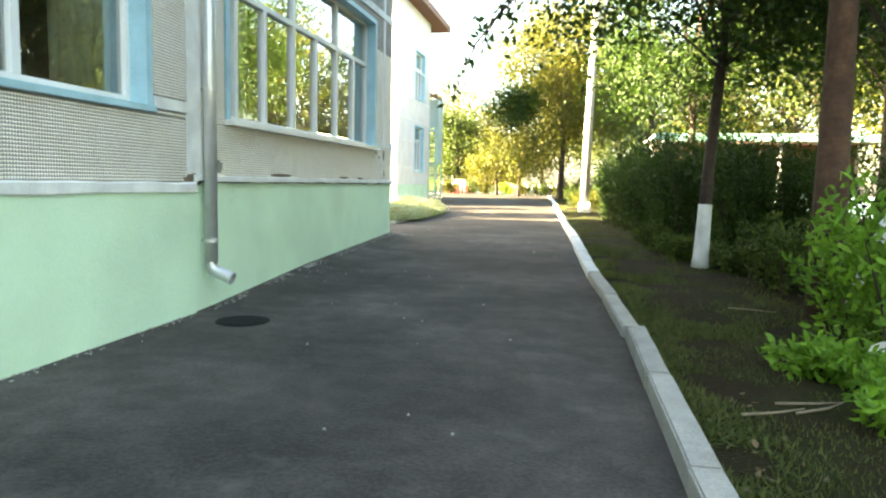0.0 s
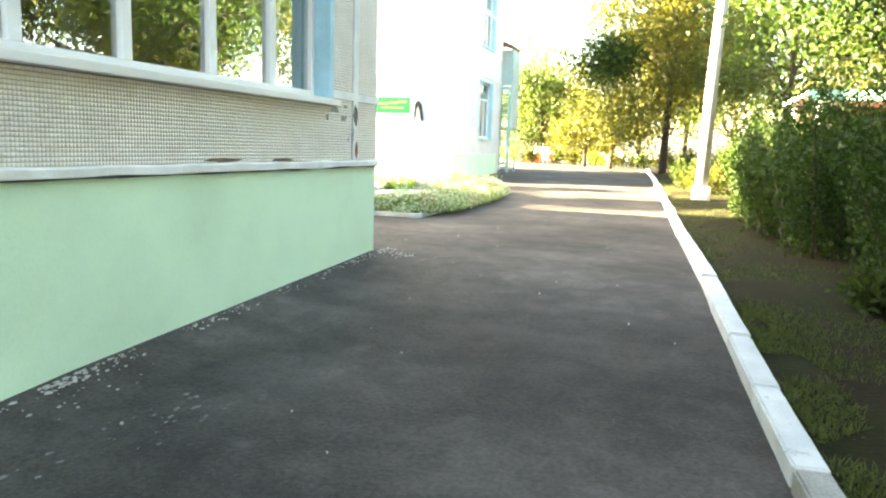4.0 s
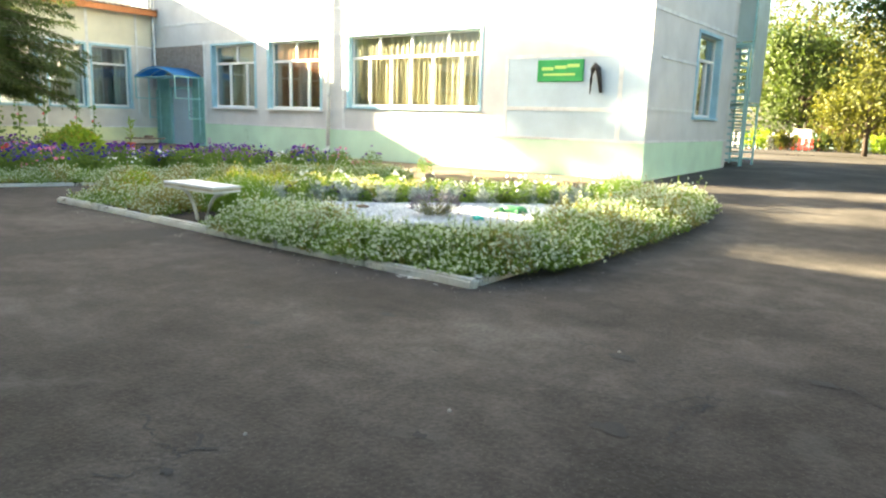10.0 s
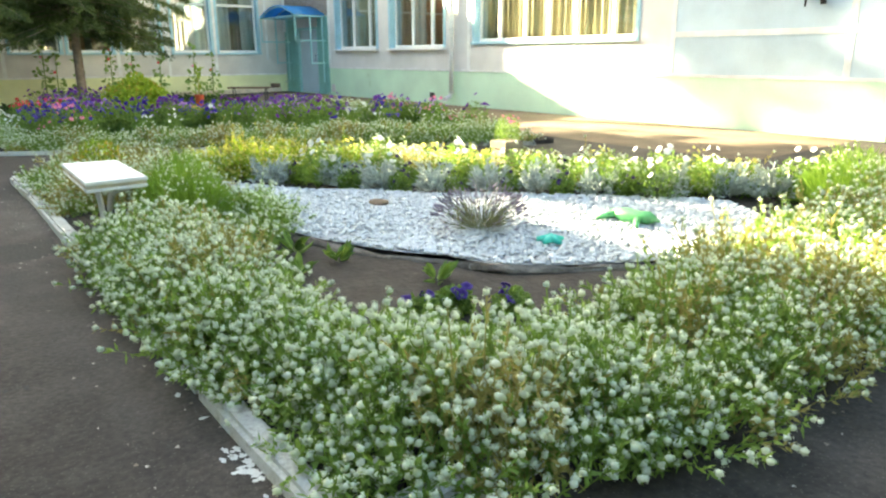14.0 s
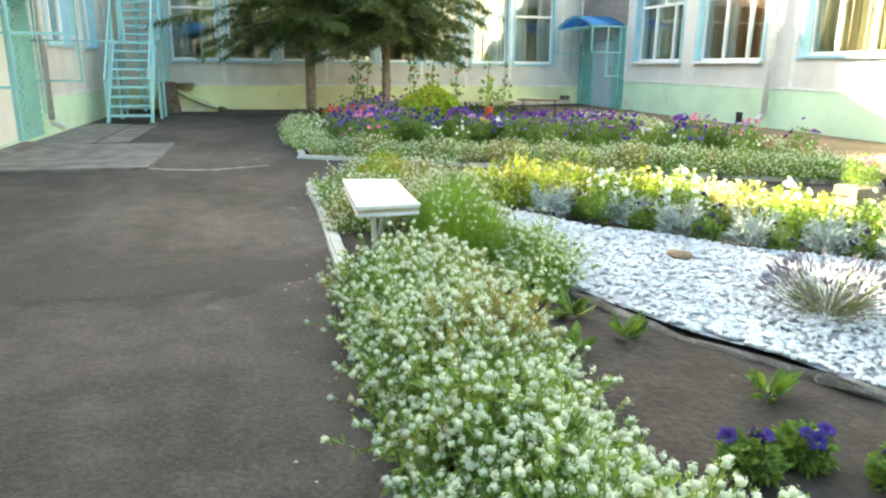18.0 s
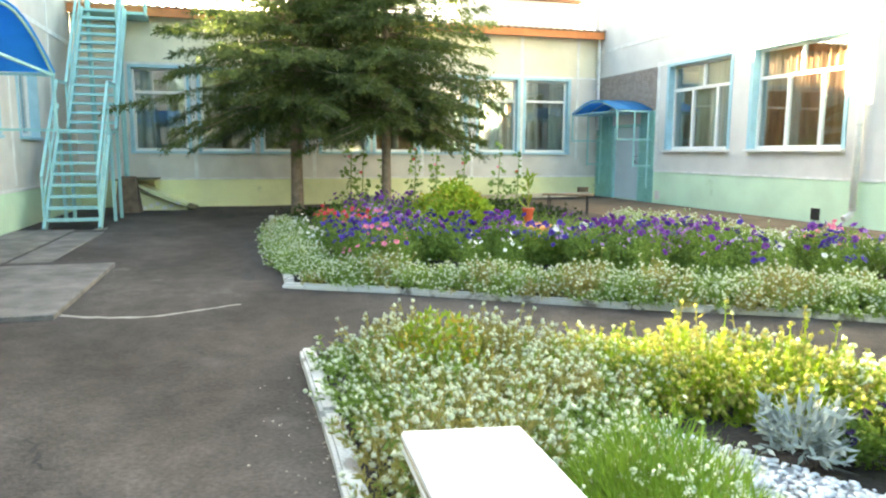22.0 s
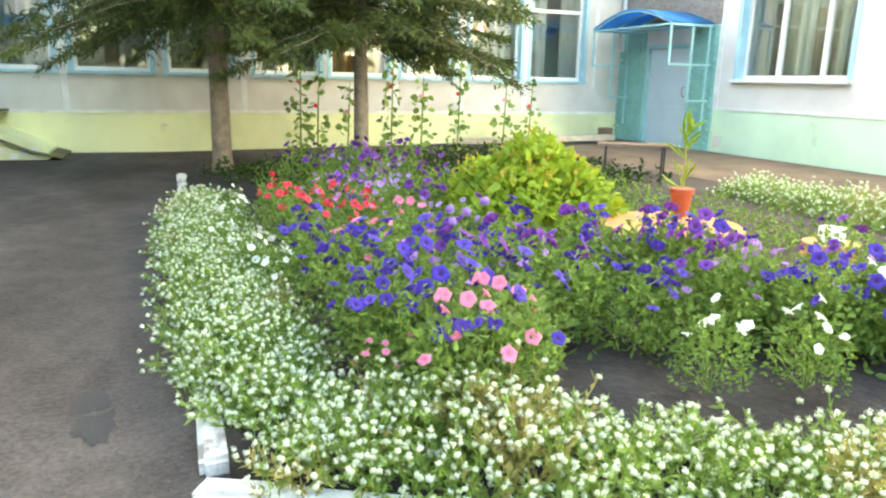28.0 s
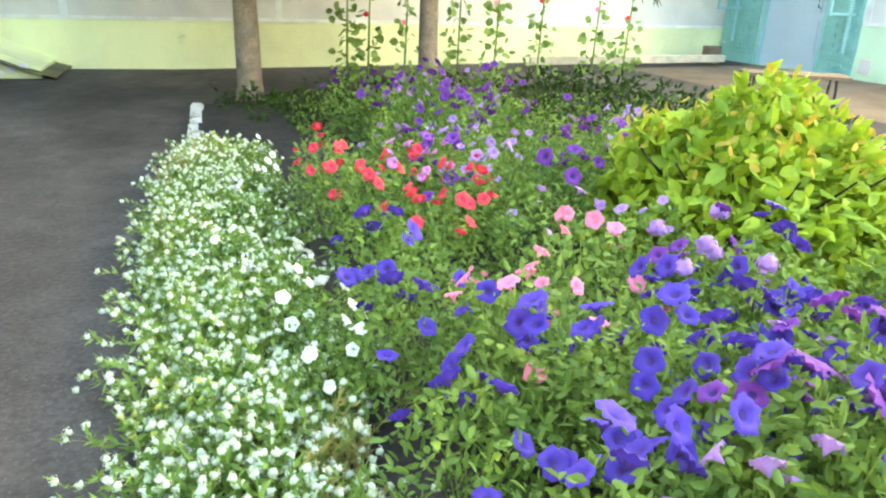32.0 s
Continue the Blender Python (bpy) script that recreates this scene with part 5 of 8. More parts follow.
def alyssum(name, poly, density, height, label, seed, dry=0.15, yellow=0.0, heads=1.0, head=0.0185, leaf=None):
    """A dense mat of sweet alyssum: fine leafy stems with round white heads."""
    r = np.random.default_rng(seed)
    xs, ys = [p[0] for p in poly], [p[1] for p in poly]
    area = (max(xs) - min(xs)) * (max(ys) - min(ys))
    n = int(area * density)
    x, y = r.uniform(min(xs), max(xs), n), r.uniform(min(ys), max(ys), n)
    k = inside(x, y, poly)
    x, y = x[k], y[k]
    n = len(x)
    clump = np.array([noise.noise((a * 2.2, b * 2.2, seed)) for a, b in zip(x, y)])
    h = height * (0.8 + 0.45 * clump) * r.uniform(0.65, 1.2, n) * np.where(r.random(n) < 0.05, 1.4, 1.0)
    edge = np.full(n, 9.0)
    for (ax, ay), (bx, by) in zip(poly, poly[1:] + poly[:1]):
        dx, dy = bx - ax, by - ay
        f = np.clip(((x - ax) * dx + (y - ay) * dy) / (dx * dx + dy * dy), 0, 1)
        edge = np.minimum(edge, np.hypot(x - ax - f * dx, y - ay - f * dy))
    h = h * np.clip(0.3 + edge / 0.22 * 0.7, 0.3, 1.0)
    base = np.stack([x, y, gz(y) + 0.05], 1)
    lean = np.stack([r.normal(0, 0.09, n), r.normal(0, 0.09, n), h], 1)
    top = base + lean
    tuft = clump + r.normal(0, 0.12, n)
    isdry = tuft > (0.5 - dry * 2)
    holder = thing(name, (float(np.mean(x)), float(np.mean(y)), float(gz(np.mean(y)))), label, "alyssum", kind="stuff")
    off = np.array(holder.location)
    for nm, sel, m in (("foliage", ~isdry, leaf or LEAF_A), ("dry_foliage", isdry, LEAF_DRY)):
        if sel.sum() < 3:
            continue
        cs, outs = [], []
        for q in range(17):
            f = r.uniform(0.1, 0.95, (sel.sum(), 1))
            cs.append(base[sel] + lean[sel] * f)
            outs.append(unit(lean[sel]) * 0.9)
        v, fc = leaves(np.concatenate(cs) - off, 0.043, 0.0135, np.concatenate(outs), seed=seed + 3, spread=0.8)
        st = base[sel] - off
        tp = top[sel] - off
        w = np.array([0.0016, 0.0016, 0])
        sv = np.stack([st - w, st + w, tp + w, tp - w], 1).reshape(-1, 3)
        v, fc = merge((v, fc), (sv, np.arange(len(sv)).reshape(-1, 4)))
        fast(nm, v, fc, m, holder)
    hs = r.random(n) < heads
    side = r.random(n) < 0.85
    low = base[side] + lean[side] * r.uniform(0.35, 0.9, (int(side.sum()), 1)) + np.stack([r.normal(0, 0.05, side.sum()), r.normal(0, 0.05, side.sum()), 0 * h[side]], 1)
    t, o = np.concatenate([top[hs], low]) - off, np.concatenate([lean[hs], lean[side]])
    ye = (np.array([noise.noise((a * 1.1, b * 1.1, seed + 9)) for a, b in zip(t[:, 0] + off[0], t[:, 1] + off[1])]) + r.normal(0, 0.1, len(t))) > (0.75 - yellow)
    for nm, sel, m in (("blossom_heads", ~ye, BL_ALYSSUM), ("yellow_heads", ye, BL_YELLOW)):
        if sel.sum() > 2:
            v, fc = petals(t[sel], unit(o[sel]), head * 0.92, 14, head * 0.25, seed + 5)
            n_ = int(sel.sum())
            bv = ICO_V[None] * (head * r.uniform(0.5, 0.88, (n_, len(ICO_V), 1))) * np.array([1, 1, 0.85]) * r.uniform(0.7, 1.1, (n_, 1, 1)) + t[sel][:, None, :]
            bf = (ICO_F[None] + (np.arange(n_) * len(ICO_V))[:, None, None]).reshape(-1, 3)
            fast(nm, *merge((v, np.concatenate([fc[:, :3], fc[:, [0, 2, 3]]])), (bv.reshape(-1, 3), bf)), m, holder)
    return holder


def blossom(n_lobes=5, r=0.034):
    """One petunia flower, opening upwards: throat, inner ring and a lobed rim."""
    vs = [(0, 0, -0.028)]
    m = n_lobes * 4
    for rr, z in ((0.3, -0.008), (0.75, 0.004), (1.0, -0.001)):
        for i in range(m):
            a = 2 * math.pi * i / m
            lobe = 1 + (0.1 * math.cos(n_lobes * a) if rr > 0.5 else 0)
            wav = 0.004 * math.cos(n_lobes * 2 * a) if rr > 0.9 else 0
            vs.append((r * rr * lobe * math.cos(a), r * rr * lobe * math.sin(a), z + wav))
    fs = [(0, 1 + i, 1 + (i + 1) % m, 0) for i in range(m)]
    for k in range(2):
        o, p = 1 + k * m, 1 + (k + 1) * m
        fs += [(o + i, p + i, p + (i + 1) % m, o + (i + 1) % m) for i in range(m)]
    return np.array(vs), np.array(fs)


def turned(v, out):
    """The template v with its z axis along out."""
    z = Vector(out).normalized()
    q = z.to_track_quat('Z', 'Y').to_matrix()
    return v @ np.array(q).T


def petunia(material, seed, n_bl=9, rad=0.2, h=0.3, size=0.034):
    """Meshes of one bushy petunia: foliage and blossoms."""
    r = np.random.default_rng(seed)
    n = 520
    a, rr = r.uniform(0, 6.283, n), rad * np.sqrt(r.random(n))
    zz = h * (1 - (rr / rad) ** 2 * 0.35) * r.uniform(0.12, 1.0, n)
    c = np.stack([rr * np.cos(a), rr * np.sin(a), zz], 1)
    out = unit(np.stack([np.cos(a), np.sin(a), 0.6 + 0 * a], 1))
    lv, lf = leaves(c, 0.036, 0.018, out * 0.9, seed=seed, fold=True)
    stems = []
    for i in range(16):
        p, q = np.array([0, 0, 0.0]), c[i] * np.array([1, 1, 1.05])
        w = np.array([0.003, 0.003, 0])
        stems.append(np.stack([p - w, p + w, q + w, q - w]))
    sv = np.concatenate(stems)
    lv, lf = merge((lv, lf), (sv, np.arange(len(sv)).reshape(-1, 4)))
    t = thing("petunia", (0, 0, -50), "bushy green petunia", "petunia")
    fast("foliage", lv, lf, LEAF_P, t)
    key = (material.name, size)
    if key not in BLOSSOMS:
        bv, bf = blossom(5, size)
        ob = fast("blossom", bv, bf, material, t, smooth=True)
        ob.data.materials.append(CORE)
        idx = np.zeros(len(bf), np.int32)
        idx[:20] = 1 if material in (BL_BLUE, BL_PURPLE, BL_DARK) else 0
        ob.data.polygons.foreach_set("material_index", idx)
        BLOSSOMS[key] = ob.data
        bpy.data.objects.remove(ob)
    for i in range(n_bl):
        aa, r2 = r.uniform(0, 6.283), rad * 1.05 * math.sqrt(r.random())
        ob = new("blossom", BLOSSOMS[key])
        ob.parent = t
        ob.location = (r2 * math.cos(aa), r2 * math.sin(aa), h * (1 - (r2 / rad) ** 2 * 0.3) * r.uniform(0.82, 1.2) + 0.015)
        out2 = Vector((math.cos(aa) * 0.6 + r.normal(0, 0.4) + 0.2, math.sin(aa) * 0.6 + r.normal(0, 0.4) - 0.2, 0.7))
        ob.rotation_euler = out2.to_track_quat('Z', 'Y').to_euler()
        ob.scale = [float(r.uniform(0.68, 1.05))] * 3
    return t


BLOSSOMS = {}
KINDS = {}
for nm, m, lab, k, sz in (("blue", BL_BLUE, "bushy petunia with violet blue flowers in the bed", 7, 0.041), ("purple", BL_PURPLE, "bushy petunia with purple flowers in the bed", 6, 0.037), ("lilac", BL_LILAC, "bushy petunia with lilac flowers in the bed", 7, 0.028),
                          ("pink", BL_PINK, "bushy petunia with salmon pink flowers in the bed", 9, 0.029), ("red", BL_RED, "bushy petunia with bright red flowers in the bed", 9, 0.032), ("low white", BL_WHITE, "low petunia with large white flowers beside the alyssum", 6, 0.038), ("magenta", BL_MAGENTA, "bushy petunia with magenta lilac flowers in the bed", 10, 0.03), ("white", BL_WHITE, "bushy petunia with large white flowers in the bed", 7, 0.036),
                          ("violet", BL_INDIGO, "low pansy with deep violet flowers in bare soil", 4, 0.034), ("dark", BL_DARK, "low pansy with near black violet flowers in the bed", 6, 0.028), ("yellow", BL_YELLOW, "low bushy plant with yellow flowers in the bed", 16, 0.024)):
    KINDS[nm] = [petunia(m, 40 + 7 * len(KINDS) + s, k, {"dark": 0.12, "violet": 0.085}.get(nm, 0.2), {"low white": 0.34, "dark": 0.26, "violet": 0.13, "yellow": 0.4}.get(nm, 0.45), sz) for s in range(3)]
    for t in KINDS[nm]:
        tagged(t, lab, group=nm + " petunias in the beds" if nm not in ("dark", "yellow", "violet") else nm + " flowers in the beds")
_used = set()


def plant(kind, x, y, scale=1.0, lift=0.0):
    src = KINDS[kind][int(rng.integers(0, 3))]
    m = Matrix.Translation((x, y, ground(y) + 0.06 + lift)) @ Matrix.Rotation(float(rng.uniform(0, 6.283)), 4, 'Z') @ Matrix.Scale(scale, 4)
    if src.name not in _used:
        _used.add(src.name)
        src.matrix_basis = m
        return src
    return copy_thing(src, Matrix.Translation(m.translation) @ m.to_quaternion().to_matrix().to_4x4())


def along(p, q, n, jit):
    for i in range(n):
        t = (i + 0.5) / n
        yield p[0] + (q[0] - p[0]) * t + float(rng.normal(0, jit)), p[1] + (q[1] - p[1]) * t + float(rng.normal(0, jit))


# ---- flower bed 1 ----
alyssum("alyssum_border", [(-7.85, 19.24), (-7.2, 19.14), (-5.5, 19.15), (-4.85, 19.28), (-4.2, 19.28), (-3.88, 19.8), (-3.68, 20.5), (-4.6, 20.62), (-4.75, 20.2), (-5.15, 19.84), (-5.6, 19.86), (-6.4, 19.96), (-7.8, 19.9)], 860, 0.36, "dense white sweet alyssum with straw coloured stems along the kerb", 11, dry=0.12, head=0.0205)
alyssum("alyssum_border", [(-3.72, 20.5), (-3.62, 23.0), (-4.05, 25.3), (-4.9, 25.0), (-4.95, 22.5), (-4.7, 20.7)], 620, 0.38, "dense white sweet alyssum along the side of the bed", 12, dry=0.16, yellow=0.15)
alyssum("alyssum_border", [(-11.25, 19.3), (-8.95, 19.28), (-8.75, 20.22), (-7.6, 20.3), (-7.3, 20.5), (-9.2, 20.6), (-10.0, 20.9), (-10.75, 20.8), (-11.15, 20.2)], 520, 0.3, "white sweet alyssum mixed with straw and pale grass at the tip of the bed", 13, dry=0.25, yellow=0.1)
alyssum("alyssum_clump", [(-8.2, 20.36), (-7.3, 20.1), (-6.95, 20.28), (-7.3, 20.62), (-8.3, 20.66)], 620, 0.4, "tall rounded clump of white sweet alyssum over the edge of the pebbles", 15, dry=0.1, head=0.019)
alyssum("alyssum_border", [(-10.95, 20.6), (-9.7, 20.85), (-9.25, 21.35), (-8.6, 22.0), (-7.3, 23.1), (-5.6, 24.3), (-4.6, 24.8), (-4.4, 25.4), (-8.3, 23.6), (-10.4, 21.75)], 400, 0.29, "yellow-green alyssum and yellow heads along the back of the bed", 14, dry=0.2, yellow=0.38)
alyssum("golden_alyssum", [(-10.9, 20.7), (-9.7, 20.8), (-9.2, 21.3), (-8.6, 21.95), (-9.1, 22.3), (-10.3, 21.5)], 520, 0.38, "bright yellow-green bedding plants behind the bench", 16, dry=0.0, yellow=2.0, leaf=LEAF_LIME)
# feathery green clump beside the bench
r_ = np.random.default_rng(5)
_n = 3600
_a, _q = r_.uniform(0, 6.283, _n), np.sqrt(r_.random(_n))
_c = np.stack([0.42 * _q * np.cos(_a), 0.3 * _q * np.sin(_a), 0.48 * (1 - _q ** 2 * 0.6) * r_.uniform(0.1, 1, _n)], 1)
for cx, cy in ((-8.0, 20.0), (-8.5, 20.12), (-5.0, 24.2)):
    t = thing("feathery_shrub", (cx, cy, ground(cy) + 0.05), "soft bright green feathery clump in the flower bed", "shrub", "feathery clumps in the bed")
    v, f = leaves(_c, 0.11, 0.006, unit(_c + np.array([0, 0, 0.3])) * 1.3, seed=6, spread=0.5)
    fast("foliage", v, f, FEATHER, t)
    top = _c[(_c[:, 2] > 0.2) & (_q > 0.3)][:90] * np.array([1.05, 1.05, 1.15]) + np.array([0, 0, 0.06])
    pv, pf = petals(top, np.tile([[0, 0, 1.0]], (len(top), 1)), 0.014, 8, 0.007, 66)
    tagged(fast("seed_plume", pv, pf, BL_ALYSSUM, t), kind="stuff")
t = thing("yellowing_shrub", (-10.55, 19.92, ground(20) + 0.05), "low lime green shrub turning orange at the tip of the bed", "shrub")
_n = 900
_a, _q = r_.uniform(0, 6.283, _n), np.sqrt(r_.random(_n))
_d = np.stack([0.34 * _q * np.cos(_a), 0.3 * _q * np.sin(_a), 0.42 * (1 - _q ** 2 * 0.5) * r_.uniform(0.2, 1, _n)], 1)
v, f = leaves(_d[:700], 0.06, 0.024, unit(_d[:700] + np.array([0, 0, 0.2])), seed=61, spread=0.7)
fast("foliage", v, f, LEAF_LIME, t)
v, f = leaves(_d[700:] + np.array([0.1, 0, 0.03]), 0.055, 0.022, unit(_d[700:] + np.array([0, 0, 0.2])), seed=62, spread=0.7)
fast("orange_foliage", v, f, LEAF_ORANGE, t)
# the pebble patch with its edging
PEB = [(-9.6, 20.65), (-8.93, 21.0), (-8.4, 21.3), (-8.1, 21.65), (-7.6, 21.98), (-7.15, 22.5), (-6.4, 23.15), (-5.75, 23.7), (-5.1, 23.2), (-5.0, 22.0), (-5.34, 21.4), (-5.62, 21.07), (-5.95, 20.95), (-6.32, 20.72), (-6.8, 20.54), (-7.33, 20.42), (-8.2, 20.42)]
bm = bmesh.new()
bm.faces.new([bm.verts.new((x, y, ground(y) + 0.1)) for x, y in PEB])
bmesh.ops.solidify(bm, geom=bm.faces[:], thickness=-0.05)
tagged(part("pebble_bedding", bm, PEBBLE), "pale gravel bedding under the white pebbles", "gravel", kind="structure")
bm = bmesh.new()
tube(bm, [(x, y - 0.03, ground(y) + 0.056) for x, y in PEB[9:] + PEB[:1]], 0.034, 7)
bmesh.ops.subdivide_edges(bm, edges=bm.edges[:], cuts=5)
for v in bm.verts:
    v.co += Vector((noise.noise(v.co * 6), noise.noise(v.co * 6 + Vector((3, 0, 0))), noise.noise(v.co * 7 + Vector((0, 7, 0))))) * 0.034 + Vector((noise.noise(v.co * 23), noise.noise(v.co * 21), noise.noise(v.co * 25))) * 0.014
tagged(part("pebble_edging", bm, EDGING, smooth=True), "low curved grey cement edging round the white pebbles", "edging", kind="structure")
n = 22000
px, py = r_.uniform(-9.7, -4.9, n), r_.uniform(20.4, 23.6, n)
k = inside(px, py, PEB)
px, py = px[k], py[k]
near = np.argsort((px + 6.2) ** 2 * 0.3 + (py - 20.9) ** 2)[:260]
rest = np.setdiff1d(np.arange(len(px)), near)


def stones(idx, off):
    n = len(idx)
    s = r_.uniform(0.009, 0.02, (n, 1, 1)) * np.stack([r_.uniform(0.8, 1.5, n), r_.uniform(0.7, 1.1, n), r_.uniform(0.4, 0.7, n)], 1)[:, None, :]
    v = ICO_V[None] * s
    a = r_.uniform(0, 6.283, n)
    ca, sa = np.cos(a)[:, None], np.sin(a)[:, None]
    v = np.stack([v[:, :, 0] * ca - v[:, :, 1] * sa, v[:, :, 0] * sa + v[:, :, 1] * ca, v[:, :, 2]], 2)
    v += np.stack([px[idx], py[idx], gz(py[idx]) + 0.112], 1)[:, None, :] - off
    return v.reshape(-1, 3), (ICO_F[None] + (np.arange(n) * len(ICO_V))[:, None, None]).reshape(-1, 3)


pb = thing("pebble_patch", (-7.0, 21.6, ground(21.6) + 0.1), "patch of loose white and bluish pebbles in the flower bed", "pebbles", kind="stuff")
v, f = stones(rest, np.array(pb.location))
fast("pebbles", v, f, PEBBLE, pb, smooth=True)
_mp = []
for s in range(4):
    me = bpy.data.meshes.new("pebble")
    me.from_pydata([tuple(q) for q in ICO_V * np.array([0.024, 0.017, 0.011]) * (0.8 + 0.15 * s) + 0.002 * np.random.default_rng(s).normal(size=ICO_V.shape)], [], [tuple(int(i) for i in q) for q in ICO_F])
    me.materials.append(PEBBLE_O)
    me.polygons.foreach_set("use_smooth", [True] * len(me.polygons))
    _mp.append(me)
for i in near:
    o = new("pebble", _mp[int(i) % 4])
    o.parent = pb
    o.location = Vector((px[i], py[i], float(gz(py[i])) + 0.112)) - pb.location
    o.rotation_euler = (0, 0, float(r_.uniform(0, 6.28)))
# in the pebbles: flat rock, lavender, turquoise toy, green ornament
bm = bmesh.new()
bmesh.ops.create_icosphere(bm, subdivisions=2, radius=1)
for v in bm.verts:
    v.co = Vector((v.co.x * 0.1, v.co.y * 0.08, v.co.z * 0.03)) * (1 + 0.2 * noise.noise(v.co * 2))
bmesh.ops.translate(bm, verts=bm.verts, vec=(-7.48, 21.4, ground(21.4) + 0.125))
tagged(part("flat_rock", bm, WOOD_DARK), "flat brown rock lying on the white pebbles", "rock")
t = thing("lavender_tuft", (-6.3, 21.5, ground(21.6) + 0.1), "spreading grey purple lavender tuft on the white pebbles", "lavender")
n = 420
a = r_.uniform(0, 6.283, n)
q = np.stack([np.cos(a) * r_.uniform(0, 0.08, n), np.sin(a) * r_.uniform(0, 0.08, n), r_.uniform(0.0, 0.05, n)], 1)
o = np.stack([np.cos(a) * r_.uniform(0.3, 1.3, n), np.sin(a) * r_.uniform(0.3, 1.3, n), r_.uniform(0.25, 0.9, n)], 1)
v, f = leaves(q, 0.28, 0.005, o * 3, seed=8, spread=0.15)
fast("stem_tuft", v, f, LAVENDER_STEM, t)
tipc = q + unit(o) * 0.27
v, f = leaves(tipc, 0.055, 0.014, o * 2, seed=9, spread=0.2)
fast("blossoms", v, f, BL_GREYLILAC, t)
bm = bmesh.new()
for i in range(5):
    a = i * 1.256
    tube(bm, [(-5.75, 21.63, ground(21.5) + 0.14), (-5.75 + 0.09 * math.cos(a), 21.63 + 0.09 * math.sin(a), ground(21.5) + 0.13)], [0.035, 0.015], 7)
tagged(part("toy_starfish", bm, TURQ, smooth=True), "turquoise plastic star shaped toy on the white pebbles", "toy")
bm = bmesh.new()
gx, gy, gq = -5.8, 22.45, ground(22.4) + 0.14
tube(bm, [(gx - 0.2, gy + 0.05, gq), (gx - 0.12, gy + 0.02, gq + 0.01), (gx, gy, gq + 0.015), (gx + 0.11, gy + 0.01, gq + 0.02), (gx + 0.17, gy + 0.03, gq + 0.025), (gx + 0.22, gy + 0.05, gq + 0.02)], [0.012, 0.04, 0.06, 0.045, 0.05, 0.02], 9)
for dx, sy in ((-0.09, 1), (-0.09, -1), (0.1, 1), (0.1, -1)):
    tube(bm, [(gx + dx, gy, gq + 0.01), (gx + dx * 1.5, gy + 0.08 * sy, gq), (gx + dx * 1.9, gy + 0.13 * sy, gq - 0.015)], [0.03, 0.022, 0.014], 7)
tagged(part("garden_ornament", bm, FROG, smooth=True), "flat glazed green garden ornament on the white pebbles", "ornament")
# hostas and pansies in the bare soil before the pebbles
for x, y in ((-6.75, 20.3), (-6.4, 20.42), (-6.3, 20.12), (-7.0, 20.2), (-5.7, 20.68)):
    t = thing("hosta", (x, y, ground(y) + 0.06), "low plant with broad mid green leaves in bare soil", "plant", "broad leaved plants in bare soil")
    n = 22
    a = r_.uniform(0, 6.283, n)
    o = np.stack([np.cos(a), np.sin(a), r_.uniform(0.2, 1.4, n)], 1)
    v, f = leaves(np.zeros((n, 3)) + o * 0.02, 0.12, 0.04, o * 3, seed=int(abs(x * 100)), spread=0.3, fold=True)
    fast("foliage", v, f, LEAF_P, t)
for x, y in ((-5.24, 20.24), (-5.26, 20.46), (-5.05, 20.66)):
    plant("violet", x, y, 1.0, 0.0)
# silver leaved row and the petunias behind it
for x, y in ((-9.05, 21.15), (-8.52, 21.58), (-8.14, 21.8), (-7.68, 22.12), (-7.34, 22.48), (-7.03, 22.78), (-6.6, 23.11), (-6.2, 23.47), (-5.88, 23.88), (-5.6, 24.1)):
    t = thing("silver_ragwort", (x, y, ground(y) + 0.07), "silvery grey cut leaved ragwort at the back of the pebbles", "plant", "silver plants behind the pebbles")
    n = 60
    a = r_.uniform(0, 6.283, n)
    o = np.stack([np.cos(a), np.sin(a), r_.uniform(0.3, 2.0, n)], 1)
    st = o * r_.uniform(0.02, 0.09, (n, 1))
    v1 = leaves(st, 0.17, 0.026, o * 2.5, seed=int(abs(x * 77)), spread=0.4)
    mid = np.concatenate([st + unit(o) * s_ for s_ in (0.06, 0.1, 0.13)])
    v2 = leaves(np.repeat(mid, 3, 0), 0.06, 0.02, np.repeat(np.concatenate([o, o, o]), 3, 0) * 0.7, seed=int(abs(x * 78)), spread=0.8)
    fast("foliage", *merge(v1, v2), SILVER_LEAF, t)
for i, (x, y) in enumerate(along((-9.2, 21.45), (-5.4, 24.3), 17, 0.07)):
    plant(("dark", "yellow", "dark", "white", "dark", "dark", "yellow")[i % 7], x - 0.06, y + 0.06, 0.8, -0.02)
for i, (x, y) in enumerate(along((-9.3, 21.85), (-5.2, 24.7), 15, 0.12)):
    plant(("yellow", "white", "dark", "yellow", "white")[i % 5], x, y, 0.9, 0.0)
for x, y in ((-8.33, 21.6), (-7.9, 21.88), (-7.5, 22.2), (-6.82, 22.85), (-8.95, 21.35), (-8.45, 21.75), (-7.2, 22.55), (-6.4, 23.2)):
    plant("dark", x, y, 0.9, 0.0)
# white petunias in two full bushes and scattered ones
for x, y in ((-8.72, 21.5), (-8.62, 21.42), (-8.8, 21.66), (-6.4, 23.3), (-6.25, 23.5), (-6.5, 23.2), (-6.0, 23.75), (-6.15, 23.3), (-5.5, 24.25), (-5.3, 24.4), (-7.2, 23.0)):
    plant("white", x, y, 1.0, 0.02)
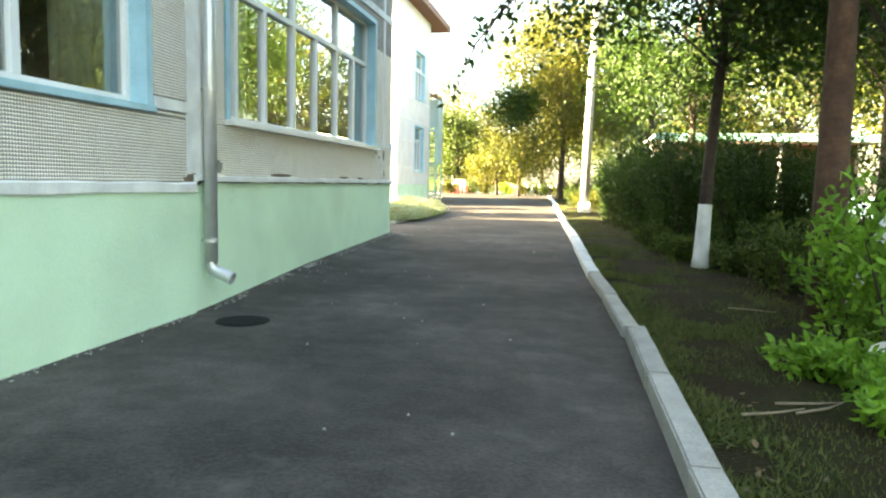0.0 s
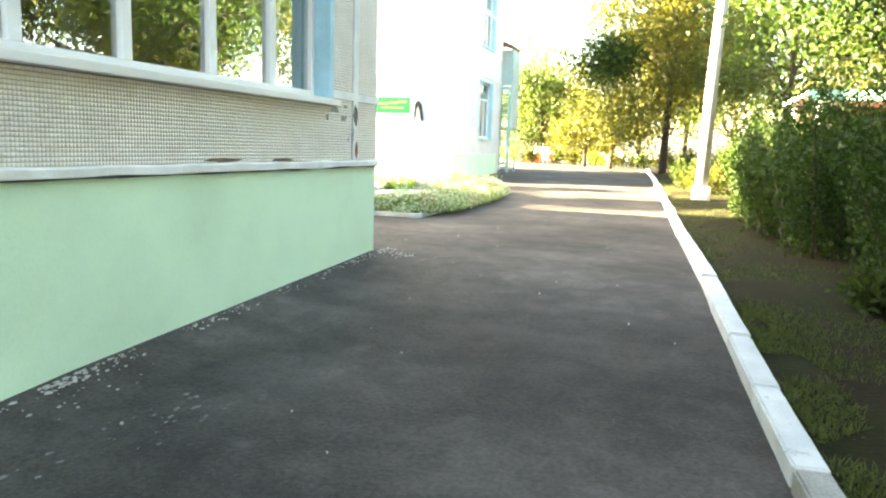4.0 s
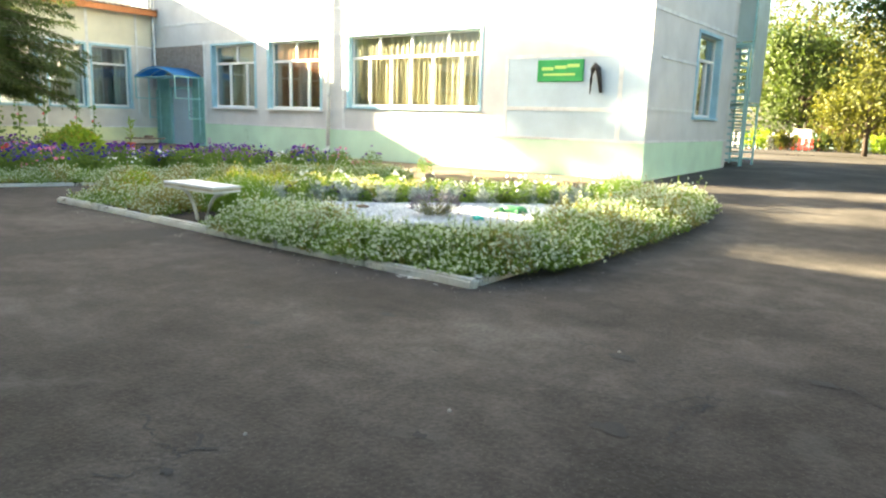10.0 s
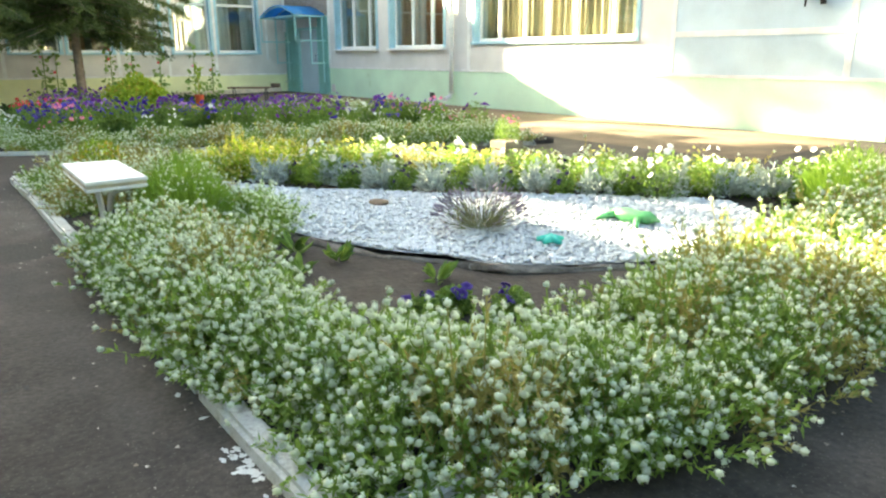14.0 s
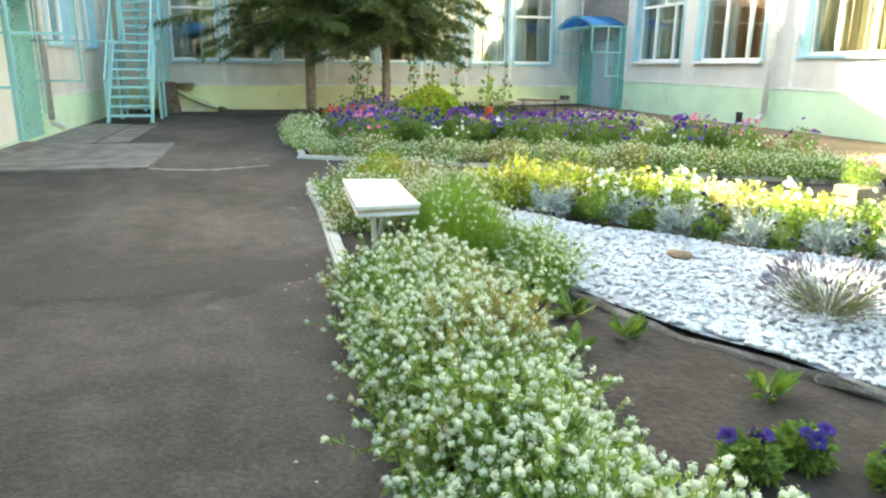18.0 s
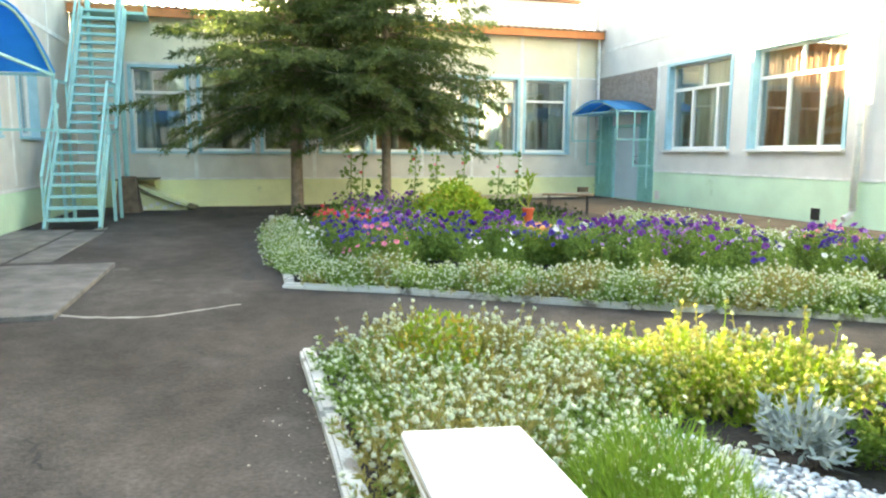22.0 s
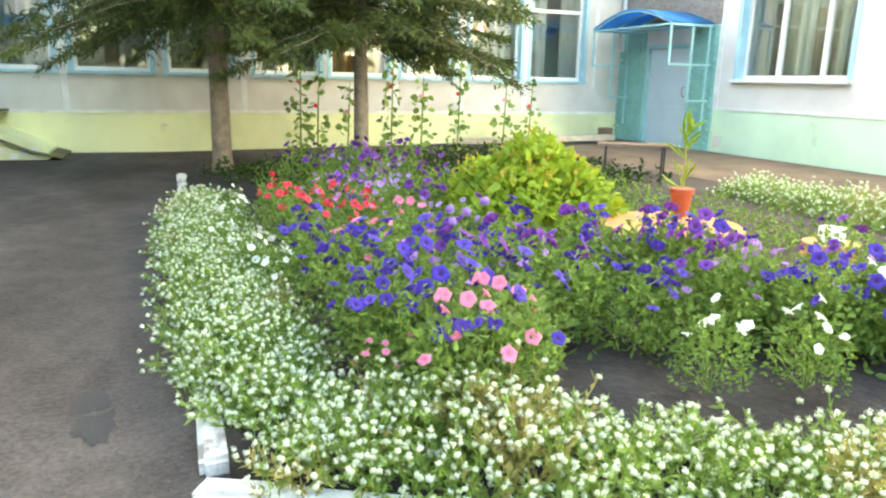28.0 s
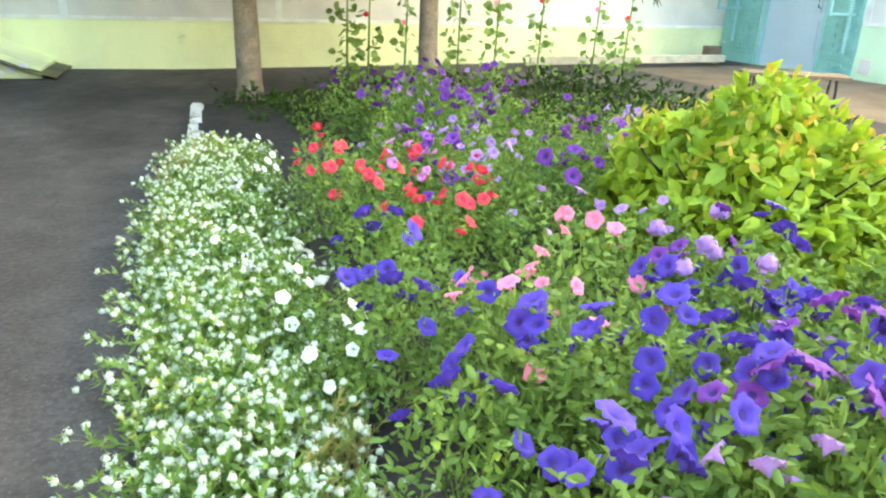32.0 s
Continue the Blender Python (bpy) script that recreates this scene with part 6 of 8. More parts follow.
# stacked brick pedestal with a little pink planting
p = thing("brick_pedestal", (-7.82, 23.1, ground(23.1) + 0.05), "small stacked brick pedestal among the flowers", "pedestal")
for k in range(5):
    z = ground(23.1) + 0.05 + k * 0.082
    w = 0.09 + 0.025 * (k in (0, 4)) + 0.01 * (k % 2)
    part("brick_course", obox(-7.82 - w, -7.82 + w, 23.1 - w, 23.1 + w, z, z + 0.074, 0.008), BRICKWORK, p)
plant("pink", -7.82, 23.1, 0.6, 0.38)


# ---- benches ----
def bench1():
    g = ground(19.5)
    b = thing("bench", (-8.5, 19.47, g), "low bench with a worn white board top on bent steel legs", "bench")
    a, d, bb, c = Vector((-8.84, 19.32, 0)), Vector((-8.78, 19.72, 0)), Vector((-7.79, 19.7, 0)), Vector((-7.76, 19.29, 0))
    for k, (z0, z1, m, inset, lab) in enumerate(((0.478, 0.505, BENCH_WHITE, 0.0, "worn white painted board"), (0.455, 0.476, BENCH_PALE, 0.006, "bare cream board"), (0.43, 0.453, BENCH_WHITE, 0.004, "worn white painted board"))):
        bm = bmesh.new()
        ctr = (a + d + bb + c) / 4
        q = [ctr + (p_ - ctr) * (1 - inset * 3) for p_ in (a, d, bb, c)]
        lo = [bm.verts.new((p_.x, p_.y, g + z0)) for p_ in q]
        hi = [bm.verts.new((p_.x, p_.y, g + z1)) for p_ in q]
        bm.faces.new(hi), bm.faces.new(lo[::-1])
        for i in range(4):
            bm.faces.new((lo[i], lo[(i + 1) % 4], hi[(i + 1) % 4], hi[i]))
        bmesh.ops.bevel(bm, geom=bm.edges[:], offset=0.006, segments=2, affect='EDGES')
        part("seat_board", bm, m, b, lab)
    for x0, x1 in ((-7.92, -8.22), (-8.7, -8.42)):
        for y in (19.5,):
            k = (x1 - x0)
            part("leg", tube(bmesh.new(), [(x0 - k * 0.25, y, g + 0.42), (x0, y, g + 0.405), (x0 + k * 0.42, y, g + 0.36), (x0 + k * 0.78, y, g + 0.24), (x1, y, g + 0.1), (x1, y, g)], 0.022, 8), JOINT, b, "bent pale steel tube", smooth=True)
        part("cross_bar", tube(bmesh.new(), [(x0, 19.42, g + 0.41), (x0, 19.6, g + 0.41)], 0.016, 8), JOINT, b)
    return b


bench1()
g = ground(25.4)
b = thing("bench", (-20.1, 25.4, g), "low brown wooden bench on dark hooped steel legs", "bench")
bm = bmesh.new()
u, w = Vector((0.55, 0.85, 0)).normalized(), Vector((-0.85, 0.55, 0)).normalized()
for s in (-0.1, 0.1):
    bm = bmesh.new()
    q = [Vector((-20.1, 25.4, 0)) + u * a * 0.52 + w * (s + c * 0.09) for a, c in ((-1, -1), (1, -1), (1, 1), (-1, 1))]
    lo, hi = [bm.verts.new((p_.x, p_.y, g + 0.44)) for p_ in q], [bm.verts.new((p_.x, p_.y, g + 0.475)) for p_ in q]
    bm.faces.new(hi), bm.faces.new(lo[::-1])
    for i in range(4):
        bm.faces.new((lo[i], lo[(i + 1) % 4], hi[(i + 1) % 4], hi[i]))
    part("seat_board", bm, WOOD_DARK, b)
for a in (-0.4, 0.4):
    e, f = Vector((-20.1, 25.4, 0)) + u * a - w * 0.15, Vector((-20.1, 25.4, 0)) + u * a + w * 0.15
    part("leg", tube(bmesh.new(), [(e.x, e.y, g), (e.x, e.y, g + 0.33), (e.x * 0.85 + f.x * 0.15, e.y * 0.85 + f.y * 0.15, g + 0.435), (e.x * 0.15 + f.x * 0.85, e.y * 0.15 + f.y * 0.85, g + 0.435), (f.x, f.y, g + 0.33), (f.x, f.y, g)], 0.014, 8), BLACK, b, "dark steel hoop")

# ---- flower bed 2 ----
alyssum("alyssum_border", [(-14.35, 19.38), (-14.9, 19.2), (-18.0, 19.14), (-19.5, 19.25), (-19.4, 19.8), (-17.5, 19.78), (-15.4, 19.78), (-14.3, 19.75), (-13.9, 19.9)], 880, 0.25, "dense white sweet alyssum along the kerb", 21, dry=0.02, head=0.0165)
alyssum("alyssum_border", [(-14.0, 19.37), (-13.27, 20.46), (-12.0, 22.12), (-11.22, 23.36), (-9.75, 25.35), (-10.7, 25.6), (-12.15, 23.8), (-12.75, 22.5), (-13.85, 20.7), (-14.6, 19.85)], 640, 0.27, "white sweet alyssum across the front of the bed", 22, dry=0.12, head=0.0165)
alyssum("alyssum_border", [(-10.6, 25.5), (-12.8, 26.1), (-18.3, 25.85), (-18.3, 25.1), (-14.2, 25.0), (-12.0, 25.2)], 300, 0.3, "white sweet alyssum along the back of the bed", 23, dry=0.1)
C2, U2, N2 = Vector((-14.1, 19.2)), Vector((0.56, 0.83)), Vector((-0.83, 0.56))


def BARE(s):
    return 1.15 if s < 0.9 else 1.15 + 0.3 * min(1.0, (s - 0.9) / 0.6)


for i in range(100):
    s, nn = float(rng.uniform(0.3, 4.2)), float(rng.uniform(1.15, 2.7))
    q = C2 + U2 * s + N2 * nn
    if q.y < 20.15 or nn < BARE(s):
        continue
    k = rng.random()
    plant("blue" if k < 0.5 else "purple" if k < 0.76 else "lilac" if k < 0.9 else "white" if s > 3.3 else "blue", q.x, q.y, 0.95 + 0.25 * float(rng.random()), 0.0)
for i in range(15):
    q = C2 + U2 * float(rng.uniform(2.6, 4.8)) + N2 * float(rng.uniform(0.9, 1.9))
    plant("purple" if i % 2 else "lilac", q.x, q.y, 1.0, 0.02)
for i in range(46):
    q = C2 + U2 * float(rng.uniform(4.2, 7.3)) + N2 * float(rng.uniform(0.85, 2.4))
    k = rng.random()
    s = (q - C2).dot(U2)
    if q.y < 25.6:
        plant("pink" if k < 0.3 and s > 5.3 else "white" if k < 0.44 and s > 4.7 else "purple" if k < 0.72 else "lilac" if k < 0.88 else "blue", q.x, q.y, 1.1, 0.0)
for kind, pts, sc in (("blue", ((-14.9, 20.15), (-14.65, 20.2), (-14.7, 20.4), (-15.0, 20.35), (-15.35, 20.25), (-14.95, 20.7), (-15.65, 20.2), (-15.1, 20.5), (-14.4, 20.3), (-14.45, 20.7), (-15.4, 20.4), (-14.75, 20.95)), 1.05),
                      ("blue", ((-14.45, 20.12), (-14.3, 20.32), (-14.64, 20.08), (-14.12, 20.42), (-16.1, 19.98), (-15.3, 19.95), (-15.5, 20.1), (-14.78, 19.95), (-16.5, 20.05), (-15.85, 20.0)), 0.78),
                      ("pink", ((-14.45, 19.96), (-14.12, 20.2), (-14.22, 20.42), (-16.15, 20.4), (-15.82, 20.42), (-15.72, 20.26), (-16.03, 20.68), (-15.72, 20.8)), 0.62),
                      ("red", ((-17.9, 20.08), (-17.45, 20.02), (-17.15, 20.12), (-16.6, 20.22), (-16.78, 20.46), (-17.05, 20.66), (-17.4, 20.42)), 1.0),
                      ("magenta", ((-17.45, 20.5), (-17.2, 20.52)), 1.0),
                      ("lilac", ((-16.5, 20.8), (-17.2, 20.8), (-17.9, 20.95), (-17.6, 21.1), (-16.3, 21.05)), 1.2),
                      ("white", ((-13.98, 21.3), (-13.8, 21.7), (-14.16, 22.3)), 0.6),
                      ("low white", ((-15.98, 19.78), (-16.2, 19.72), (-16.42, 19.66), (-16.66, 19.66), (-16.95, 19.55), (-17.5, 19.58), (-18.2, 19.72), (-18.7, 19.7)), 0.72)):
    for x, y in pts:
        plant(kind, x + float(rng.normal(0, 0.04)), y + float(rng.normal(0, 0.04)), sc, 0.03)
for i in range(34):
    x, y = float(rng.uniform(-20.8, -16.9)), float(rng.uniform(20.4, 22.2))
    if (x + 16.65) ** 2 + (y - 21.85) ** 2 < 0.5:
        continue
    plant("purple" if i % 3 else "lilac", x, y, 1.0, 0.0)


# lilac pompon asters on thin stalks before the golden shrub
for i, (x, y, z) in enumerate(((-16.03, 21.15, 0.52), (-15.8, 20.92, 0.5), (-15.74, 20.8, 0.46), (-15.62, 21.0, 0.5), (-16.03, 20.9, 0.48), (-15.9, 21.05, 0.42))):
    t = thing("aster", (x, y, ground(y) + 0.05), "lilac pompon aster on a thin stalk", "aster", "asters before the golden shrub")
    fast("stalk", *leaves(np.zeros((3, 3)), z * 0.9, 0.008, np.array([[0, 0, 9.0]]), seed=i), LEAF_P, t)
    hv = ICO_V * np.array([0.03, 0.03, 0.02]) + np.array([0.0, 0.0, z])
    pv, pf = petals(np.array([[0.0, 0.0, z]]), np.array([[0, 0, 1.0]]), 0.034, 46, 0.013, 300 + i)
    fast("flower_head", *merge((hv, ICO_F), (pv, np.concatenate([pf[:, :3], pf[:, [0, 2, 3]]]))), BL_LILAC, t)
    o = np.array([[1, 0.2, 0.4], [-0.5, 1, 0.4], [-0.4, -1, 0.5], [0.7, -0.8, 0.4]])
    fast("leaves", *leaves(o * 0.01 + np.array([[0, 0, z * 0.4]]), 0.09, 0.03, o * 3, seed=i, fold=True), LEAF_P, t)


def ground_cover(name, poly, n, label, material, length, width, h, seed):
    r = np.random.default_rng(seed)
    x, y = r.uniform(min(p_[0] for p_ in poly), max(p_[0] for p_ in poly), n), r.uniform(min(p_[1] for p_ in poly), max(p_[1] for p_ in poly), n)
    k = inside(x, y, poly)
    x, y = x[k], y[k]
    t = thing(name, (float(x.mean()), float(y.mean()), float(gz(y.mean()))), label, "foliage", kind="stuff")
    c = np.stack([x, y, gz(y) + 0.03 + h * r.random(len(x)) ** 1.5], 1) - np.array(t.location)
    v, f = leaves(c, length * 0.8, width * 0.85, np.array([[0, 0, 0.5]]), seed=seed, fold=True)
    fast("foliage", v, f, material, t)
    return t


ground_cover("bed_foliage", [(-15.0, 20.2), (-13.3, 22.9), (-12.4, 24.3), (-15.5, 24.7), (-20.5, 24.3), (-21.6, 20.2), (-16, 20.05)], 16000, "mixed low green foliage between the flowers", LEAF_P, 0.07, 0.03, 0.22, 31)
ground_cover("bed_foliage", [(-21.9, 19.5), (-22.8, 24.4), (-19.0, 25.2), (-18.6, 22.5), (-20.8, 19.9)], 5000, "dark green leafy ground cover under the spruces", LEAF_D, 0.12, 0.05, 0.25, 32)
ground_cover("bed_foliage", [(-10.2, 21.0), (-5.3, 24.2), (-4.6, 24.9), (-8.0, 23.4)], 6000, "low green foliage behind the silver row", LEAF_P, 0.06, 0.025, 0.22, 33)

# golden shrub
t = thing("golden_shrub", (-16.65, 21.85, ground(21.9) + 0.05), "rounded golden lime shrub with pointed leaves in the bed", "shrub")
n = 6000
d = unit(r_.normal(size=(n, 3)))
d[:, 2] = np.abs(d[:, 2])
rad = 0.55 + 0.45 * np.sqrt(r_.random(n))
lump = 1 + 0.12 * np.sin(d[:, 0] * 6 + 1) * np.cos(d[:, 1] * 5)
c = d * (rad * lump)[:, None] * np.array([0.7, 0.7, 0.82])
v, f = leaves(c, 0.09, 0.05, d * 0.9 * np.array([1, 1, 0.35]), droop=0.25, seed=17, fold=True)
fast("foliage", v, f, LEAF_LIME, t)
k = (d[:, 2] > 0.6) & (rad > 0.985)
tagged(fast("young_growth", *leaves(c[k] + d[k] * 0.03, 0.055, 0.026, d[k] * 0.8 + np.array([0, 0, 0.3]), seed=18, fold=True), LEAF_ORANGE, t), kind="stuff")
bm = bmesh.new()
for i in range(14):
    a = i * 0.45
    tube(bm, [(-16.65, 21.85, ground(21.9)), (-16.65 + 0.3 * math.cos(a), 21.85 + 0.3 * math.sin(a), 0.4), (-16.65 + 0.55 * math.cos(a), 21.85 + 0.55 * math.sin(a), 0.65)], [0.014, 0.01, 0.004], 5)
part("stemwork", bm, BARK, t)

# orange sand table with a pot, and a small block with a cup
def disc(name, x, y, z0, z1, r, material, label, category, bevel=0.02):
    bm = tube(bmesh.new(), [(x, y, z0), (x, y, z1)], r, 28)
    bmesh.ops.bevel(bm, geom=[e for e in bm.edges if e.calc_face_angle(0) > 0.8], offset=bevel, segments=2, affect='EDGES')
    return tagged(part(name, bm, material), label, category)


disc("sand_platform", -15.78, 22.5, ground(22) + 0.02, 0.42, 0.5, SAND, "low round orange clay platform in the flower bed", "platform")
disc("sand_block", -15.05, 23.2, ground(23) + 0.02, 0.4, 0.17, SAND, "small orange clay block in the flower bed", "block")
pt = thing("plant_pot", (-16.02, 22.78, 0.420), "terracotta red pot with a thin yellow green plant", "plant pot")
pot = part("pot", tube(bmesh.new(), [(-16.02, 22.78, 0.420), (-16.02, 22.78, 0.590), (-16.02, 22.78, 0.595), (-16.02, 22.78, 0.630)], [0.058, 0.078, 0.09, 0.09], 20), TERRACOTTA, pt)
part("stem", tube(bmesh.new(), [(-16.02, 22.78, 0.610), (-16.01, 22.78, 0.860), (-16.05, 22.75, 1.110)], [0.012, 0.008, 0.003], 6), LEAF_DRY, pt)
c = np.stack([r_.normal(0, 0.015, 20), r_.normal(0, 0.015, 20), r_.uniform(0.2, 0.62, 20)], 1)
v, f = leaves(c, 0.2, 0.018, np.stack([r_.normal(0, 0.6, 20), r_.normal(0, 0.6, 20), 0.8 + 0 * r_.random(20)], 1) * 2, seed=3, spread=0.4, fold=True)
fast("leaves", v, f, LEAF_LIME, pt)
disc("white_cup", -15.05, 23.2, 0.4, 0.5, 0.08, BL_WHITE, "white plastic cup on a clay block", "cup", 0.008)

# hollyhocks before the end wall
for i, (x, y, hh) in enumerate(((-23.9, 21.35, 2.15), (-23.7, 21.6, 1.5), (-24.0, 22.2, 1.3), (-24.0, 23.0, 2.0), (-23.8, 23.5, 1.75), (-24.0, 24.3, 1.8), (-24.1, 25.3, 1.6), (-24.0, 25.8, 1.4))):
    t = thing("hollyhock", (x, y, ground(y)), "tall hollyhock with round leaves and few pink flowers", "hollyhock", "hollyhocks along the end wall")
    bm = tube(bmesh.new(), [(x, y, ground(y)), (x + 0.03, y + 0.02, ground(y) + hh * 0.6), (x + 0.02, y + 0.05, ground(y) + hh)], [0.016, 0.012, 0.004], 6)
    st_ = part("stalk", bm, LEAF_P, t)
    n = int(44 * hh)
    zz = hh * r_.random(n) ** 1.7
    a = r_.uniform(0, 6.283, n)
    w = 0.27 * (1 - zz / hh * 0.8)
    c = np.stack([np.cos(a) * w * r_.random(n), np.sin(a) * w * r_.random(n), zz], 1)
    o = np.stack([np.cos(a), np.sin(a), 0 * a], 1)
    v, f = leaves(c, 0.12, 0.115, o * 1.2, droop=0.3, seed=50 + i, spread=0.5, fold=True)
    tagged(fast("leaf_mass", v, f, HOLLY, st_), kind="stuff")
    bv, bf = blossom(5, 0.045)
    bl = [(turned(bv * 0.8, (1, 0.2 * (k - 1), 0.2)) + np.array([0.05, 0.03 * (k - 1), hh * (0.6 + 0.12 * k)]), bf) for k in range(2 if i in (0, 3) else 1)]
    fast("blossoms", *merge(*bl), BL_PINK if i % 2 == 0 else BL_RED, t)
# log at the foot of the end wall
tagged(part("timber_beam", bar(bmesh.new(), (-24.9, 24.6, 0.2), (-24.7, 28.3, 0.26), 0.12), BENCH_PALE), "pale timber beam lying along the end wall", "beam")
disc("bucket", -24.9, 28.2, 0.14, 0.45, 0.16, WOOD_DARK, "dark bucket beside the door", "bucket")


# ---- spruces ----
def spruce(x, y, h, rmax, low, seed, r0=0.15):
    r = np.random.default_rng(seed)
    g = ground(y)
    t = thing("spruce", (x, y, g), "dark green spruce with a bare grey brown lower trunk", "tree", "spruces at the end of the yard")
    trunk = part("trunk", tube(bmesh.new(), [(x, y, g - 0.1), (x, y, g + 0.2), (x + 0.02, y, g + h * 0.4), (x, y, g + h)], [r0 * 1.35, r0, r0 * 0.75, 0.01], 12), BARK_SPRUCE, t, smooth=True)
    bm = bmesh.new()
    cs, outs, ss = [], [], []
    z = low
    while z < h - 0.2:
        f = (z - low) / (h - low)
        reach = rmax * (1 - f) ** 0.6 * (0.62 + 0.38 * min(1, (z - low) / 0.9 + 0.35))
        for k in range(7):
            a = r.uniform(0, 6.283)
            L = reach * r.uniform(0.5, 1.15)
            zj = z + r.uniform(-0.16, 0.16)
            dr = r.uniform(0.25, 0.6)
            if L < 0.15:
                continue
            pts = []
            for s in np.linspace(0, 1, 7):
                pts.append((x + math.cos(a) * L * s, y + math.sin(a) * L * s, g + zj + 0.1 * s - dr * L * s * s * (1 - f) * 0.9 + 0.2 * max(0, s - 0.7) * L))
            tube(bm, pts, [0.022, 0.018, 0.014, 0.01, 0.008, 0.005, 0.003], 4, cap=False)
            m = int(36 * L) + 9
            s = r.uniform(0.12, 1.0, m)
            P = np.stack([np.interp(s, np.linspace(0, 1, 7), [p_[q] for p_ in pts]) for q in range(3)], 1)
            side = np.array([-math.sin(a), math.cos(a), 0])
            fw = np.array([math.cos(a), math.sin(a), -0.15])
            sg = r.choice([-1, 1], m)[:, None]
            twig = (0.36 * (1.1 - s) + 0.1)[:, None] * r.uniform(0.6, 1.2, (m, 1)) * min(1.0, 0.4 + L / 2)
            hang = r.uniform(0.0, 1.0, (m, 1))
            for q in range(8):
                w = (q + 0.5) / 8
                cs.append(P + (side * sg + fw * 0.7) * twig * w + np.array([0, 0, -1.0]) * hang * twig * w)
                outs.append(side * sg * 0.6 + fw * 0.7 - np.array([0, 0, 0.8]) * hang + r.normal(0, 0.45, (m, 3)))
        z += 0.135 + 0.06 * f
    part("branchwork", bm, BARK_SPRUCE, trunk)
    c, o = np.concatenate(cs) - np.array([x, y, g]), np.concatenate(outs)
    v, f = leaves(c, 0.1, 0.024, o * 1.4, droop=0.1, seed=seed, spread=0.55)
    fast("needle_mass", v, f, NEEDLE, t)
    return t


spruce(-22.4, 19.95, 7.0, 3.7, 2.25, 3, 0.14)
spruce(-21.6, 21.8, 7.6, 2.85, 1.98, 4, 0.11)


# ---- broadleaf trees ----
def tree(x, y, h, r0, crown, n, leaf, material, bark, label, seed, lean=(0, 0), white=0.0, clumps=26, first=0.35, name="tree", base=None):
    """A tapered trunk with limbs and a crown of leaves gathered in clumps. crown: its radii and height of centre."""
    r = np.random.default_rng(seed)
    g = (ground(y) + 0.08) if base is None else base
    t = thing(name, (x, y, g), label, "tree")
    rx, ry, rz, zc = crown
    pts = [(x + lean[0] * s + 0.08 * math.sin(seed + 4 * s), y + lean[1] * s + 0.08 * math.cos(seed + 3 * s), g - 0.1 + (h * 0.93) * s) for s in np.linspace(0, 1, 7)]
    trunk = part("trunk", tube(bmesh.new(), pts, [r0 * 1.25, r0, r0 * 0.85, r0 * 0.68, r0 * 0.5, r0 * 0.3, r0 * 0.08], 10), bark, t, smooth=True)
    cc = []
    while len(cc) < clumps:
        q = r.uniform(-1, 1, 3)
        if 0.25 < np.linalg.norm(q) < 1:
            cc.append(np.array([q[0] * rx, q[1] * ry, q[2] * rz + zc]))
    cc = np.array(cc)
    bm = bmesh.new()
    for q in cc:
        s = min(0.95, max(first, (q[2] / h) * r.uniform(0.5, 0.85)))
        p0 = Vector([np.interp(s, np.linspace(0, 1, 7), [p_[k] for p_ in pts]) for k in range(3)])
        p1 = Vector((x + q[0], y + q[1], g + q[2]))
        mid = (p0 + p1) / 2 + Vector((0, 0, 0.12 * (p1 - p0).length))
        tube(bm, [p0, mid, p1], [r0 * 0.3, r0 * 0.18, r0 * 0.05], 5, cap=False)
    part("limbwork", bm, bark, trunk)
    idx = r.integers(0, clumps, n)
    size = r.uniform(0.16, 0.34, clumps)[idx, None] * (rx + rz) * 0.7
    c = cc[idx] + r.normal(size=(n, 3)) * size * np.array([1, 1, 0.7]) * 0.63
    v, f = leaves(c, leaf, leaf * 0.55, np.array([[0, 0, -0.25]]), seed=seed)
    tagged(fast("leaf_mass", v, f, material, t), kind="stuff")
    if white:
        steps = [white * k / 5 for k in range(6)]
        at = [[float(np.interp(z - 0.02 + 0.1, [h * 0.93 * k / 6 for k in range(7)], [p_[q] for p_ in pts])) for q in (0, 1)] for z in steps]
        part("whitewash", tube(bmesh.new(), [(a, b, g - 0.02 + z) for (a, b), z in zip(at, steps)], [r0 * w for w in (1.62, 1.33, 1.27, 1.22, 1.18, 1.15)], 12), WHITEWASH, trunk, "whitewashed trunk foot", smooth=True)
    return t


tree(2.25, 11.8, 8.5, 0.078, (3.0, 3.2, 2.0, 4.95), 34000, 0.11, LEAF_D, BARK, "slender dark tree with a whitewashed foot behind the kerb", 61, lean=(0.3, 0.2), white=0.88)
red_tree = tree(2.85, 8.75, 10, 0.135, (3.0, 3.2, 2.5, 6.0), 18000, 0.12, LEAF_M, BARK_RED, "thick red brown tree behind the kerb", 62, lean=(-0.3, 0.1), white=0.0)
tree(3.3, 9.6, 6.5, 0.06, (1.8, 1.8, 1.6, 4.8), 6000, 0.11, LEAF_M, BARK, "thin leaning tree with a whitewashed foot", 63, lean=(1.6, 0.1), white=0.95)
tree(6.5, 17.5, 9, 0.14, (2.8, 2.8, 3.0, 5.0), 26000, 0.13, LEAF_M, BARK, "broadleaf tree behind the hedge", 64)
tree(7.5, 24.5, 9, 0.14, (2.6, 3.0, 2.8, 5.8), 18000, 0.14, LEAF_M, BARK, "broadleaf tree with yellowing leaves behind the hedge", 65)
tree(3.4, 21.0, 8, 0.1, (2.1, 2.6, 2.5, 4.9), 24000, 0.12, LEAF_D, BARK, "broadleaf tree beside the hedge", 66)
tree(3.6, 35.0, 8.5, 0.13, (2.4, 2.8, 2.6, 5.2), 11000, 0.15, LEAF_M, BARK, "broadleaf tree along the drive", 67)
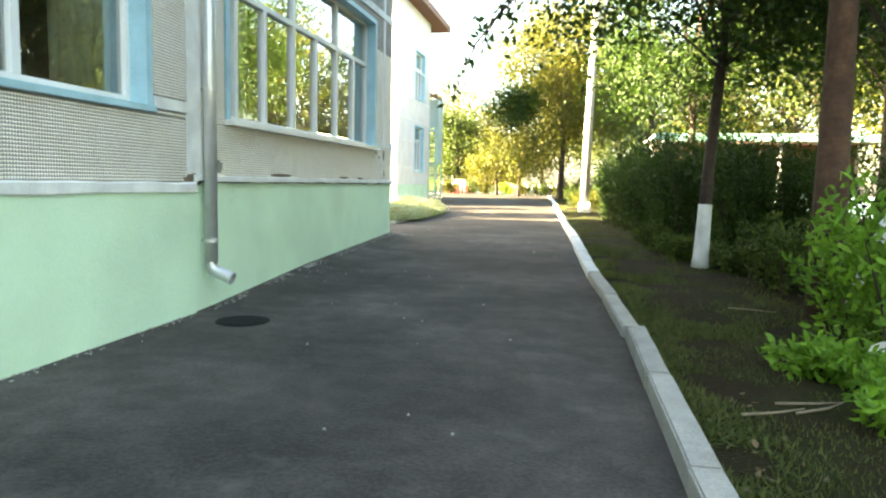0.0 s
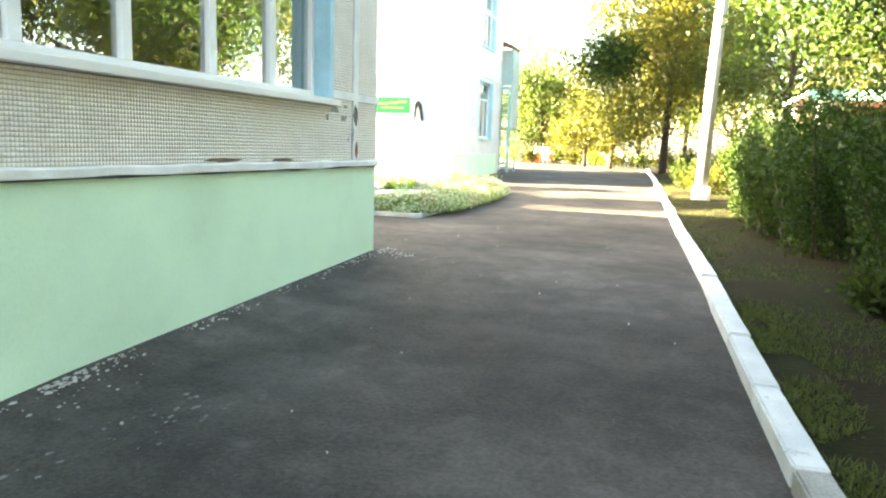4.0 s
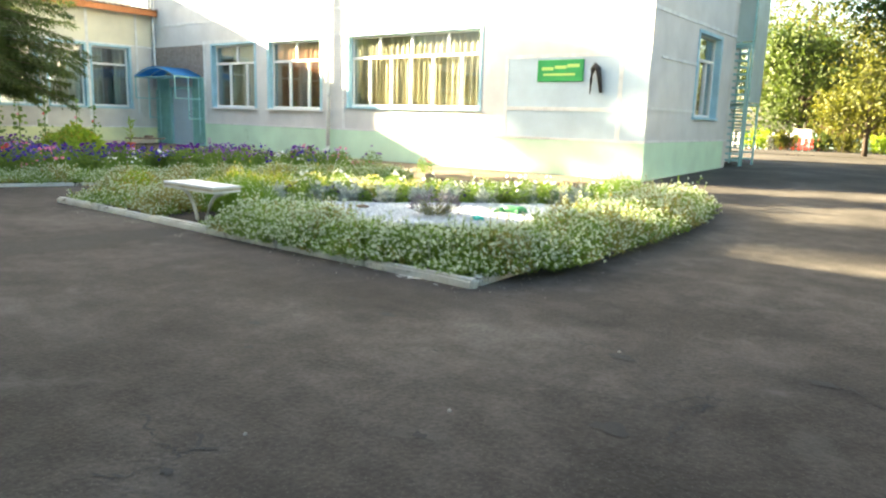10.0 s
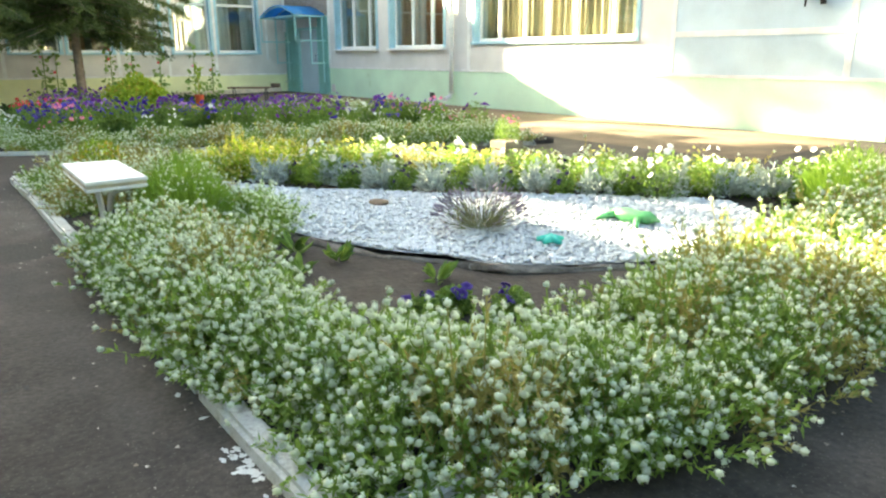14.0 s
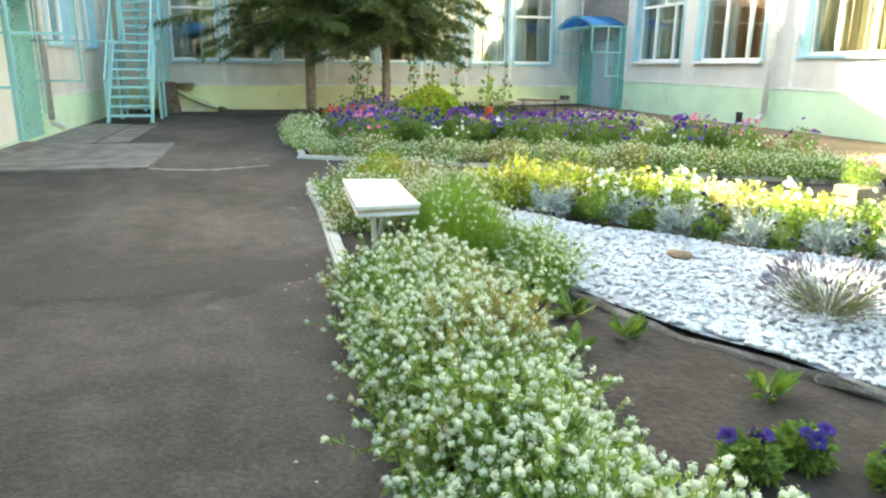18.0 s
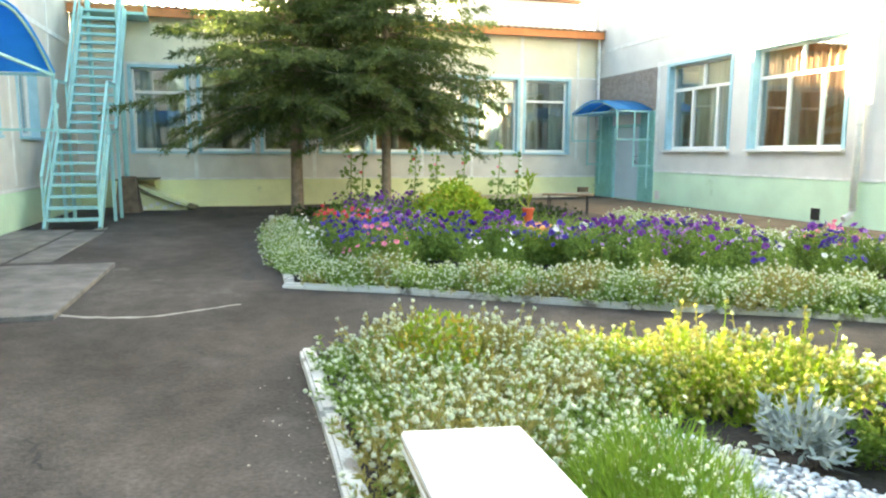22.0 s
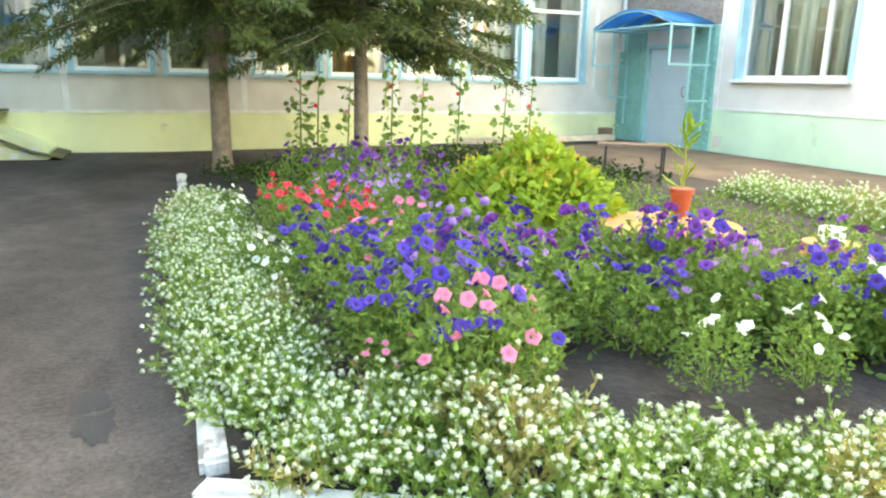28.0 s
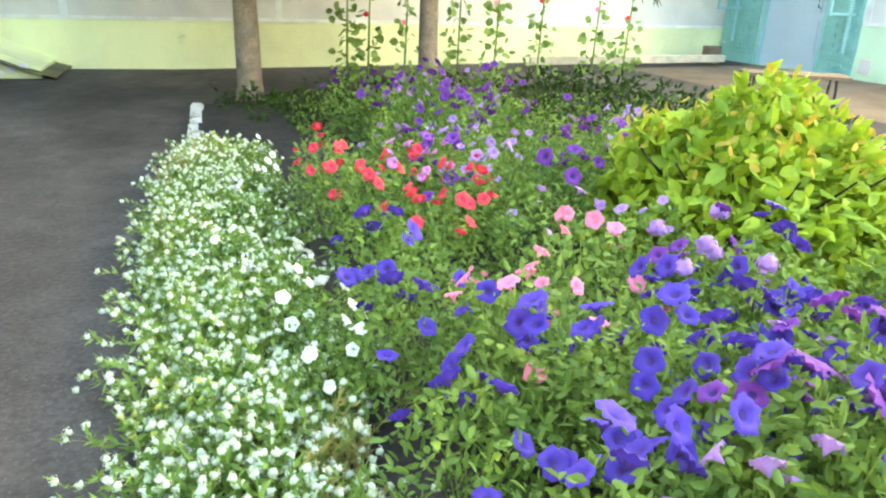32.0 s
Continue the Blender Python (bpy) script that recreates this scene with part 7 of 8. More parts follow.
golden = tree(-0.5, 41.0, 12.5, 0.16, (3.8, 4.2, 4.4, 6.1), 42000, 0.19, LEAF_Y, BARK, "large spreading tree with golden leaves at the end of the drive", 68, clumps=44)
tree(-5.0, 49.0, 4.6, 0.1, (2.2, 2.0, 1.7, 2.6), 6000, 0.17, LEAF_Y, BARK, "small golden tree at the end of the drive", 73, first=0.2)
tree(-3.4, 47.5, 4.2, 0.1, (1.7, 1.7, 1.5, 2.4), 4500, 0.17, LEAF_Y, BARK, "small golden tree at the end of the drive", 74, first=0.2)
tree(6.0, 4.5, 9, 0.15, (3.0, 3.2, 2.6, 6.2), 6000, 0.15, LEAF_M, BARK, "broadleaf tree behind the kerb", 69)
tree(8.0, 9.5, 9.5, 0.16, (3.0, 3.0, 3.0, 5.8), 6500, 0.16, LEAF_Y, BARK, "broadleaf tree with yellowing leaves", 70)
tree(7.0, -3.0, 9, 0.15, (3.0, 3.2, 3.0, 5.8), 5000, 0.17, LEAF_Y, BARK, "broadleaf tree behind the kerb", 71)
for i, (x, y, h, m) in enumerate(((-7.5, 62, 10, LEAF_Y), (-12, 72, 13, LEAF_Y), (-3.5, 74, 12, LEAF_Y), (3.5, 60, 12, LEAF_M), (8.5, 52, 12, LEAF_Y), (11, 40, 12, LEAF_Y), (13, 30, 9, LEAF_Y), (12, 20, 8, LEAF_Y), (13, 12, 7.5, LEAF_Y), (-17, 64, 12, LEAF_M), (-22, 76, 14, LEAF_Y), (15, 3, 8, LEAF_Y), (9, 66, 13, LEAF_M), (18, 55, 13, LEAF_Y), (-9.5, 58, 8, LEAF_M), (0.5, 78, 14, LEAF_M), (12, -8, 11, LEAF_M), (-30, 70, 14, LEAF_M), (22, 24, 9, LEAF_M), (24, 42, 14, LEAF_M), (22, 10, 9, LEAF_M))):
    tree(x, y, h, 0.2, (h * 0.33, h * 0.33, h * 0.38, h * 0.52), 8000, 0.27, m, BARK, "broadleaf tree in the grounds beyond the drive", 80 + i, base=0.0, clumps=30, first=0.2)


# unseen tree, added so its crown breaks the sun over the drive and bed
tree(-35, 13.15, 14.2, 0.16, (1.9, 1.05, 1.15, 12.3), 5200, 0.22, LEAF_M, BARK, "unseen broadleaf tree added beyond the near roof to cast dappled shade", 111, base=0.0, clumps=24)
# also out of view: crown sized to shade the pale wall round the sign
tree(-33, 21.0, 12.6, 0.12, (0.9, 0.62, 1.6, 10.4), 5600, 0.15, LEAF_M, BARK, "unseen slim broadleaf tree added behind the end building to shade the pale wall", 110, base=0.0, clumps=22)


def bough(t, pts, r0, ends, n, leaf, material, bark, seed):
    """A low limb of a tree with leafy twigs that hang about its outer end."""
    r = np.random.default_rng(seed)
    limb = part("bough", tube(bmesh.new(), pts, [r0, r0 * 0.7, r0 * 0.4, r0 * 0.15][:len(pts)], 6), bark, t, smooth=True)
    bm, cc, way = bmesh.new(), [], []
    for a, b, spread in ends:
        a, b = Vector(a), Vector(b)
        mid = (a + b) / 2 + Vector((0, 0, 0.12 * (b - a).length))
        tube(bm, [a, mid, b], [0.012, 0.008, 0.003], 5)
        u = r.random((n, 1))
        p = (1 - u) ** 2 * np.array(a) + 2 * u * (1 - u) * np.array(mid) + u ** 2 * np.array(b) + r.normal(size=(n, 3)) * spread
        cc.append(p)
        way.append(np.repeat(np.array([unit(np.array([b - a]))[0]]), n, 0))
    part("twig", bm, bark, limb)
    c, o = np.concatenate(cc), np.concatenate(way)
    v, f = leaves(c - np.array(PLACE[t.name]), leaf, leaf * 0.55, o * 0.6, seed=seed)
    tagged(fast("bough_leaf_mass", v, f, material, t), kind="stuff")


bough(red_tree, [(2.8, 8.75, 3.9), (1.5, 8.5, 3.7), (0.3, 8.2, 3.1), (-0.15, 8.1, 2.6)], 0.03,
      [((-0.15, 8.1, 2.6), (-0.62, 8.0, 1.72), 0.06), ((0.0, 8.15, 2.75), (-0.45, 8.15, 2.1), 0.07), ((0.3, 8.2, 3.1), (-0.2, 8.3, 2.3), 0.08), ((0.8, 8.3, 3.4), (0.25, 8.5, 2.55), 0.1), ((1.5, 8.5, 3.7), (0.6, 8.8, 2.9), 0.14)], 46, 0.085, LEAF_D, BARK_RED, 301)
# dark leaf colour on the golden tree's bough stands in for its shade
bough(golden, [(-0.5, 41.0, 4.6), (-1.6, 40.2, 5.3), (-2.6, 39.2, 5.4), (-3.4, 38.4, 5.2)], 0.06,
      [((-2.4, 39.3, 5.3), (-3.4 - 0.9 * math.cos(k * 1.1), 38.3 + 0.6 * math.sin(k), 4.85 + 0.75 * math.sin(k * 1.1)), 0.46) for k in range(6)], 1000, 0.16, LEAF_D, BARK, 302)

# ---- hedge and shrubs of the verge ----
def leafy(name, x0, x1, y0, y1, h, n, material, label, seed, leaf=0.07, category="hedge", base=0.0, stems=24):
    """A shrub of many splayed twigs that carry small leaves along their length."""
    r = np.random.default_rng(seed)
    cx, cy = (x0 + x1) / 2, (y0 + y1) / 2
    g = ground(cy) + 0.05
    t = thing(name, (cx, cy, g), label, category)
    per = 55
    m = max(20, n // per)
    q = r.uniform(-1, 1, (m, 2))
    q = q / np.maximum(1.0, np.linalg.norm(q, axis=1))[:, None] ** 0.6
    foot = q * np.array([x1 - x0, y1 - y0]) * 0.5 * 0.72
    lift = np.array([noise.noise((a * 1.7 + seed, b * 1.7, 0.4)) for a, b in foot])
    edge = np.max(np.abs(q), axis=1)
    top = h * (1.02 + 0.2 * lift - 0.3 * edge ** 3) * r.uniform(0.62, 1.06, m)
    out = q * np.array([x1 - x0, y1 - y0]) * 0.5 * 0.34
    bow = r.normal(0, 0.1, (m, 2))
    u = r.random((m, per)) ** 0.75
    c = np.zeros((m, per, 3))
    for k in (0, 1):
        c[:, :, k] = foot[:, None, k] + (out[:, None, k] + bow[:, None, k]) * u ** 1.5
    c[:, :, 2] = base + 0.04 + top[:, None] * u
    c += r.normal(size=c.shape) * np.array([0.085, 0.085, 0.05]) * (1.15 - 0.75 * u)[:, :, None]
    way = np.concatenate([out + bow, 0.45 * top[:, None]], 1)
    way = np.repeat(unit(way)[:, None, :], per, 1).reshape(-1, 3)
    v, f = leaves(c.reshape(-1, 3), leaf, leaf * 0.45, way * 0.8, seed=seed, fold=leaf > 0.08)
    fast("leaf_mass", v, f, material, t)
    bm = bmesh.new()
    for i in range(min(stems, m)):
        a, b_ = float(foot[i, 0]) + cx, float(foot[i, 1]) + cy
        p = [(a + float(out[i, 0] + bow[i, 0]) * w ** 1.5, b_ + float(out[i, 1] + bow[i, 1]) * w ** 1.5, g - 0.05 + (0.05 + float(top[i])) * w) for w in (0, 0.5, 0.95)]
        tube(bm, p, [0.018, 0.011, 0.004], 5)
    part("stemwork", bm, BARK, t)
    return t


LH = "tall dense dark green hedge shrub behind the kerb"
for i, (x0, x1, y0, y1, h) in enumerate(((2.4, 4.2, 12.3, 14.6, 1.72), (1.65, 3.8, 14.3, 16.6, 1.95), (1.2, 3.4, 16.4, 18.8, 1.95), (0.95, 3.2, 18.6, 21.0, 1.9), (0.95, 3.0, 20.8, 23.2, 1.8))):
    leafy("hedge_shrub", x0, x1, y0, y1, h * 1.06, 21000, LEAF_D, LH, 120 + i, leaf=0.075)
leafy("hedge_shrub", 4.4, 6.4, 12.0, 16, 1.9, 6000, LEAF_D, LH, 130)
leafy("hedge_shrub", 5.0, 7.0, 8.0, 12, 1.7, 5000, LEAF_M, "loose green shrub behind the trees", 131)
leafy("young_shrub", 2.2, 3.8, 6.6, 8.3, 1.2, 5200, LEAF_FRESH, "bright green young shrub beside the kerb strip", 132, leaf=0.095, category="shrub")
leafy("young_shrub", 2.4, 3.6, 9.4, 11.2, 0.85, 2600, LEAF_M, "low green shrub at the foot of the trees", 133, leaf=0.085, category="shrub")
leafy("young_shrub", 3.6, 5.2, 5.2, 7.2, 1.0, 2200, LEAF_M, "low green shrub on the verge", 134, leaf=0.09, category="shrub")
for i, (x, y) in enumerate(((2.35, 5.75), (2.6, 6.0), (2.45, 6.3), (2.2, 6.75), (2.5, 12.6), (2.0, 13.4), (2.6, 11.5), (2.75, 11.9), (2.5, 12.1), (2.9, 11.3), (2.1, 12.5), (1.75, 14.2))):
    leafy("verge_weed", x - 0.22, x + 0.22, y - 0.2, y + 0.2, 0.2 if i < 6 else 0.3, 260, LEAF_FRESH if i < 4 else LEAF_M, "low broad leaved weed on the bare verge", 170 + i, leaf=0.085, category="weed", stems=6)
for i, (x, y, h) in enumerate(((0.9, 28.5, 0.7), (0.6, 31, 0.9), (1.2, 33.5, 1.2), (0.4, 36, 1.1), (0.3, 39, 0.8), (1.8, 29.5, 1.4), (2.6, 35, 1.8))):
    leafy("verge_shrub", x - 0.6, x + 0.6, y - 0.8, y + 0.8, h, 1300, LEAF_M if i % 2 else LEAF_Y, "low green shrub along the verge", 140 + i, leaf=0.1, category="shrub", stems=8)
# thin grass of the verge
n = 115000
gy_ = np.where(r_.random(n) < 0.6, r_.uniform(2.5, 14, n), r_.uniform(2.5, 34, n))
gx_ = np.interp(gy_, [a for a, b in KERB_LINE], [b for a, b in KERB_LINE]) + 0.18 + 3.0 * r_.random(n) ** 1.25
k = np.array([noise.noise((a * 1.9, b * 1.5, 3.3)) for a, b in zip(gx_, gy_)]) > -0.12
gx_, gy_ = gx_[k], gy_[k]
t = thing("verge_grass", (1.6, 14.0, ground(14)), "thin dry green grass on the shaded verge", "grass", kind="stuff")
c = np.stack([gx_, gy_, gz(gy_) + 0.06], 1) - np.array(t.location)
v, f = leaves(c, 0.065, 0.009, np.array([[0, 0, 0.8]]), seed=77, spread=0.8)
fast("blades", v, f, GRASS, t)
# fallen branches and a rock
for i, (x, y, a) in enumerate(((1.45, 5.8, 0.3), (1.68, 6.05, 0.1), (1.75, 5.9, 0.5), (2.0, 9.0, -0.5))):
    tagged(part("fallen_branch", tube(bmesh.new(), [(x, y, ground(y) + 0.11), (x + 0.22 * math.cos(a), y + 0.22 * math.sin(a), ground(y) + 0.12), (x + 0.42 * math.cos(a + 0.2), y + 0.42 * math.sin(a + 0.2), ground(y) + 0.11)], [0.008, 0.006, 0.003], 6), DRY_TWIG), "pale dry branch lying on the verge", "branch", "dry branches on the verge")
bm = bmesh.new()
bmesh.ops.create_icosphere(bm, subdivisions=3, radius=0.32)
for v in bm.verts:
    v.co = Vector((v.co.x, v.co.y * 0.8, v.co.z * 0.6)) * (1 + 0.25 * noise.noise(v.co * 2.2))
bmesh.ops.translate(bm, verts=bm.verts, vec=(2.68, 6.85, ground(7) + 0.15))
tagged(part("boulder", bm, PANEL, smooth=True), "grey boulder half hidden under the shrubs", "boulder")

# leaf litter of the verge
n = 5000
gy_ = r_.uniform(2.5, 16, n)
gx_ = np.interp(gy_, [a for a, b in KERB_LINE], [b for a, b in KERB_LINE]) + 0.2 + 3.2 * r_.random(n)
t = thing("leaf_litter", (2.2, 9.0, ground(9)), "brown fallen leaves and twigs on the shaded verge", "leaf litter", kind="stuff")
c = np.stack([gx_, gy_, gz(gy_) + 0.075 + 0.03 * r_.random(n)], 1) - np.array(t.location)
v, f = leaves(c, 0.06, 0.03, None, seed=79)
fast("litter", v * np.array([1, 1, 0.6]) + np.array([0, 0, 0.0]), f, LITTER, t)
# crumbled mortar along the foot of the near wall
n = 900
uu = np.concatenate([r_.uniform(3, 14.9, 700), r_.normal(10.5, 0.3, 200)])
px, py = -3.01 + 0.1 * r_.random(n) ** 2, uu
_k = np.array([noise.noise((q * 1.7, 0.0, 3.0)) for q in uu]) > -0.1
px, py = px[_k], py[_k]
t = thing("mortar_rubble", (-3.0, 9.0, ground(9)), "crumbled pale mortar along the foot of the wall", "rubble", kind="stuff")
n = len(px)
s = r_.uniform(0.003, 0.011, (n, 1, 1)) * np.stack([r_.uniform(0.6, 1.0, n), r_.uniform(0.8, 2.2, n), r_.uniform(0.4, 0.8, n)], 1)[:, None, :]
v = ICO_V[None] * s + np.stack([px, py, gz(py) + 0.006 + np.array([skirt(a, b) for a, b in zip(px, py)])], 1)[:, None, :] - np.array(t.location)
f = (ICO_F[None] + (np.arange(n) * len(ICO_V))[:, None, None]).reshape(-1, 3)
fast("rubble", v.reshape(-1, 3), f, KERB_GREY, t)

# ---- lamp pole ----
g = ground(25.8) + 0.06
p = thing("lamp_pole", (0.68, 25.8, g), "pale round concrete lamp pole on a whitewashed block", "pole")
part("shaft", tube(bmesh.new(), [(0.68, 25.8, g), (0.72, 25.8, g + 3), (0.9, 25.8, g + 9)], [0.15, 0.135, 0.1], 16), KERB_GREY, p, smooth=True)
part("base_block", obox(0.48, 0.9, 25.58, 26.02, g - 0.08, g + 0.36, 0.06), WHITEWASH_WORN, p)


# ---- far things ----
def shelter(x, y, w, d, h, label, rot=0.0, fascia=TEAL, base=0.2):
    s = thing("garden_shelter", (x, y, base), label, "shelter")
    for sx in (-1, 0, 1):
        for sy in (-1, 1):
            part("post", obox(x + sx * w / 2 - 0.06, x + sx * w / 2 + 0.06, y + sy * d / 2 - 0.06, y + sy * d / 2 + 0.06, base, base + h), PVC, s)
    roof = part("roof", obox(x - w / 2 - 0.3, x + w / 2 + 0.3, y - d / 2 - 0.3, y + d / 2 + 0.3, base + h, base + h + 0.09), JOINT, s)
    part("fascia", obox(x - w / 2 - 0.33, x + w / 2 + 0.33, y - d / 2 - 0.36, y - d / 2 - 0.3, base + h - 0.14, base + h + 0.1), fascia, roof, "teal painted fascia")
    part("back_wall", obox(x - w / 2, x + w / 2, y + d / 2 - 0.05, y + d / 2, base, base + h), WOOD_DARK, s)
    part("bench_board", obox(x - w / 2 + 0.2, x + w / 2 - 0.2, y + d / 2 - 0.5, y + d / 2 - 0.1, base + 0.42, base + 0.47), RED_PAINT, s)
    part("low_wall", obox(x - w / 2, x + w / 2, y - d / 2 - 0.03, y - d / 2 + 0.03, base, base + 0.7), BLUE_FRAME, s)
    return s


shelter(7.0, 29.0, 7.5, 4.0, 2.6, "open garden shelter with a teal fascia behind the hedge")
shelter(-8.0, 66.0, 6.0, 3.0, 2.3, "far open garden shelter with a teal fascia")


def fence(x0, x1, y, base, label):
    f = thing("picket_fence", (x0, y, base), label, "fence")
    n = int((x1 - x0) / 0.28)
    for i in range(n + 1):
        x = x0 + (x1 - x0) * i / n
        part("picket", obox(x - 0.05, x + 0.05, y - 0.012, y + 0.012, base, base + 0.85), PVC if i % 3 else TEAL_METAL, f)
    for z in (0.2, 0.65):
        part("rail", obox(x0, x1, y + 0.012, y + 0.05, base + z, base + z + 0.07), PVC, f)
    return f


fence(-4.8, -1.0, 53.6, 0.28, "far white and teal picket fence past the drive")
fence(-12.0, -7.5, 53.6, 0.28, "far white picket fence past the drive")
for i, (x, y, m) in enumerate(((-9, 52.9, LEAF_Y), (-7.4, 53.2, LEAF_M), (-6.2, 53, LEAF_Y), (-4.9, 53.1, LEAF_LIME), (-3.4, 52.9, LEAF_Y), (-2.2, 53, LEAF_M), (-0.8, 52.8, LEAF_Y), (0.6, 50.5, LEAF_M), (0.9, 47.5, LEAF_Y), (-10.5, 53, LEAF_LIME))):
    leafy("far_shrub", x - 0.7, x + 0.7, y - 0.4, y + 0.4, 0.85, 1100, m, "low sunlit shrub at the end of the drive", 160 + i, leaf=0.13, category="shrub", stems=5, base=0.0)
c_ = thing("play_car", (-8.6, 55.0, 0.0), "far red wooden play car beside the shelter", "play car")
part("body", obox(-9.6, -7.6, 54.6, 55.4, 0.3, 0.9, 0.05), RED_PAINT, c_)
part("cab", obox(-9.0, -8.2, 54.65, 55.35, 0.9, 1.35, 0.05), PVC, c_)
for sx in (-9.2, -8.0):
    part("wheel", tube(bmesh.new(), [(sx, 54.55, 0.22), (sx, 54.65, 0.22)], 0.2, 14), BLACK, c_)

# fire stair and porch roof on the end wall
s = thing("fire_stair", (-6.9, 36.3, ground(36)), "pale blue steel fire stair with open treads beside the building", "outdoor stair")
for i in range(18):
    z = ground(36) + 0.185 * (i + 1)
    part("tread", obox(-7.2, -6.58, 35.72 - i * 0.01, 35.95 - i * 0.01, z - 0.045, z, 0.004), TEAL_METAL, s)
for i in range(8):
    z = ground(36) + 0.2 * (i + 1)
    part("tread", obox(-7.1, -6.58, 36.95 - i * 0.07, 37.2 - i * 0.07, z - 0.045, z, 0.004), TEAL_METAL, s)
for x in (-7.22, -6.56):
    part("stringer", bar(bmesh.new(), (x, 35.86, ground(36)), (x, 35.68, ground(36) + 3.4), 0.03, 0.14), TEAL_METAL, s)
    for y in (36.02, 37.22):
        part("landing_post", bar(bmesh.new(), (x, y, ground(36)), (x, y, ground(36) + 5.2), 0.05), TEAL_METAL, s)
part("landing", obox(-7.54, -6.55, 36.0, 37.24, ground(36) + 1.72, ground(36) + 1.78), TEAL_METAL, s)
part("landing", obox(-7.54, -6.55, 36.0, 37.24, ground(36) + 3.4, ground(36) + 3.46), TEAL_METAL, s)
part("side_panel", obox(-6.53, -6.505, 36.06, 37.18, ground(36) + 1.8, ground(36) + 4.9), SCREEN, s, "pale teal sheet steel screen")
part("front_panel", obox(-7.2, -6.6, 36.05, 36.075, ground(36) + 3.5, ground(36) + 4.9), SCREEN, s, "pale teal sheet steel screen")
bm = bmesh.new()
q = [bm.verts.new(p_) for p_ in ((-7.6, 35.5, 5.7), (-6.5, 35.5, 5.3), (-6.5, 37.0, 5.3), (-7.6, 37.0, 5.7), (-7.6, 35.5, 5.58), (-6.5, 35.5, 5.18), (-6.5, 37.0, 5.18), (-7.6, 37.0, 5.58))]
for f in ((0, 1, 2, 3), (7, 6, 5, 4), (0, 4, 5, 1), (1, 5, 6, 2), (2, 6, 7, 3), (3, 7, 4, 0)):
    bm.faces.new([q[i] for i in f])
tagged(part("roof_porch", bm, BROWN_ROOF), "small brown lean-to roof over the fire stair", "roof", kind="structure")
tagged(part("wall_porch", obox(-8.6, -7.55, 34.86, 38.5, 0.2, 5.6), PANEL_B), "pale stair block at the end of the building", "wall", kind="structure")

# ---- wall tiles of the near building ----
TS, TZ = 0.0255, 0.0255
tiles = []
for z0, z1, u0, u1 in ((1.035, 1.615, 2.0, 7.85), (1.615, 1.66, 7.36, 7.85), (1.1, 1.615, 8.11, 13.9), (1.1, 1.69, 13.9, 14.325), (1.1, 1.69, 14.44, 14.91), (1.775, 3.4, 13.9, 14.325), (1.775, 3.4, 14.44, 14.91), (1.775, 3.4, 7.36, 7.85), (1.615, 3.4, 8.11, 8.58)):
    for i in range(int((u1 - u0) / TS)):
        for j in range(int((z1 - z0) / TZ)):
            u, z = u0 + (i + 0.5) * TS, z0 + (j + 0.5) * TZ
            if noise.noise((u * 1.6, z * 3.0, 5.0)) > 0.72 or (13.55 < u < 14.32 and 1.47 < z < 1.63 and noise.noise((u * 9, z * 13, 1.0)) > 0.3 - (z - 1.47)) or (14.2 < u < 14.32 and z < 1.42 and noise.noise((u * 14, z * 10, 3.0)) > 0.3):
                continue
            tiles.append((u, z))
tw = thing("wall_tiling", (-3.05, 11.0, 1.04), "small weathered grey beige square tiles on the panel wall", "wall tiles", kind="structure")
tiles.sort(key=lambda q: -q[0])
first = [q for q in tiles if q[0] > 14.3 and q[1] < 1.7][:295]
fs_ = set(first)
me = bpy.data.meshes.new("tile")
bm = obox(0.0, 0.006, -0.0102, 0.0102, -0.0102, 0.0102)
bm.to_mesh(me)
bm.free()
me.materials.append(TILE)
for u, z in first:
    o = new("tile", me)
    o.parent = tw
    o.location = (0.0005 + 0.002 * float(rng.random()), u - 11.0, z - 1.04)
rest = np.array([q for q in tiles if q not in fs_])
n = len(rest)
cube = np.array([(0.008, -1, -1), (0.008, 1, -1), (0.008, 1, 1), (0.008, -1, 1), (0, -1.05, -1.05), (0, 1.05, -1.05), (0, 1.05, 1.05), (0, -1.05, 1.05)], float) * np.array([0.75, 0.0102, 0.0102])
cube = cube[None] * np.where(rest[:, :1] < 8, 1.0, 0.0)[:, :, None] * np.array([1.5, 1.2, 0.86]) + cube[None] * np.where(rest[:, :1] < 8, 0.0, 1.0)[:, :, None]
v = cube + np.stack([0.001 + 0.002 * r_.random(n), rest[:, 0] - 11.0, rest[:, 1] - 1.04], 1)[:, None, :]
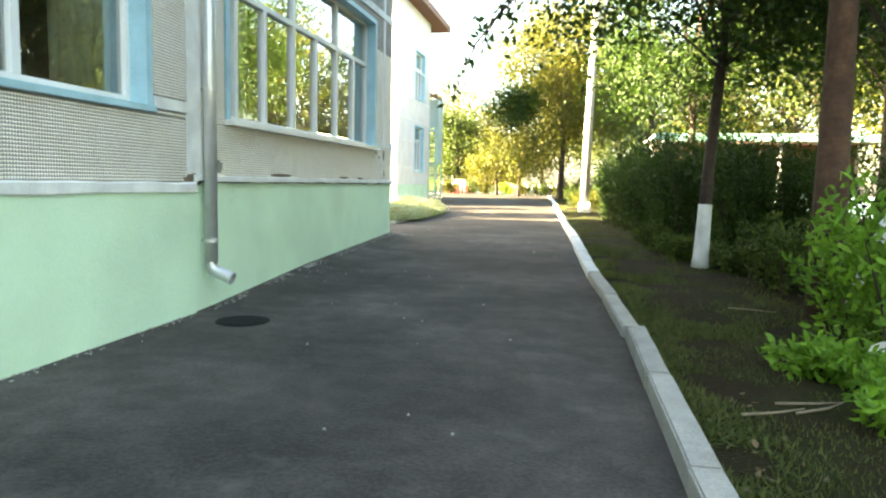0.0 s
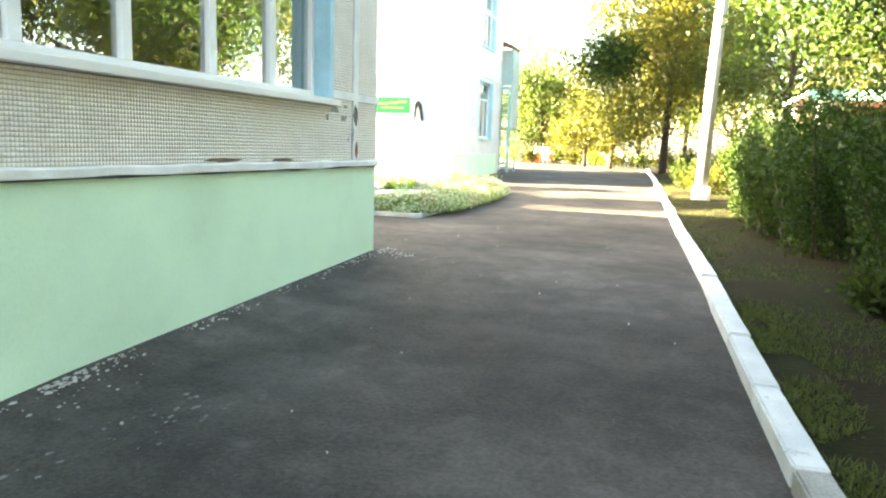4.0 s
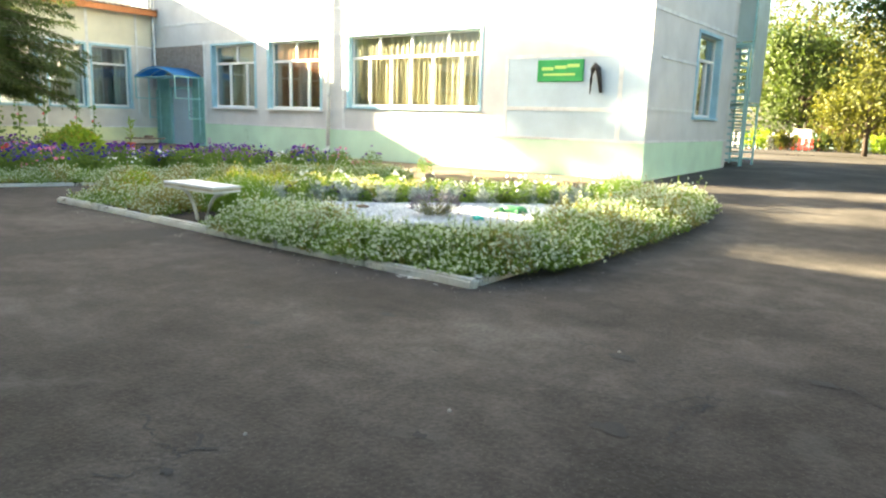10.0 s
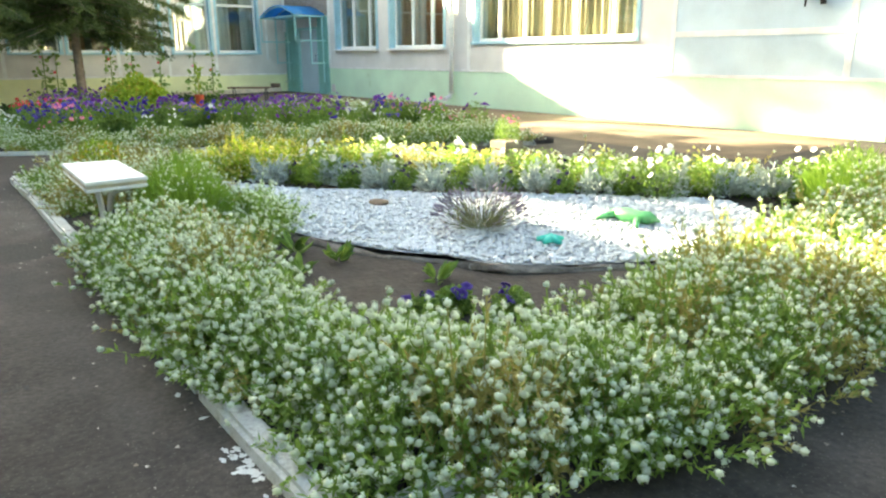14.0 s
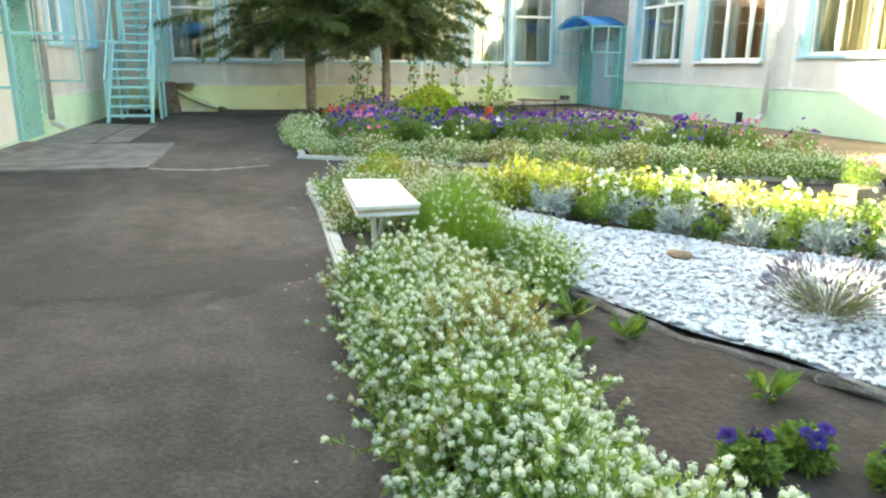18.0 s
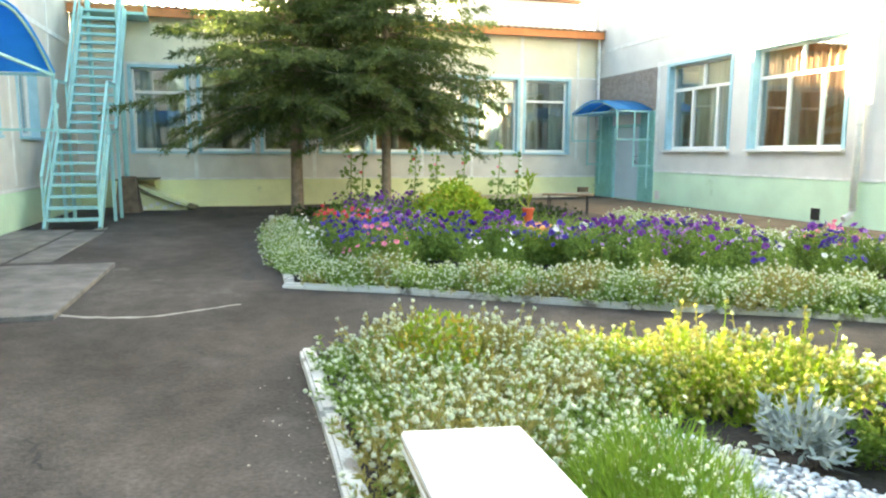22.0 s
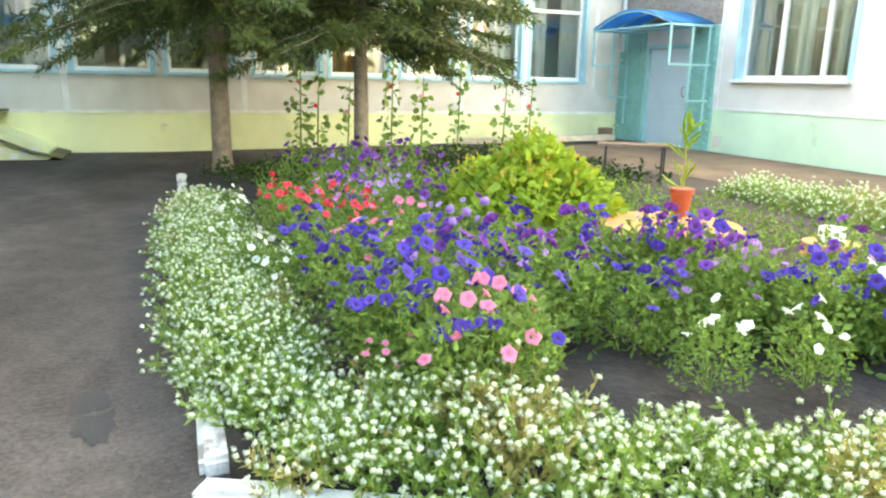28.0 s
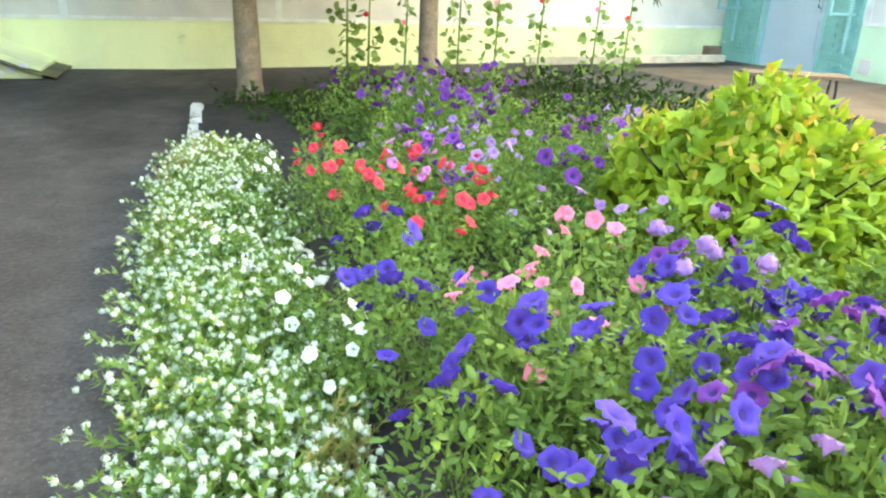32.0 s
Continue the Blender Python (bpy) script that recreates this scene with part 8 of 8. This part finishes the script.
f = (np.array([(0, 1, 2, 3), (4, 5, 1, 0), (5, 6, 2, 1), (6, 7, 3, 2), (7, 4, 0, 3)])[None] + (np.arange(n) * 8)[:, None, None]).reshape(-1, 4)
tagged(fast("tile_field", v.reshape(-1, 3), f, TILE_J, tw), kind="stuff")
for u, z, w, hh, m_, lab in ((14.41, 1.2, 0.035, 0.08, RUST_ORANGE, "rusty orange hole in the panel joint"), (14.38, 1.55, 0.055, 0.1, CONCRETE, "bare grey cement patch in the panel joint"), (14.33, 1.36, 0.012, 0.08, RUST, "bare brown patch beside the panel joint"), (7.95, 1.05, 0.16, 0.06, RUST, "bare brown patch where filler has fallen off"), (13.0, 1.115, 0.16, 0.014, RUST, "bare brown patch where filler has fallen off"), (9.9, 1.12, 0.3, 0.02, RUST, "bare brown patch where filler has fallen off"), (12.2, 1.12, 0.22, 0.016, RUST, "bare brown patch where filler has fallen off")):
    bm = bmesh.new()
    k = 20
    c0 = [bm.verts.new((-3.05 + 0.018, u + w * math.cos(6.283 * i / k) * (1 + 0.5 * noise.noise((i * 0.7, u * 3, z))), z + hh * math.sin(6.283 * i / k) * (1 + 0.5 * noise.noise((i * 0.8, z * 3, u))))) for i in range(k)]
    bm.faces.new(c0)
    tagged(part("wall_damage", bm, m_), lab, "wall damage", kind="structure")
# the open crack between the ledge and the plinth paint
bm = bmesh.new()
rows = []
for i in range(120):
    u = 8.0 + 6.85 * i / 119
    w = max(0.0015, 0.006 + 0.012 * noise.noise((u * 2.1, 0.0, 7.0)))
    zz = 1.031 + 0.008 * noise.noise((u * 1.3, 3.0, 1.0))
    rows.append([bm.verts.new((-3.05 + 0.038, u, zz + s_ * w)) for s_ in (-1, 1)])
for a, c in zip(rows, rows[1:]):
    bm.faces.new((a[0], a[1], c[1], c[0]))
tagged(part("wall_crack", bm, BLACK), "thin dark crack above the painted plinth", "crack", kind="structure")
for srcs in KINDS.values():
    for t in srcs:
        if t.name not in _used:
            for o in (*t.children_recursive, t):
                bpy.data.objects.remove(o)
